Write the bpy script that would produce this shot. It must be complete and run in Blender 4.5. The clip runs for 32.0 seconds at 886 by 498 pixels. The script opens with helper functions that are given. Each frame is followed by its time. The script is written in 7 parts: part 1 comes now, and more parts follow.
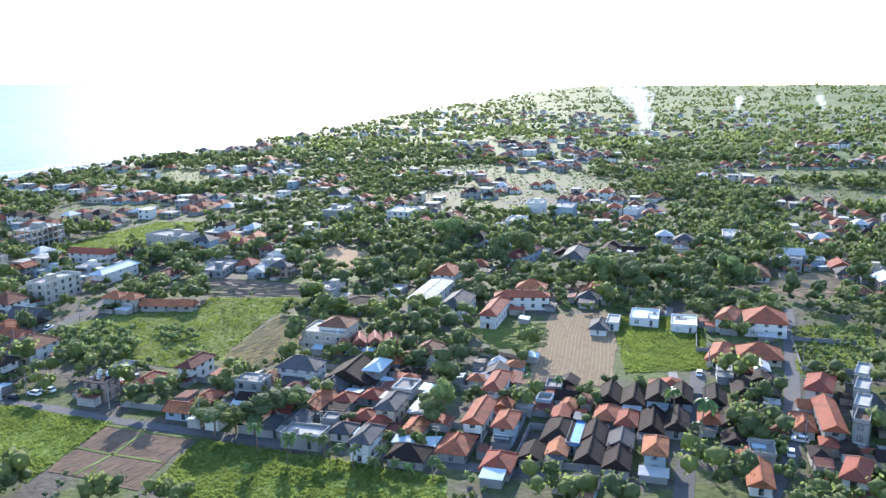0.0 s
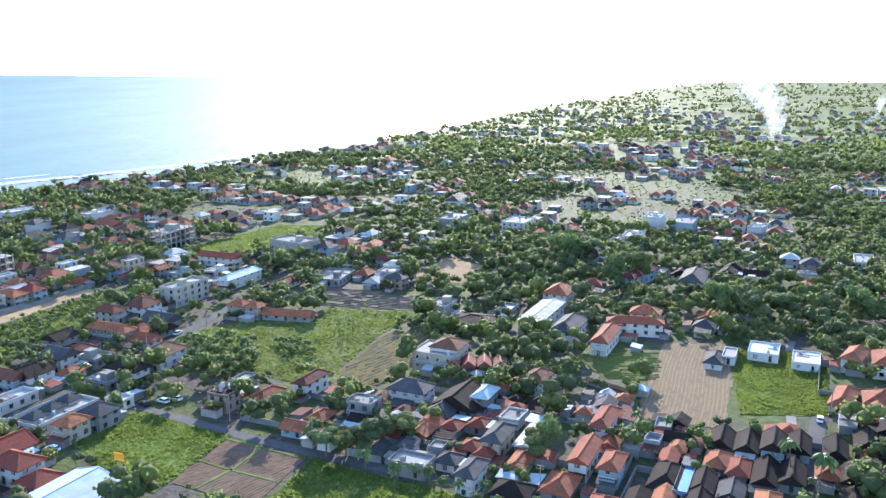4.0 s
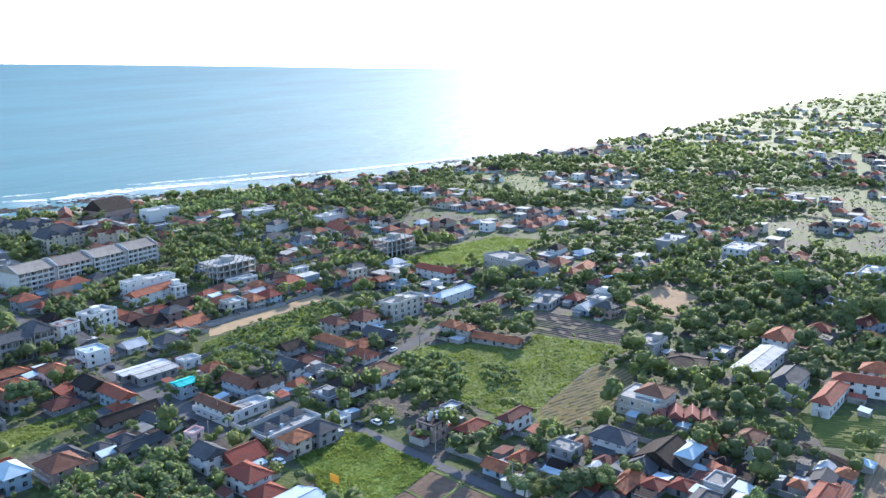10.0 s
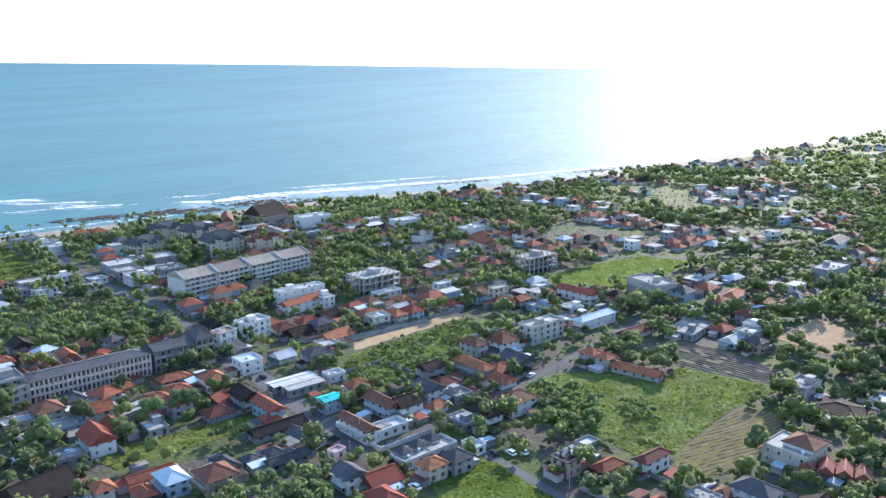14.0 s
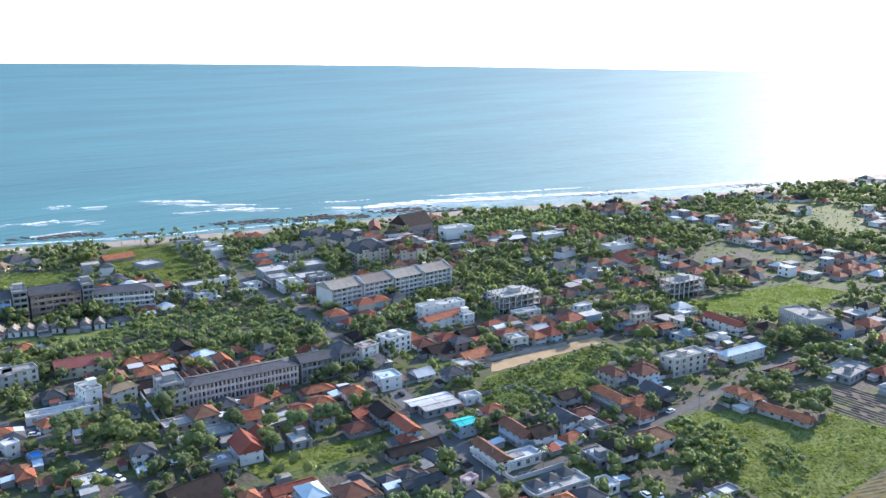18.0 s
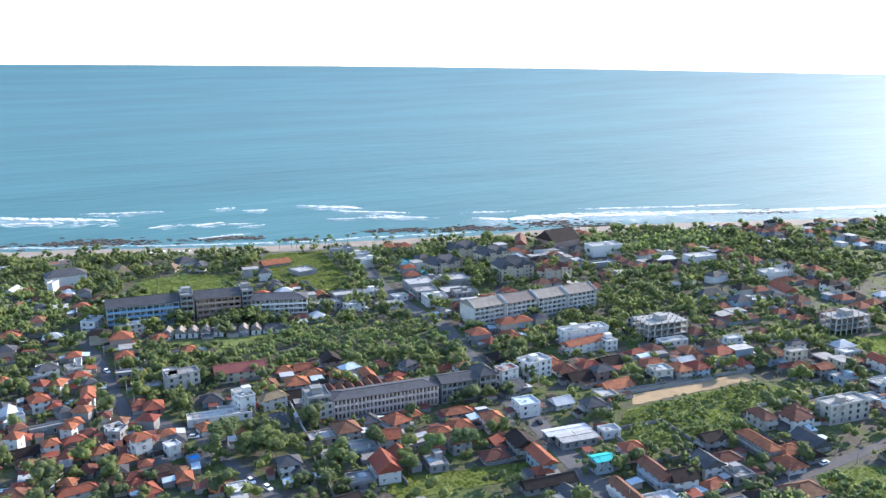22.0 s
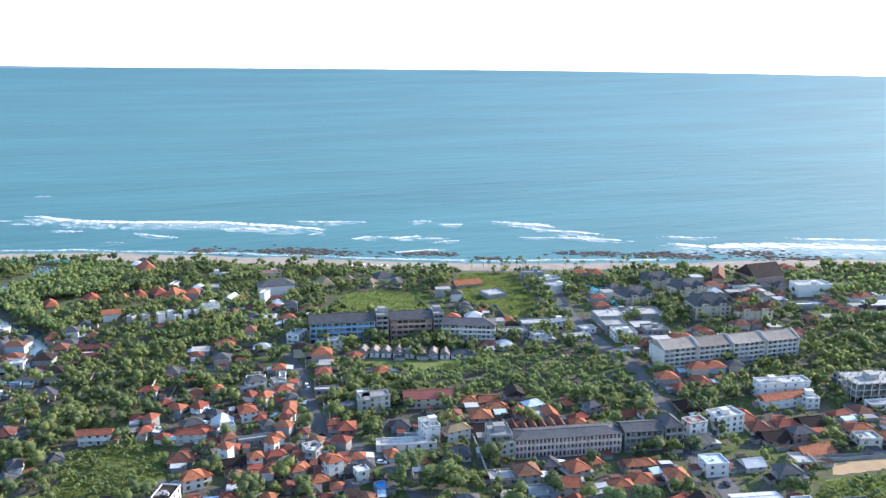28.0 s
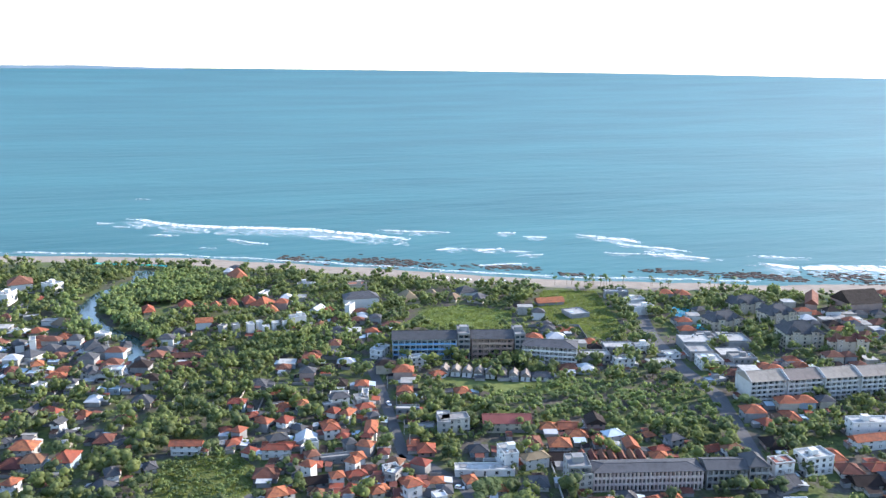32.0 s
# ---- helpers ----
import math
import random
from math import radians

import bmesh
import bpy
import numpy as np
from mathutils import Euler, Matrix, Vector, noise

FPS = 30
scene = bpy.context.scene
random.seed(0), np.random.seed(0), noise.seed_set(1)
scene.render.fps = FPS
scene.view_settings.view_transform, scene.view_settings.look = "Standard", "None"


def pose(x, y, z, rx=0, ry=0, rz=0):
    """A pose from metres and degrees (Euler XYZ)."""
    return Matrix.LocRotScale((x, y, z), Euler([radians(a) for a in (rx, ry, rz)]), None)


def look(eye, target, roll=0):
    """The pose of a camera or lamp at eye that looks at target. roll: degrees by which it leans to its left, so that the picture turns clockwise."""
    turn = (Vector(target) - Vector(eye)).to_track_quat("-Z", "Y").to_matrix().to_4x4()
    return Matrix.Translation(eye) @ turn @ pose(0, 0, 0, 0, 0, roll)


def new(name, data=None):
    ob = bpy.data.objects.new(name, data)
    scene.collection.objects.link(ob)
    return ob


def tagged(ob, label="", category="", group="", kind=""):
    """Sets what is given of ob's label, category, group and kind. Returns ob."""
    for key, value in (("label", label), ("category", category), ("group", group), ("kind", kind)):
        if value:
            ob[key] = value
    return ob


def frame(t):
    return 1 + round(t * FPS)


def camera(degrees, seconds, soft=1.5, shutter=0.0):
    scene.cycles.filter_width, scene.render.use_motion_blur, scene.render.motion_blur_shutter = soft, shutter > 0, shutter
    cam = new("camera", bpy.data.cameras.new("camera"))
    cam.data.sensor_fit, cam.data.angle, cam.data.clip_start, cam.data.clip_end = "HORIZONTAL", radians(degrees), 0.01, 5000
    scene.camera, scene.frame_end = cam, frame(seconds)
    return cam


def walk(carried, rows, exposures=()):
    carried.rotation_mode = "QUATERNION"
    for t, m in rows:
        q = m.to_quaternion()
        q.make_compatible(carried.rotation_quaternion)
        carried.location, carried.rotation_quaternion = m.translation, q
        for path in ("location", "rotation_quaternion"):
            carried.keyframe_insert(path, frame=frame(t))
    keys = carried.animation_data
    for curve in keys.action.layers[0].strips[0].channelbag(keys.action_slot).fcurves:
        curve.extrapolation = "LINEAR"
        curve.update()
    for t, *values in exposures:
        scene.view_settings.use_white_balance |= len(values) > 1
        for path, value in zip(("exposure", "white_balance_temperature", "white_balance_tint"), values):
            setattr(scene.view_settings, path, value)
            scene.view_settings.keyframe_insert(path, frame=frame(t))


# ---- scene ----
cam = camera(55.37, 32.0, 1.4)
PATH = [
    (0.0, (0.00, -0.00, 86.00), (0.00, 294.10, 26.81), -0.58),
    (1.0, (0.25, 0.16, 88.61), (-5.48, 294.19, 29.33), -0.49),
    (2.0, (0.50, 0.32, 91.21), (-13.40, 293.97, 31.42), -0.38),
    (3.0, (0.76, 0.47, 93.83), (-26.52, 293.01, 33.18), -0.29),
    (3.5, (0.88, 0.54, 95.15), (-32.95, 292.32, 34.14), -0.26),
    (5.5, (1.34, 0.80, 100.56), (-62.47, 287.20, 38.09), -0.11),
    (6.0, (1.41, 0.85, 101.90), (-69.99, 285.38, 39.06), -0.07),
    (7.0, (1.54, 0.97, 104.58), (-83.07, 281.69, 41.03), -0.03),
    (8.0, (1.62, 1.08, 107.28), (-90.76, 279.27, 43.40), -0.05),
    (9.0, (1.66, 1.19, 110.00), (-100.52, 275.83, 45.77), -0.09),
    (10.0, (1.69, 1.26, 112.74), (-111.54, 271.44, 48.06), -0.12),
    (11.0, (1.72, 1.30, 115.52), (-123.73, 265.93, 50.43), -0.14),
    (12.0, (1.75, 1.33, 118.34), (-134.85, 260.30, 52.99), -0.14),
    (13.0, (1.80, 1.37, 121.17), (-145.49, 254.41, 55.80), -0.14),
    (14.0, (1.84, 1.43, 123.95), (-156.01, 248.05, 58.65), -0.12),
    (14.5, (1.87, 1.48, 125.33), (-161.55, 244.46, 60.08), -0.10),
    (16.5, (2.02, 1.93, 130.51), (-181.56, 230.06, 65.30), -0.08),
    (17.0, (2.04, 2.09, 131.79), (-186.44, 226.19, 66.53), -0.07),
    (18.0, (2.08, 2.45, 134.36), (-195.87, 218.21, 69.06), -0.05),
    (19.0, (2.08, 2.83, 136.96), (-204.47, 210.38, 71.70), -0.03),
    (20.0, (2.06, 3.20, 139.59), (-212.71, 202.30, 74.51), -0.01),
    (21.0, (2.01, 3.54, 142.27), (-222.10, 192.07, 77.23), 0.02),
    (22.0, (1.96, 3.83, 145.01), (-230.97, 181.34, 79.94), 0.05),
    (23.0, (1.91, 4.06, 147.81), (-238.83, 170.84, 82.78), 0.07),
    (24.0, (1.88, 4.25, 150.67), (-246.15, 160.00, 85.69), 0.10),
    (25.0, (1.87, 4.38, 153.58), (-253.12, 148.49, 88.69), 0.12),
    (26.0, (1.88, 4.48, 156.52), (-259.09, 137.51, 91.74), 0.14),
    (26.5, (1.89, 4.52, 157.99), (-261.63, 132.44, 93.24), 0.14),
    (28.5, (2.00, 4.48, 164.00), (-266.17, 122.34, 99.26), 0.19),
    (29.0, (2.03, 4.46, 165.52), (-266.72, 121.00, 100.78), 0.21),
    (30.0, (2.10, 4.41, 168.57), (-268.48, 116.63, 103.80), 0.26),
    (31.0, (2.16, 4.36, 171.63), (-272.13, 107.21, 106.89), 0.32),
    (32.0, (2.21, 4.31, 174.69), (-275.97, 95.98, 109.79), 0.39),
]
walk(cam, [(t, look(e, a, r)) for t, e, a, r in PATH], [(0, 2.2, 5740, 13), (8, 2.05, 5680, 13), (13, 2.02, 5720, 13), (17, 2.04, 5940, 14), (25, 2.12, 6040, 14), (32, 2.18, 6040, 14)])

# ---- light ----
SUN_AZ, SUN_EL = 4.0, 21.0            # degrees left of +y, degrees above the horizon
sun_way = Vector((-math.sin(radians(SUN_AZ)) * math.cos(radians(SUN_EL)), math.cos(radians(SUN_AZ)) * math.cos(radians(SUN_EL)), math.sin(radians(SUN_EL))))
world = bpy.data.worlds.new("sky")
scene.world = world
world.use_nodes = True
wn, wl = world.node_tree.nodes, world.node_tree.links
sky = wn.new("ShaderNodeTexSky")
sky.sky_type = "NISHITA"
sky.sun_disc = False
sky.sun_elevation = radians(SUN_EL)
sky.sun_rotation = radians(-SUN_AZ)
sky.dust_density = 0.3
sky.air_density = 1.0
sky.ozone_density = 1.0
wn["Background"].inputs["Strength"].default_value = 0.14
wl.new(sky.outputs["Color"], wn["Background"].inputs["Color"])
sun = new("sun", bpy.data.lights.new("sun", "SUN"))
sun.data.energy = 3.2
sun.data.angle = radians(0.6)
sun.data.color = (1.0, 0.88, 0.72)
sun.matrix_world = look(sun_way * 100, (0, 0, 0))

# ---- materials ----
MATS = {}


def material(name, colour, rough=0.8, metal=0.0, vary=0.25, scale=1.5, stain=0.3, stain_scale=0.15, bump=0.2, bump_scale=6.0, hue=0.02, tint=None, translucent=0.0, bands=0.0, coords="Object", spec=0.06):
    """A surface with fine grain, broad stains, relief and a shift from object to object."""
    m = bpy.data.materials.new(name)
    m.use_nodes = True
    n, l = m.node_tree.nodes, m.node_tree.links
    b = n["Principled BSDF"]
    b.inputs["Roughness"].default_value = rough
    b.inputs["Metallic"].default_value = metal
    b.inputs["Specular IOR Level"].default_value = spec
    tc = n.new("ShaderNodeTexCoord")
    co = tc.outputs[coords]
    fine, broad = n.new("ShaderNodeTexNoise"), n.new("ShaderNodeTexNoise")
    for k, s, d in ((fine, scale, 5), (broad, stain_scale, 3)):
        k.inputs["Scale"].default_value = s
        k.inputs["Detail"].default_value = d
        l.new(co, k.inputs["Vector"])
    info = n.new("ShaderNodeObjectInfo")
    hsv = n.new("ShaderNodeHueSaturation")
    hsv.inputs["Color"].default_value = (*colour, 1)
    h = n.new("ShaderNodeMapRange")
    h.inputs["To Min"].default_value, h.inputs["To Max"].default_value = 0.5 - hue, 0.5 + hue
    l.new(info.outputs["Random"], h.inputs["Value"])
    l.new(h.outputs["Result"], hsv.inputs["Hue"])
    val = n.new("ShaderNodeMath")
    val.operation = "MULTIPLY_ADD"
    val.inputs[1].default_value, val.inputs[2].default_value = vary * 2, 1 - vary
    l.new(fine.outputs["Fac"], val.inputs[0])
    ob = n.new("ShaderNodeMath")
    ob.operation = "MULTIPLY_ADD"
    ob.inputs[1].default_value, ob.inputs[2].default_value = vary * 1.2, 1 - vary * 0.6
    l.new(info.outputs["Random"], ob.inputs[0])
    mul = n.new("ShaderNodeMath")
    mul.operation = "MULTIPLY"
    l.new(val.outputs[0], mul.inputs[0])
    l.new(ob.outputs[0], mul.inputs[1])
    l.new(mul.outputs[0], hsv.inputs["Value"])
    mix = n.new("ShaderNodeMix")
    mix.data_type = "RGBA"
    ramp = n.new("ShaderNodeMapRange")
    ramp.inputs["From Min"].default_value, ramp.inputs["From Max"].default_value = 0.45, 0.68
    ramp.inputs["To Max"].default_value = stain
    l.new(broad.outputs["Fac"], ramp.inputs["Value"])
    l.new(ramp.outputs["Result"], mix.inputs["Factor"])
    l.new(hsv.outputs["Color"], mix.inputs["A"])
    mix.inputs["B"].default_value = (*(tint or [c * 0.45 for c in colour]), 1)
    l.new(mix.outputs["Result"], b.inputs["Base Color"])
    bp = n.new("ShaderNodeBump")
    bp.inputs["Strength"].default_value = bump
    bp.inputs["Distance"].default_value = 0.1
    rel = n.new("ShaderNodeTexNoise")
    rel.inputs["Scale"].default_value = bump_scale
    l.new(co, rel.inputs["Vector"])
    height = rel.outputs["Fac"]
    if bands:
        wv = n.new("ShaderNodeTexWave")
        wv.bands_direction = "Z"
        wv.inputs["Scale"].default_value = bands
        wv.inputs["Distortion"].default_value = 1.5
        l.new(co, wv.inputs["Vector"])
        height = wv.outputs["Fac"]
    l.new(height, bp.inputs["Height"])
    l.new(bp.outputs["Normal"], b.inputs["Normal"])
    if translucent:
        tr = n.new("ShaderNodeBsdfTranslucent")
        warm = n.new("ShaderNodeMix")
        warm.data_type, warm.blend_type = "RGBA", "MULTIPLY"
        warm.inputs["Factor"].default_value = 1.0
        warm.inputs["B"].default_value = (1.45, 1.55, 1.2, 1)
        l.new(mix.outputs["Result"], warm.inputs["A"])
        l.new(warm.outputs["Result"], tr.inputs["Color"])
        ms = n.new("ShaderNodeMixShader")
        ms.inputs["Fac"].default_value = translucent
        l.new(b.outputs["BSDF"], ms.inputs[1])
        l.new(tr.outputs["BSDF"], ms.inputs[2])
        l.new(ms.outputs["Shader"], n["Material Output"].inputs["Surface"])
    MATS[name] = m
    return m


material("terra", (0.245, 0.082, 0.047), 0.78, vary=0.42, scale=2.2, stain=0.7, stain_scale=0.6, tint=(0.13, 0.06, 0.045), bump=0.5, bands=3.0, hue=0.015)
material("brown", (0.135, 0.062, 0.045), 0.8, vary=0.42, scale=3, stain=0.4, stain_scale=0.4, bump=0.5, bands=3.0, hue=0.02)
material("dark", (0.030, 0.023, 0.021), 0.85, vary=0.45, scale=3, stain=0.4, stain_scale=0.4, bump=0.5, bands=3.0)
material("slate", (0.066, 0.067, 0.072), 0.75, vary=0.25, scale=3, stain=0.4, stain_scale=0.4, bump=0.5, bands=3.0)
material("thatch", (0.15, 0.115, 0.08), 0.95, vary=0.4, scale=5, bump=0.8, bump_scale=12)
material("metal", (0.36, 0.37, 0.38), 0.75, 0.0, vary=0.15, scale=0.7, stain=0.35, stain_scale=0.3, bump=0.15, bands=0.0)
material("bluemetal", (0.34, 0.41, 0.47), 0.7, 0.0, vary=0.12, scale=0.7, stain=0.3, stain_scale=0.3)
material("redmetal", (0.21, 0.08, 0.065), 0.7, 0.0, vary=0.2, scale=1.0, stain=0.3)
material("teal", (0.03, 0.32, 0.30), 0.6, vary=0.2, scale=1.0, stain=0.3)
material("bluetarp", (0.03, 0.25, 0.60), 0.5, vary=0.15)
material("white", (0.44, 0.436, 0.425), 0.85, vary=0.10, scale=1.2, stain=0.3, stain_scale=0.25, tint=(0.42, 0.40, 0.36), hue=0.01)
material("cream", (0.36, 0.32, 0.26), 0.85, vary=0.12, scale=1.2, stain=0.35, stain_scale=0.25, hue=0.015)
material("pink", (0.55, 0.36, 0.34), 0.85, vary=0.12, stain=0.3)
material("grey", (0.20, 0.20, 0.20), 0.88, vary=0.2, scale=1.0, stain=0.4, stain_scale=0.25)
material("bluewall", (0.23, 0.285, 0.33), 0.85, vary=0.15, scale=1.0, stain=0.3)
material("bare", (0.30, 0.285, 0.26), 0.92, vary=0.25, scale=1.2, stain=0.45, stain_scale=0.35)
material("brickwall", (0.26, 0.19, 0.165), 0.9, vary=0.3, scale=2.5, stain=0.4)
material("concrete", (0.23, 0.225, 0.215), 0.9, vary=0.3, scale=0.8, stain=0.5, stain_scale=0.3)
material("slabwhite", (0.30, 0.30, 0.29), 0.85, vary=0.25, scale=0.9, stain=0.75, stain_scale=0.35, tint=(0.20, 0.195, 0.185))
material("frame_white", (0.5, 0.5, 0.485), 0.5, vary=0.05)
material("frame_dark", (0.07, 0.055, 0.045), 0.5, vary=0.1)
material("glass", (0.03, 0.045, 0.055), 0.12, vary=0.3, spec=0.6, bump=0.0)
material("trunk", (0.16, 0.12, 0.085), 0.95, vary=0.3, scale=4, bump=0.6)
material("leaf", (0.134, 0.166, 0.072), 0.75, vary=0.4, scale=1.2, stain=0.35, stain_scale=0.25, hue=0.012, translucent=0.5, tint=(0.085, 0.112, 0.036), spec=0.08)
material("leaf_dark", (0.100, 0.128, 0.062), 0.75, vary=0.4, scale=1.2, stain=0.35, stain_scale=0.25, hue=0.012, translucent=0.45, spec=0.08)
material("leaf_light", (0.165, 0.196, 0.076), 0.75, vary=0.4, scale=1.2, stain=0.35, stain_scale=0.25, hue=0.012, translucent=0.5, spec=0.08)
material("palm", (0.075, 0.115, 0.030), 0.5, vary=0.3, scale=1.0, hue=0.03, translucent=0.35, spec=0.3)
material("asphalt", (0.085, 0.085, 0.088), 0.9, vary=0.25, scale=0.6, stain=0.4, stain_scale=0.08, tint=(0.13, 0.12, 0.11))
material("paving", (0.22, 0.21, 0.195), 0.92, vary=0.25, scale=0.5, stain=0.4, stain_scale=0.1)
material("grass", (0.135, 0.165, 0.048), 0.9, vary=0.45, scale=0.35, stain=0.5, stain_scale=0.07, tint=(0.11, 0.13, 0.045), bump=0.8, bump_scale=1.2, translucent=0.15, spec=0.02)
material("meadow", (0.120, 0.140, 0.050), 0.9, vary=0.5, scale=0.25, stain=0.75, stain_scale=0.06, tint=(0.062, 0.078, 0.028), bump=0.8, bump_scale=0.9, translucent=0.1, spec=0.02)
material("blade", (0.125, 0.150, 0.044), 0.7, vary=0.35, scale=0.2, stain=0.3, stain_scale=0.06, hue=0.02, translucent=0.5, spec=0.02)
material("soil", (0.130, 0.090, 0.066), 0.95, vary=0.4, scale=0.5, stain=0.5, stain_scale=0.12, tint=(0.085, 0.062, 0.045), bump=0.9, bump_scale=0.8, spec=0.02)
material("stubble", (0.195, 0.152, 0.098), 0.95, vary=0.25, scale=0.5, stain=0.35, stain_scale=0.09, tint=(0.17, 0.145, 0.075), bump=0.6, bump_scale=0.8, spec=0.02)
material("drygrass", (0.155, 0.135, 0.058), 0.95, vary=0.35, scale=0.4, stain=0.5, stain_scale=0.1, tint=(0.10, 0.11, 0.04), spec=0.02)
material("plough", (0.115, 0.095, 0.078), 0.95, vary=0.35, scale=0.4, stain=0.5, stain_scale=0.08, tint=(0.14, 0.14, 0.06), spec=0.02)
material("dirt", (0.27, 0.185, 0.12), 0.95, vary=0.25, scale=0.3, stain=0.5, stain_scale=0.06, tint=(0.16, 0.125, 0.085), spec=0.02)
material("reef", (0.075, 0.058, 0.048), 0.8, vary=0.4, scale=0.5, stain=0.5, stain_scale=0.1)
# blue-grey that stands for distance haze, not the hills' own green
material("hazed_hill", (0.17, 0.23, 0.28), 0.95, vary=0.12, scale=0.01, stain=0.3, stain_scale=0.004)
material("pinkwall", (0.40, 0.325, 0.30), 0.9, vary=0.2, scale=1.5, stain=0.35)
material("bluesheet", (0.10, 0.24, 0.42), 0.6, vary=0.3, scale=0.4, stain=0.5, stain_scale=0.2, tint=(0.25, 0.30, 0.35))
material("drab", (0.20, 0.175, 0.155), 0.85, vary=0.35, scale=2.5, stain=0.4, stain_scale=0.3, bump=0.5, bands=3.0)
material("palewall", (0.34, 0.34, 0.335), 0.88, vary=0.15, scale=1.0, stain=0.4, stain_scale=0.25)
material("foam", (0.85, 0.87, 0.88), 0.9, vary=0.15, scale=0.15, stain=0.2, hue=0.0)
material("river", (0.03, 0.055, 0.06), 0.12, vary=0.2, spec=0.5)
material("pool", (0.06, 0.35, 0.42), 0.08, vary=0.1, spec=0.5)
material("paint_white", (0.75, 0.75, 0.75), 0.3, vary=0.05)
material("paint_dark", (0.03, 0.03, 0.035), 0.3, vary=0.1)
material("paint_red", (0.35, 0.03, 0.02), 0.3, vary=0.1)
material("rubber", (0.02, 0.02, 0.02), 0.9)
material("orange", (0.80, 0.28, 0.04), 0.7)


def lace(name, low, high, cover):
    """Foam that breaks up into lace, letting the water show through."""
    m = MATS["foam"].copy()
    m.name = name
    n, l = m.node_tree.nodes, m.node_tree.links
    tc, mp, a, b = n.new("ShaderNodeTexCoord"), n.new("ShaderNodeMapping"), n.new("ShaderNodeTexNoise"), n.new("ShaderNodeMapRange")
    mp.inputs["Rotation"].default_value = (0, 0, radians(-65))
    mp.inputs["Scale"].default_value = (0.07, 0.22, 1)
    a.inputs["Scale"].default_value, a.inputs["Detail"].default_value, a.inputs["Roughness"].default_value = 1.0, 6, 0.7
    b.inputs["From Min"].default_value, b.inputs["From Max"].default_value, b.inputs["To Max"].default_value = low, high, cover
    l.new(tc.outputs["Object"], mp.inputs["Vector"])
    l.new(mp.outputs["Vector"], a.inputs["Vector"])
    l.new(a.outputs["Fac"], b.inputs["Value"])
    l.new(b.outputs["Result"], n["Principled BSDF"].inputs["Alpha"])
    MATS[name] = m


lace("crest", 0.34, 0.6, 0.85)
lace("wash", 0.40, 0.75, 0.5)


# ---- building blocks ----
GRID = -16.3                           # degrees by which the streets turn from the y axis
gu = Vector((math.sin(radians(-GRID)), math.cos(radians(GRID))))
gv = Vector((-gu.y, gu.x))
rng = random.Random(7)


class Geo:
    def __init__(self):
        self.v, self.f, self.m = [], [], []

    def poly(self, pts, m=0):
        k = len(self.v)
        self.v += [tuple(p) for p in pts]
        self.f.append(tuple(range(k, k + len(pts))))
        self.m.append(m)

    def solid(self, lower, upper, m=0, top=None):
        """A closed prism between two rings of points that run counter-clockwise."""
        k, n = len(self.v), len(lower)
        self.v += [tuple(p) for p in lower] + [tuple(p) for p in upper]
        self.f.append(tuple(reversed(range(k, k + n))))
        self.f.append(tuple(range(k + n, k + 2 * n)))
        self.m += [m, m if top is None else top]
        for i in range(n):
            j = (i + 1) % n
            self.f.append((k + i, k + j, k + n + j, k + n + i))
            self.m.append(m)

    def box(self, x0, x1, y0, y1, z0, z1, m=0, top=None):
        r = [(x0, y0), (x1, y0), (x1, y1), (x0, y1)]
        self.solid([(x, y, z0) for x, y in r], [(x, y, z1) for x, y in r], m, top)

    def bar(self, a, b, w, h, m=0):
        """A bar of width w and height h from a to b, lying on that line."""
        a, b = Vector(a), Vector(b)
        s = Vector((-(b - a).y, (b - a).x, 0))
        s = (s.normalized() if s.length > 1e-6 else Vector((1, 0, 0))) * w / 2
        up = Vector((0, 0, h))
        k = len(self.v)
        self.v += [tuple(p) for p in (a - s, a + s, a + s + up, a - s + up, b - s, b + s, b + s + up, b - s + up)]
        for q in ((0, 1, 2, 3), (5, 4, 7, 6), (0, 4, 5, 1), (1, 5, 6, 2), (2, 6, 7, 3), (3, 7, 4, 0)):
            self.f.append(tuple(k + i for i in q))
            self.m.append(m)

    def tube(self, a, b, r0, r1, m=0, n=7):
        a, b = Vector(a), Vector(b)
        q = (b - a).to_track_quat("Z", "Y")
        ring = [q @ Vector((math.cos(2 * math.pi * i / n), math.sin(2 * math.pi * i / n), 0)) for i in range(n)]
        self.solid([a + c * r0 for c in ring], [b + c * r1 for c in ring], m)

    def mesh(self, name, mats, smooth=False):
        me = bpy.data.meshes.new(name)
        me.from_pydata(self.v, [], self.f)
        for k in mats:
            me.materials.append(MATS[k])
        me.polygons.foreach_set("material_index", self.m)
        if smooth:
            me.polygons.foreach_set("use_smooth", [True] * len(self.f))
        me.update()
        return me


def part(name, mesh, parent, m=None, label=""):
    ob = new(name, mesh)
    ob.parent = parent
    if m is not None:
        ob.matrix_basis = m
    return tagged(ob, label)


def root(name, x, y, rot=0.0, z=0.0):
    ob = new(name)
    ob.empty_display_size = 0.5
    ob.matrix_basis = pose(x, y, z, 0, 0, rot)
    return ob


# ---- the lie of the land ----
COAST = [(-2600, -4990), (-1500, -2400), (-1030, -760), (-885, -260), (-834, -110), (-796, 0), (-744, 96), (-690, 190), (-657, 240),
         (-610, 325), (-576, 415), (-546, 482), (-526, 565), (-497, 625), (-462, 690), (-405, 790), (-370, 880), (-350, 960), (-300, 1140),
         (-258, 1307), (-213, 1500), (-162, 1850), (-102, 2215), (-20, 2550), (150, 3100), (420, 3900), (800, 4990)]


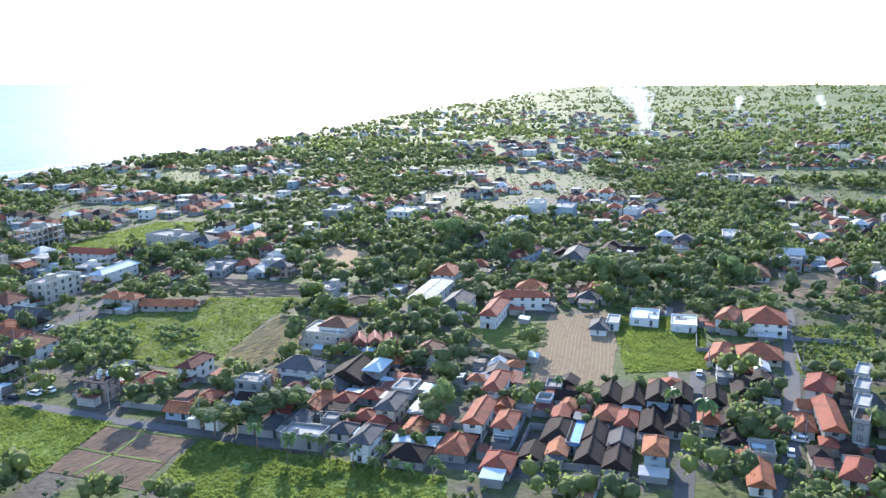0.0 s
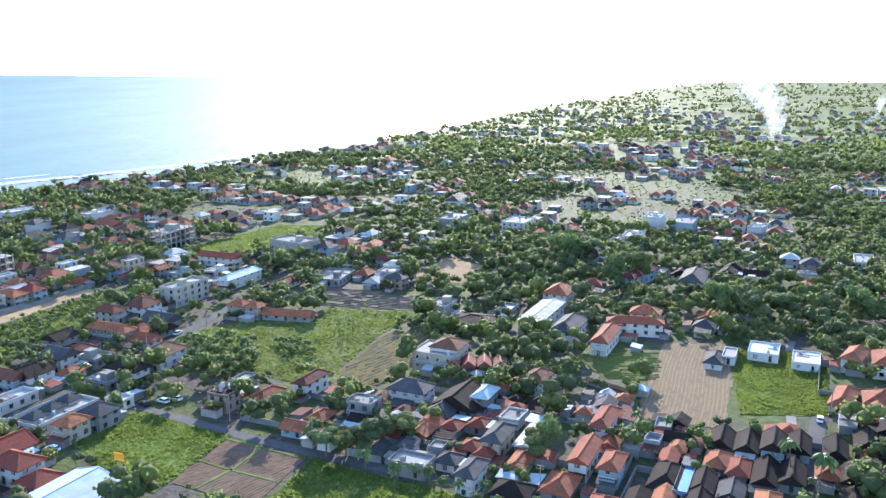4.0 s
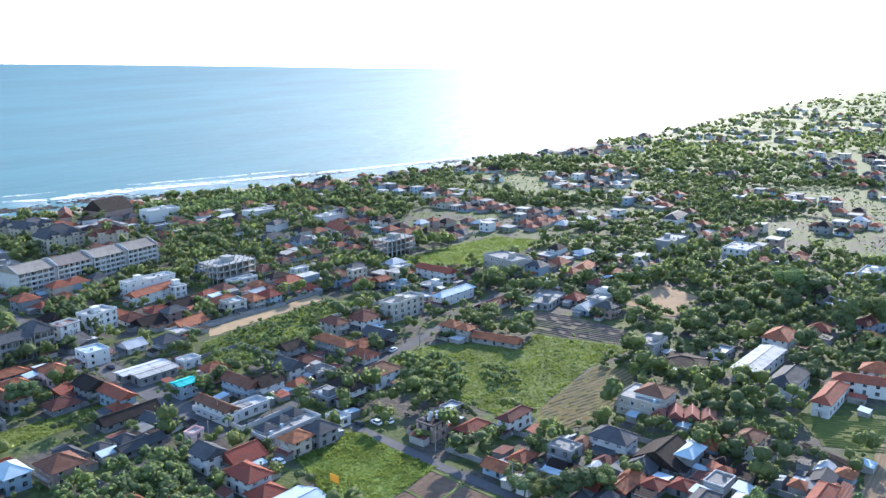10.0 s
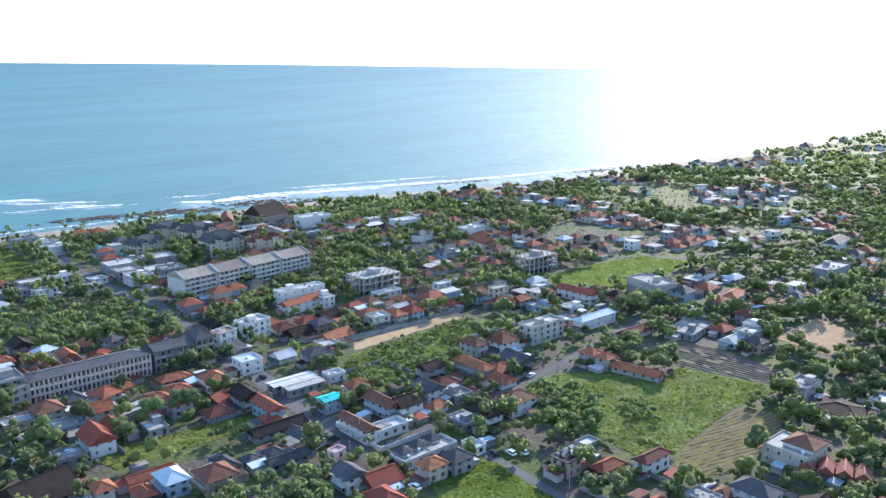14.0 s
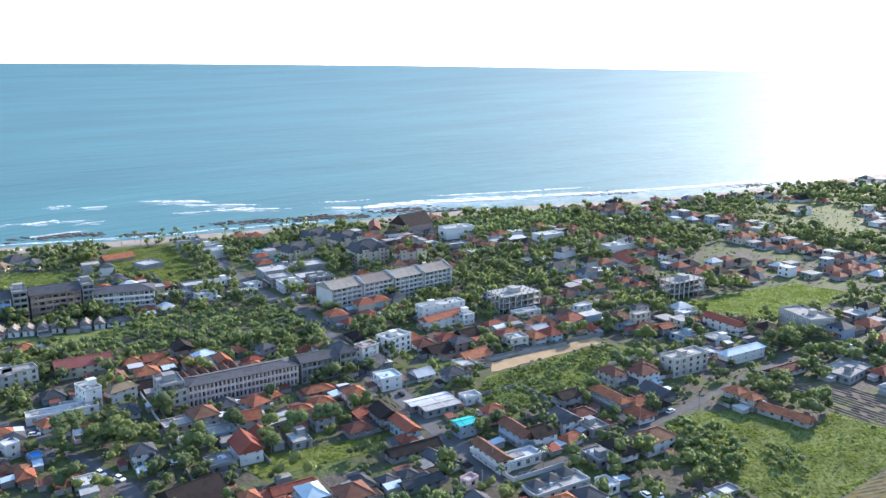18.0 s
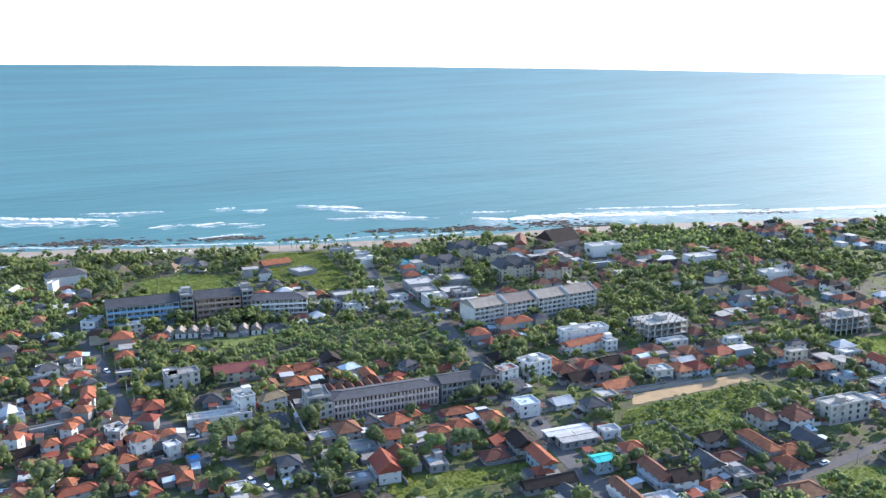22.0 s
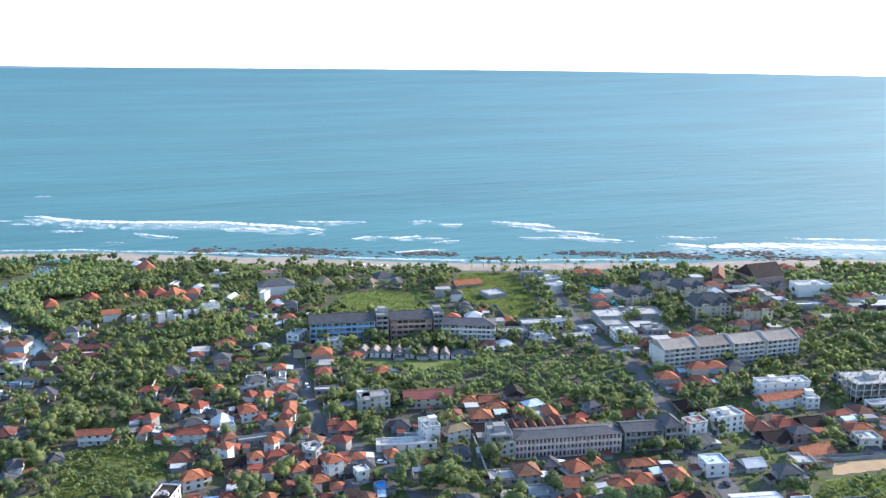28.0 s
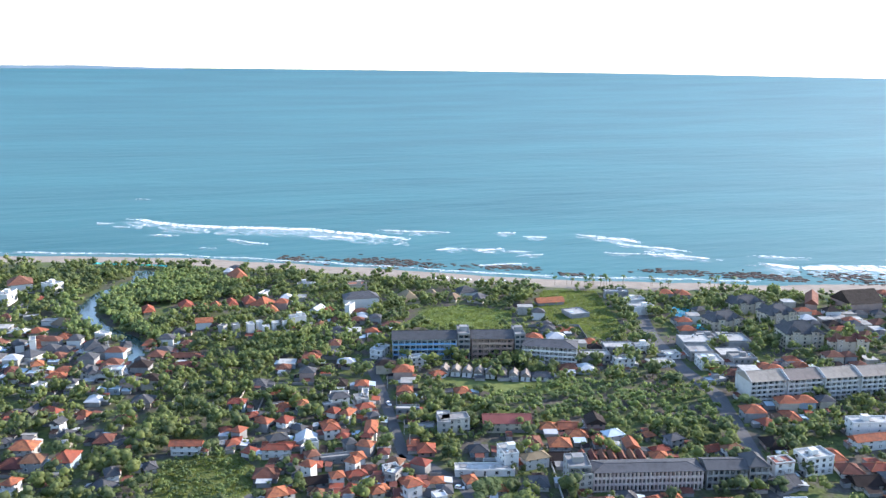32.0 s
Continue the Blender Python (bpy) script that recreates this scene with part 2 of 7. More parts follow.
def shore(px, py):
    """Metres from the waterline, positive on land."""
    best, side = 1e9, 1
    for (ax, ay), (bx, by) in zip(COAST, COAST[1:]):
        ex, ey = bx - ax, by - ay
        s = max(0, min(1, ((px - ax) * ex + (py - ay) * ey) / (ex * ex + ey * ey)))
        dx, dy = px - ax - s * ex, py - ay - s * ey
        q = dx * dx + dy * dy
        if q < best:
            best, side = q, ex * dy - ey * dx
    return math.sqrt(best) * (1 if side < 0 else -1)


def rise(px, py):
    """The slow rise of the far distance towards the horizon."""
    r = math.hypot(px, py)
    if r <= 1400:
        return 0.0
    top = float(np.interp(math.degrees(math.atan2(-px, py)), (-180, -100, -30, -8, 5, 28, 45, 60, 95, 130, 180), (60, 40, 34, 40, 62, 86, 108, 120, 136, 136, 60)))
    return top * ((r - 1400) / 3550) ** 2


SEA = -3.0


def land(px, py):
    s = shore(px, py) + 6 * noise.noise(Vector((px / 40, py / 40, 0)))
    if s > 0:
        z = SEA + 3.0 * min(1, (s / 44)) ** 0.8
        if s > 900:
            z += 3 * noise.noise(Vector((px / 300, py / 300, 3)))
    else:
        z = SEA + max(-6, s * 0.06)
    return z + rise(px, py)


def polar(radii, steps, height, keep, name, mat, smooth=True):
    verts, idx, faces = [], {}, []
    for i, r in enumerate(radii):
        for j in range(steps):
            a = 2 * math.pi * j / steps
            px, py = -r * math.sin(a), r * math.cos(a)
            idx[i, j] = len(verts)
            verts.append((px, py, height(px, py)))
    for i in range(len(radii) - 1):
        for j in range(steps):
            q = (idx[i, j], idx[i + 1, j], idx[i + 1, (j + 1) % steps], idx[i, (j + 1) % steps])
            if keep is None or any(keep(*verts[k][:2]) for k in q):
                faces.append(q)
    me = bpy.data.meshes.new(name)
    me.from_pydata(verts, [], faces)
    me.materials.append(mat)
    me.polygons.foreach_set("use_smooth", [smooth] * len(faces))
    me.update()
    me.flip_normals() if me.polygons[0].normal.z < 0 else None
    return new(name, me)


def ground_material():
    m = bpy.data.materials.new("ground")
    m.use_nodes = True
    n, l = m.node_tree.nodes, m.node_tree.links
    b = n["Principled BSDF"]
    b.inputs["Roughness"].default_value = 0.85
    b.inputs["Specular IOR Level"].default_value = 0.05
    tc = n.new("ShaderNodeTexCoord")
    geo = n.new("ShaderNodeSeparateXYZ")
    l.new(tc.outputs["Object"], geo.inputs[0])

    def tex(scale, detail=4):
        k = n.new("ShaderNodeTexNoise")
        k.inputs["Scale"].default_value, k.inputs["Detail"].default_value = scale, detail
        l.new(tc.outputs["Object"], k.inputs["Vector"])
        return k.outputs["Fac"]

    def rng_map(src, a, c):
        k = n.new("ShaderNodeMapRange")
        k.inputs["From Min"].default_value, k.inputs["From Max"].default_value = a, c
        l.new(src, k.inputs["Value"])
        return k.outputs["Result"]

    def mix(f, a, c):
        k = n.new("ShaderNodeMix")
        k.data_type = "RGBA"
        l.new(f, k.inputs["Factor"])
        for s, v in (("A", a), ("B", c)):
            if isinstance(v, tuple):
                k.inputs[s].default_value = (*v, 1)
            else:
                l.new(v, k.inputs[s])
        return k.outputs["Result"]

    green = mix(rng_map(tex(0.35), 0.3, 0.7), (0.042, 0.056, 0.022), (0.095, 0.115, 0.040))
    earth = mix(rng_map(tex(0.5), 0.3, 0.7), (0.050, 0.045, 0.040), (0.10, 0.090, 0.078))
    near = mix(rng_map(tex(0.06), 0.44, 0.58), green, earth)
    # farmland further off: plots of several greens and straw
    vo = n.new("ShaderNodeTexVoronoi")
    vo.inputs["Scale"].default_value = 0.0085
    l.new(tc.outputs["Object"], vo.inputs["Vector"])
    sep = n.new("ShaderNodeSeparateColor")
    l.new(vo.outputs["Color"], sep.inputs[0])
    plots = mix(sep.outputs[0], (0.062, 0.090, 0.032), (0.120, 0.128, 0.052))
    plots = mix(rng_map(tex(0.02), 0.5, 0.75), plots, (0.07, 0.10, 0.04))
    ln = n.new("ShaderNodeVectorMath")
    ln.operation = "LENGTH"
    l.new(tc.outputs["Object"], ln.inputs[0])
    col = mix(rng_map(ln.outputs["Value"], 620, 900), near, plots)
    beach = mix(rng_map(tex(0.1), 0.3, 0.7), (0.19, 0.16, 0.132), (0.25, 0.212, 0.176))
    zr = rng_map(geo.outputs["Z"], -0.45, -0.75)
    col = mix(zr, col, beach)
    l.new(col, b.inputs["Base Color"])
    bp = n.new("ShaderNodeBump")
    bp.inputs["Strength"].default_value, bp.inputs["Distance"].default_value = 0.8, 0.4
    l.new(tex(0.8), bp.inputs["Height"])
    l.new(bp.outputs["Normal"], b.inputs["Normal"])
    return m


def sea_material():
    m = bpy.data.materials.new("sea")
    m.use_nodes = True
    n, l = m.node_tree.nodes, m.node_tree.links
    b = n["Principled BSDF"]
    b.inputs["Roughness"].default_value = 0.6
    b.inputs["IOR"].default_value = 1.33
    b.inputs["Specular IOR Level"].default_value = 0.45
    tc = n.new("ShaderNodeTexCoord")
    mp = n.new("ShaderNodeMapping")
    mp.inputs["Rotation"].default_value = (0, 0, radians(24))
    mp.inputs["Scale"].default_value = (1.0, 0.28, 1)
    l.new(tc.outputs["Object"], mp.inputs["Vector"])
    hs = []
    for s, d in ((0.16, 4), (0.03, 3), (0.006, 3)):
        k = n.new("ShaderNodeTexNoise")
        k.inputs["Scale"].default_value, k.inputs["Detail"].default_value = s, d
        l.new(mp.outputs["Vector"], k.inputs["Vector"])
        hs.append(k.outputs["Fac"])
    mix = n.new("ShaderNodeMix")
    mix.data_type = "RGBA"
    k = n.new("ShaderNodeMapRange")
    k.inputs["From Min"].default_value, k.inputs["From Max"].default_value = 0.35, 0.65
    l.new(hs[2], k.inputs["Value"])
    l.new(k.outputs["Result"], mix.inputs["Factor"])
    mix.inputs["A"].default_value = (0.022, 0.088, 0.098, 1)
    mix.inputs["B"].default_value = (0.032, 0.116, 0.124, 1)
    l.new(mix.outputs["Result"], b.inputs["Base Color"])
    b1, b2 = n.new("ShaderNodeBump"), n.new("ShaderNodeBump")
    b1.inputs["Strength"].default_value, b1.inputs["Distance"].default_value = 0.7, 0.9
    b2.inputs["Strength"].default_value, b2.inputs["Distance"].default_value = 0.6, 4.0
    l.new(hs[0], b1.inputs["Height"])
    l.new(hs[1], b2.inputs["Height"])
    l.new(b2.outputs["Normal"], b1.inputs["Normal"])
    l.new(b1.outputs["Normal"], b.inputs["Normal"])
    return m


radii = [0.5, 40, 80] + [120 + 8 * i for i in range(96)] + [888 * 1.045 ** i for i in range(40)]
radii = [r for r in radii if r < 4960] + [4985]
ground = tagged(polar(radii, 400, land, None, "ground", ground_material()), "flat green and earthy coastal plain running down to a sandy beach", "ground", kind="structure")
sea_radii = [300 + 60 * i for i in range(20)] + [1500 + 145 * i for i in range(24)] + [4985]
sea = tagged(polar(sea_radii, 180, lambda px, py: SEA + rise(px, py), lambda px, py: shore(px, py) < 25, "water", sea_material()), "open blue sea with low swell, glittering towards the sun", "sea", kind="structure")

# ---- roads and plots ----
TAKEN = []                              # (x, y, radius) of what stands there already
PLOTS = []                              # polygons kept free of houses
ROADS = []


def sheet(name, pts, z, mat, label, category, kind="structure", depth=0.25, free=True, jag=0.6):
    """A plot of ground: a thin slab with a slightly uneven edge."""
    out = []
    for (ax, ay), (bx, by) in zip(pts, pts[1:] + pts[:1]):
        k = max(1, int(math.hypot(bx - ax, by - ay) / 4))
        for i in range(k):
            out.append((ax + (bx - ax) * i / k + rng.uniform(-jag, jag), ay + (by - ay) * i / k + rng.uniform(-jag, jag)))
    area = sum(a[0] * b[1] - b[0] * a[1] for a, b in zip(out, out[1:] + out[:1]))
    if area < 0:
        out.reverse()
    g = Geo()
    g.solid([(px, py, z - depth) for px, py in out], [(px, py, z) for px, py in out])
    if free:
        PLOTS.append(pts)
    return tagged(new(name, g.mesh(name, [mat])), label, category, kind=kind)


def inside(px, py, pts):
    c = False
    for (ax, ay), (bx, by) in zip(pts, pts[1:] + pts[:1]):
        if (ay > py) != (by > py) and px < (bx - ax) * (py - ay) / (by - ay) + ax:
            c = not c
    return c


def strip(pts, width, z, jitter=0.0, g=None, depth=0.2):
    g = g or Geo()
    left, right = [], []
    for i, (px, py) in enumerate(pts):
        a, b = pts[max(0, i - 1)], pts[min(len(pts) - 1, i + 1)]
        t = Vector((b[0] - a[0], b[1] - a[1])).normalized()
        w = width / 2 + rng.uniform(-jitter, jitter)
        left.append((px - t.y * w, py + t.x * w))
        right.append((px + t.y * w, py - t.x * w))
    for i in range(len(pts) - 1):
        ring = [right[i], right[i + 1], left[i + 1], left[i]]
        g.solid([(*p, z - depth) for p in ring], [(*p, z) for p in ring])
    return g


def road(name, pts, width, mat="asphalt", z=0.07, label="narrow grey asphalt street between houses", category="road"):
    g = strip(pts, width, z)
    ROADS.append((pts, width / 2))
    return tagged(new(name, g.mesh(name, [mat])), label, category, kind="structure")


def near_road(px, py, extra):
    for pts, w in ROADS:
        for (ax, ay), (bx, by) in zip(pts, pts[1:]):
            ex, ey = bx - ax, by - ay
            s = max(0, min(1, ((px - ax) * ex + (py - ay) * ey) / (ex * ex + ey * ey + 1e-9)))
            if math.hypot(px - ax - s * ex, py - ay - s * ey) < w + extra:
                return True
    return False


road("road", [(-185, 100), (-168, 160), (-159, 192), (-152, 214), (-148, 230), (-143, 256), (-138, 301), (-134, 355), (-127, 400), (-105, 470), (-60, 560)], 4.6)
road("road", [(-545, 338), (-531, 331), (-454, 299), (-401, 285), (-359, 280), (-299, 254), (-266, 240), (-233, 231), (-189, 214), (-158, 203)], 9.0, label="grey asphalt street leading down to the beach")
road("road", [(-152, 214), (-122, 221), (-104, 214), (-88, 207), (-62, 198), (-1, 179), (40, 168)], 3.8, label="narrow grey lane beside a grass plot")
road("road", [(-470, 112), (-416, 108), (-359, 101), (-339, 99), (-326, 107), (-306, 115), (-271, 116), (-241, 117), (-200, 110)], 5.5)
road("road", [(-339, 99), (-330, 60), (-318, 10)], 4.5)
road("road", [(44, 145), (56, 182), (76, 240), (80, 260)], 4.2, label="straight narrow lane of a housing row")
road("road", [(60, 150), (81, 184), (104, 240), (129, 306)], 4.2)
road("road", [(66, 230), (77, 283), (86, 310)], 2.6, "paving", label="pale concrete track across a field")

sheet("field", [(-125, 194), (-109, 180), (-92, 172), (-86, 205), (-104, 211), (-116, 217), (-122, 215)], 0.16, "grass", "bright green overgrown grass plot beside a lane", "field")
sheet("field", [(-90, 177), (-66, 168), (-62, 194), (-86, 203)], 0.12, "soil", "freshly dug brown earth plot with grassy ridges", "field")
sheet("field", [(-64, 168), (-20, 150), (0, 150), (0, 172), (-60, 194)], 0.12, "grass", "bright green grass meadow edged by trees", "field")
sheet("field", [(-133, 296), (-122, 308), (-94, 312), (-95, 331), (-52, 331), (-64, 303), (-71, 257), (-80, 245), (-96, 252), (-124, 262), (-135, 277)], 0.12, "meadow", "large overgrown green meadow with low bushes", "field")
sheet("field", [(-119, 348), (-106, 366), (-88, 364), (-55, 350), (-52, 333), (-94, 333)], 0.12, "plough", "dark ploughed field beside a low wall", "field")
sheet("field", [(-63, 302), (-47, 305), (-46, 281), (-52, 249), (-66, 238), (-70, 256)], 0.14, "drygrass", "terraced strip of yellowish stubble rows", "field")
sheet("field", [(40, 302), (62, 303), (56, 262), (47, 226), (24, 231), (32, 270)], 0.12, "stubble", "wide brown harvested field with heaps of straw", "field")
sheet("field", [(62, 300), (92, 296), (80, 240), (54, 238)], 0.11, "grass", "green grass field crossed by a concrete track", "field")
sheet("field", [(8, 285), (38, 292), (34, 262), (16, 262)], 0.11, "meadow", "green vegetable plot with furrows", "field")
sheet("field", [(-218, 270), (-206, 335), (-188, 348), (-180, 290), (-186, 240), (-200, 238)], 0.12, "meadow", "overgrown green plot behind houses", "field")
sheet("field", [(-228, 284), (-213, 350), (-205, 346), (-220, 276)], 0.16, "dirt", "bare sandy strip along a wall", "field")
sheet("field", [(-214, 424), (-179, 520), (-146, 522), (-150, 440)], 0.12, "grass", "flat bright green field among houses", "field")
sheet("field", [(-69, 392), (-58, 436), (-36, 418), (-44, 380)], 0.14, "dirt", "bare pale earth clearing among trees", "field")
sheet("field", [(128, 342), (165, 366), (172, 345), (145, 315)], 0.12, "stubble", "yellow-green rice field behind trees", "field")
sheet("field", [(104, 236), (122, 284), (150, 284), (128, 236)], 0.12, "meadow", "overgrown green field beside a lane", "field")
sheet("field", [(-366, -3), (-366, 27), (-345, 34), (-324, 28), (-313, 10), (-326, -10), (-348, -9)], 0.12, "meadow", "overgrown green garden plot", "field")
sheet("field", [(-530, 151), (-560, 182), (-561, 207), (-536, 234), (-502, 219), (-499, 180)], 0.12, "meadow", "overgrown green plot behind a hotel", "field")
sheet("field", [(-582, 280), (-568, 318), (-475, 290), (-460, 267), (-504, 250), (-540, 252)], 0.12, "meadow", "green and dry grass plot near the beach", "field")
sheet("field", [(-231, 150), (-205, 212), (-196, 208), (-214, 150)], 0.12, "grass", "strip of green lawn among trees", "field")
sheet("field", [(-430, 143), (-412, 172), (-404, 196), (-396, 206), (-384, 198), (-398, 165), (-410, 142)], 0.12, "meadow", "strip of green lawn before a row of small white villas", "field")
RIVER = [(-738, -14), (-722, -8), (-700, -12), (-668, -40), (-633, -52), (-605, -47), (-577, -36), (-560, -26), (-541, -17), (-516, -15), (-484, -17), (-484, -24), (-516, -24), (-540, -27), (-558, -36), (-577, -46), (-605, -57), (-633, -63), (-670, -54), (-704, -28), (-736, -26)]
sheet("river", RIVER, 0.1, "river", "dark calm creek between trees", "river", jag=1.5)

# ---- houses ----
WIN = {}
FLAT_TOPS = []


def window_mesh(w, h, trim):
    key = (w, h, trim)
    if key not in WIN:
        g = Geo()
        t = 0.1
        o = [(-w / 2, 0), (w / 2, 0), (w / 2, h), (-w / 2, h)]
        i = [(-w / 2 + t, t), (w / 2 - t, t), (w / 2 - t, h - t), (-w / 2 + t, h - t)]
        g.v = [(x, 0.05, z) for x, z in o] + [(x, -0.08, z) for x, z in o] + [(x, -0.08, z) for x, z in i] + [(x, 0.0, z) for x, z in i]
        for k in range(4):
            j = (k + 1) % 4
            g.f += [(k, j, 4 + j, 4 + k), (4 + k, 4 + j, 8 + j, 8 + k), (8 + k, 8 + j, 12 + j, 12 + k)]
            g.m += [0, 0, 0]
        g.f.append((12, 13, 14, 15))
        g.m.append(1)
        WIN[key] = g.mesh("window", [trim, "glass"])
    return WIN[key]


def roof_mesh(kind, w, d, mat, pitch, eave, thick=0.16):
    """Roof over a w by d body, its eaves at z = 0; returns the mesh and the ridge caps."""
    W, D = w / 2 + eave, d / 2 + eave
    g, c = Geo(), Geo()
    flip = W > D
    a, b = (D, W) if flip else (W, D)
    s = math.tan(radians(pitch))
    put = (lambda x, y, z: (-y, x, z)) if flip else (lambda x, y, z: (x, y, z))
    h = a * s
    e = b - a if kind == "hip" else b
    low = [(-a, -b), (a, -b), (a, b), (-a, b)]
    under = [put(x, y, -thick) for x, y in low]
    edge = [put(x, y, 0) for x, y in low]
    r0, r1 = put(0, -e, h), put(0, e, h)
    g.poly(under[::-1])
    for i in range(4):
        j = (i + 1) % 4
        g.poly([under[i], under[j], edge[j], edge[i]])
    g.poly([edge[0], edge[1], r0])
    g.poly([edge[2], edge[3], r1])
    if e > 0.05:
        g.poly([edge[1], edge[2], r1, r0])
        g.poly([edge[3], edge[0], r0, r1])
        c.bar(put(0, -e, h - 0.06), put(0, e, h - 0.06), 0.34, 0.2)
    else:
        g.poly([edge[1], edge[2], r1])
        g.poly([edge[3], edge[0], r0])
    if kind == "hip":
        for k, r in ((0, r0), (1, r0), (2, r1), (3, r1)):
            c.bar(Vector(edge[k]) + Vector((0, 0, -0.03)), Vector(r) + Vector((0, 0, -0.03)), 0.3, 0.14)
    else:
        for k, r in ((0, r0), (1, r0), (2, r1), (3, r1)):
            c.bar(Vector(edge[k]) + Vector((0, 0, -0.02)), Vector(r) + Vector((0, 0, -0.02)), 0.22, 0.12)
    return g.mesh("roof", [mat]), c.mesh("ridge", [mat]), h


LABELS = {"terra": "orange clay tiles", "brown": "brown tiles", "dark": "dark weathered tiles", "slate": "grey tiles", "thatch": "thatch", "metal": "pale metal sheets", "bluemetal": "bluish metal sheets", "redmetal": "red metal sheets", "teal": "teal sheets", "concrete": "bare concrete", "slabwhite": "white concrete"}
WALLS = {"white": "white", "cream": "cream", "pink": "pink", "grey": "grey", "bluewall": "pale blue", "bare": "bare concrete", "brickwall": "brick"}


def house(x, y, rot, w, d, n=1, roof="hip", tile="terra", wall="white", detail=1, pitch=29, eave=0.7, storey=2.6, name="house", label="", z=0.0):
    """A house w wide (local x) and d deep (local y) with n storeys."""
    hs = storey * n
    if name == "house":
        name = "villa" if roof == "flat" else "bungalow" if n == 1 else "house"
    h = root(name, x, y, rot, z)
    kind = {"hip": "hipped roof of ", "gable": "gabled roof of ", "flat": "flat roof of "}[roof]
    tagged(h, label or f"{WALLS.get(wall, 'plain')} {'one' if n == 1 else 'two' if n == 2 else 'three' if n == 3 else 'four' if n == 4 else 'five'}-storey house with {kind}{LABELS.get(tile, 'tiles')}", name.replace("_", " "), "houses of the town")
    TAKEN.append((x, y, 0.5 * math.hypot(w, d)))
    hw, hd = w / 2, d / 2
    if roof == "flat":
        eave = 0
    g = Geo()
    g.box(-hw, hw, -hd, hd, -0.3, hs)
    g.box(-hw - 0.12, hw + 0.12, -hd - 0.12, hd + 0.12, -0.3, 0.35)
    if roof == "gable":
        flip = w + 2 * eave > d + 2 * eave
        s = math.tan(radians(pitch))
        if flip:
            a = hd
            for sx in (-hw, hw - 0.2):
                g.solid([(sx, -a, hs), (sx + 0.2, -a, hs), (sx + 0.2, a, hs), (sx, a, hs)], [(sx, -0.05, hs + a * s), (sx + 0.2, -0.05, hs + a * s), (sx + 0.2, 0.05, hs + a * s), (sx, 0.05, hs + a * s)])
        else:
            a = hw
            for sy in (-hd, hd - 0.2):
                g.solid([(-a, sy, hs), (a, sy, hs), (a, sy + 0.2, hs), (-a, sy + 0.2, hs)], [(-0.05, sy, hs + a * s), (0.05, sy, hs + a * s), (0.05, sy + 0.2, hs + a * s), (-0.05, sy + 0.2, hs + a * s)])
    part("wall", g.mesh("wall", [wall]), h)
    if roof == "flat":
        g = Geo()
        g.box(-hw - 0.15, hw + 0.15, -hd - 0.15, hd + 0.15, hs, hs + 0.2)
        part("roof", g.mesh("roof", [tile]), h, label="flat roof slab")
        g = Geo()
        ph = rng.choice((0.5, 0.7, 0.9))
        for q in ((-hw - 0.1, hw + 0.1, -hd - 0.1, -hd + 0.1), (-hw - 0.1, hw + 0.1, hd - 0.1, hd + 0.1), (-hw - 0.1, -hw + 0.1, -hd + 0.1, hd - 0.1), (hw - 0.1, hw + 0.1, -hd + 0.1, hd - 0.1)):
            g.box(*q, hs + 0.2, hs + 0.2 + ph)
        part("parapet", g.mesh("parapet", [wall]), h)
        if w > 5 and d > 5 and n > 1:
            FLAT_TOPS.append((x + rng.uniform(-1, 1), y + rng.uniform(-1, 1), hs + 0.2, 0))
        if w > 5 and d > 5:
            for _ in range(rng.randint(1, 4)):
                cx, cy = rng.uniform(-hw * 0.75, hw * 0.75), rng.uniform(-hd * 0.75, hd * 0.75)
                a, b, c = rng.choice(((0.5, 0.4, 0.8), (1.5, 1.1, 0.25), (0.45, 0.45, 1.1), (2.0, 1.4, 0.12)))
                g = Geo()
                g.box(cx - a, cx + a, cy - b, cy + b, hs + 0.2, hs + 0.2 + c + rng.uniform(0.01, 0.12))
                part("roof_box", g.mesh("roof_box", [rng.choice(("metal", "concrete", "grey", "bluemetal"))]), h)
        if w * d > 60 and rng.random() < 0.6:
            g = Geo()
            cx, cy = rng.uniform(-hw * 0.5, hw * 0.5), rng.uniform(-hd * 0.5, hd * 0.5)
            g.box(cx - 1.4, cx + 1.4, cy - 1.6, cy + 1.6, hs + 0.2, hs + 2.6)
            g.box(cx - 1.6, cx + 1.6, cy - 1.8, cy + 1.8, hs + 2.6, hs + 2.75)
            part("stair_tower", g.mesh("stair_tower", [wall]), h)
    else:
        rm, cm, _ = roof_mesh(roof, w, d, tile, pitch, eave)
        drop = eave * math.tan(radians(pitch))
        part("roof", rm, h, pose(0, 0, hs - drop + 0.16), LABELS.get(tile, ""))
        if detail:
            part("ridge", cm, h, pose(0, 0, hs - drop + 0.16))
    if detail:
        trim = "frame_white" if rng.random() < 0.2 else "frame_dark"
        toward = Vector((-x, -y)).normalized()
        sides = []
        for k, (nx, ny, L, off) in enumerate(((0, -1, w, hd), (1, 0, d, hw), (0, 1, w, hd), (-1, 0, d, hw))):
            c, s = math.cos(radians(rot)), math.sin(radians(rot))
            if Vector((nx * c - ny * s, nx * s + ny * c)).dot(toward) > 0.15:
                sides.append((k, nx, ny, L, off))
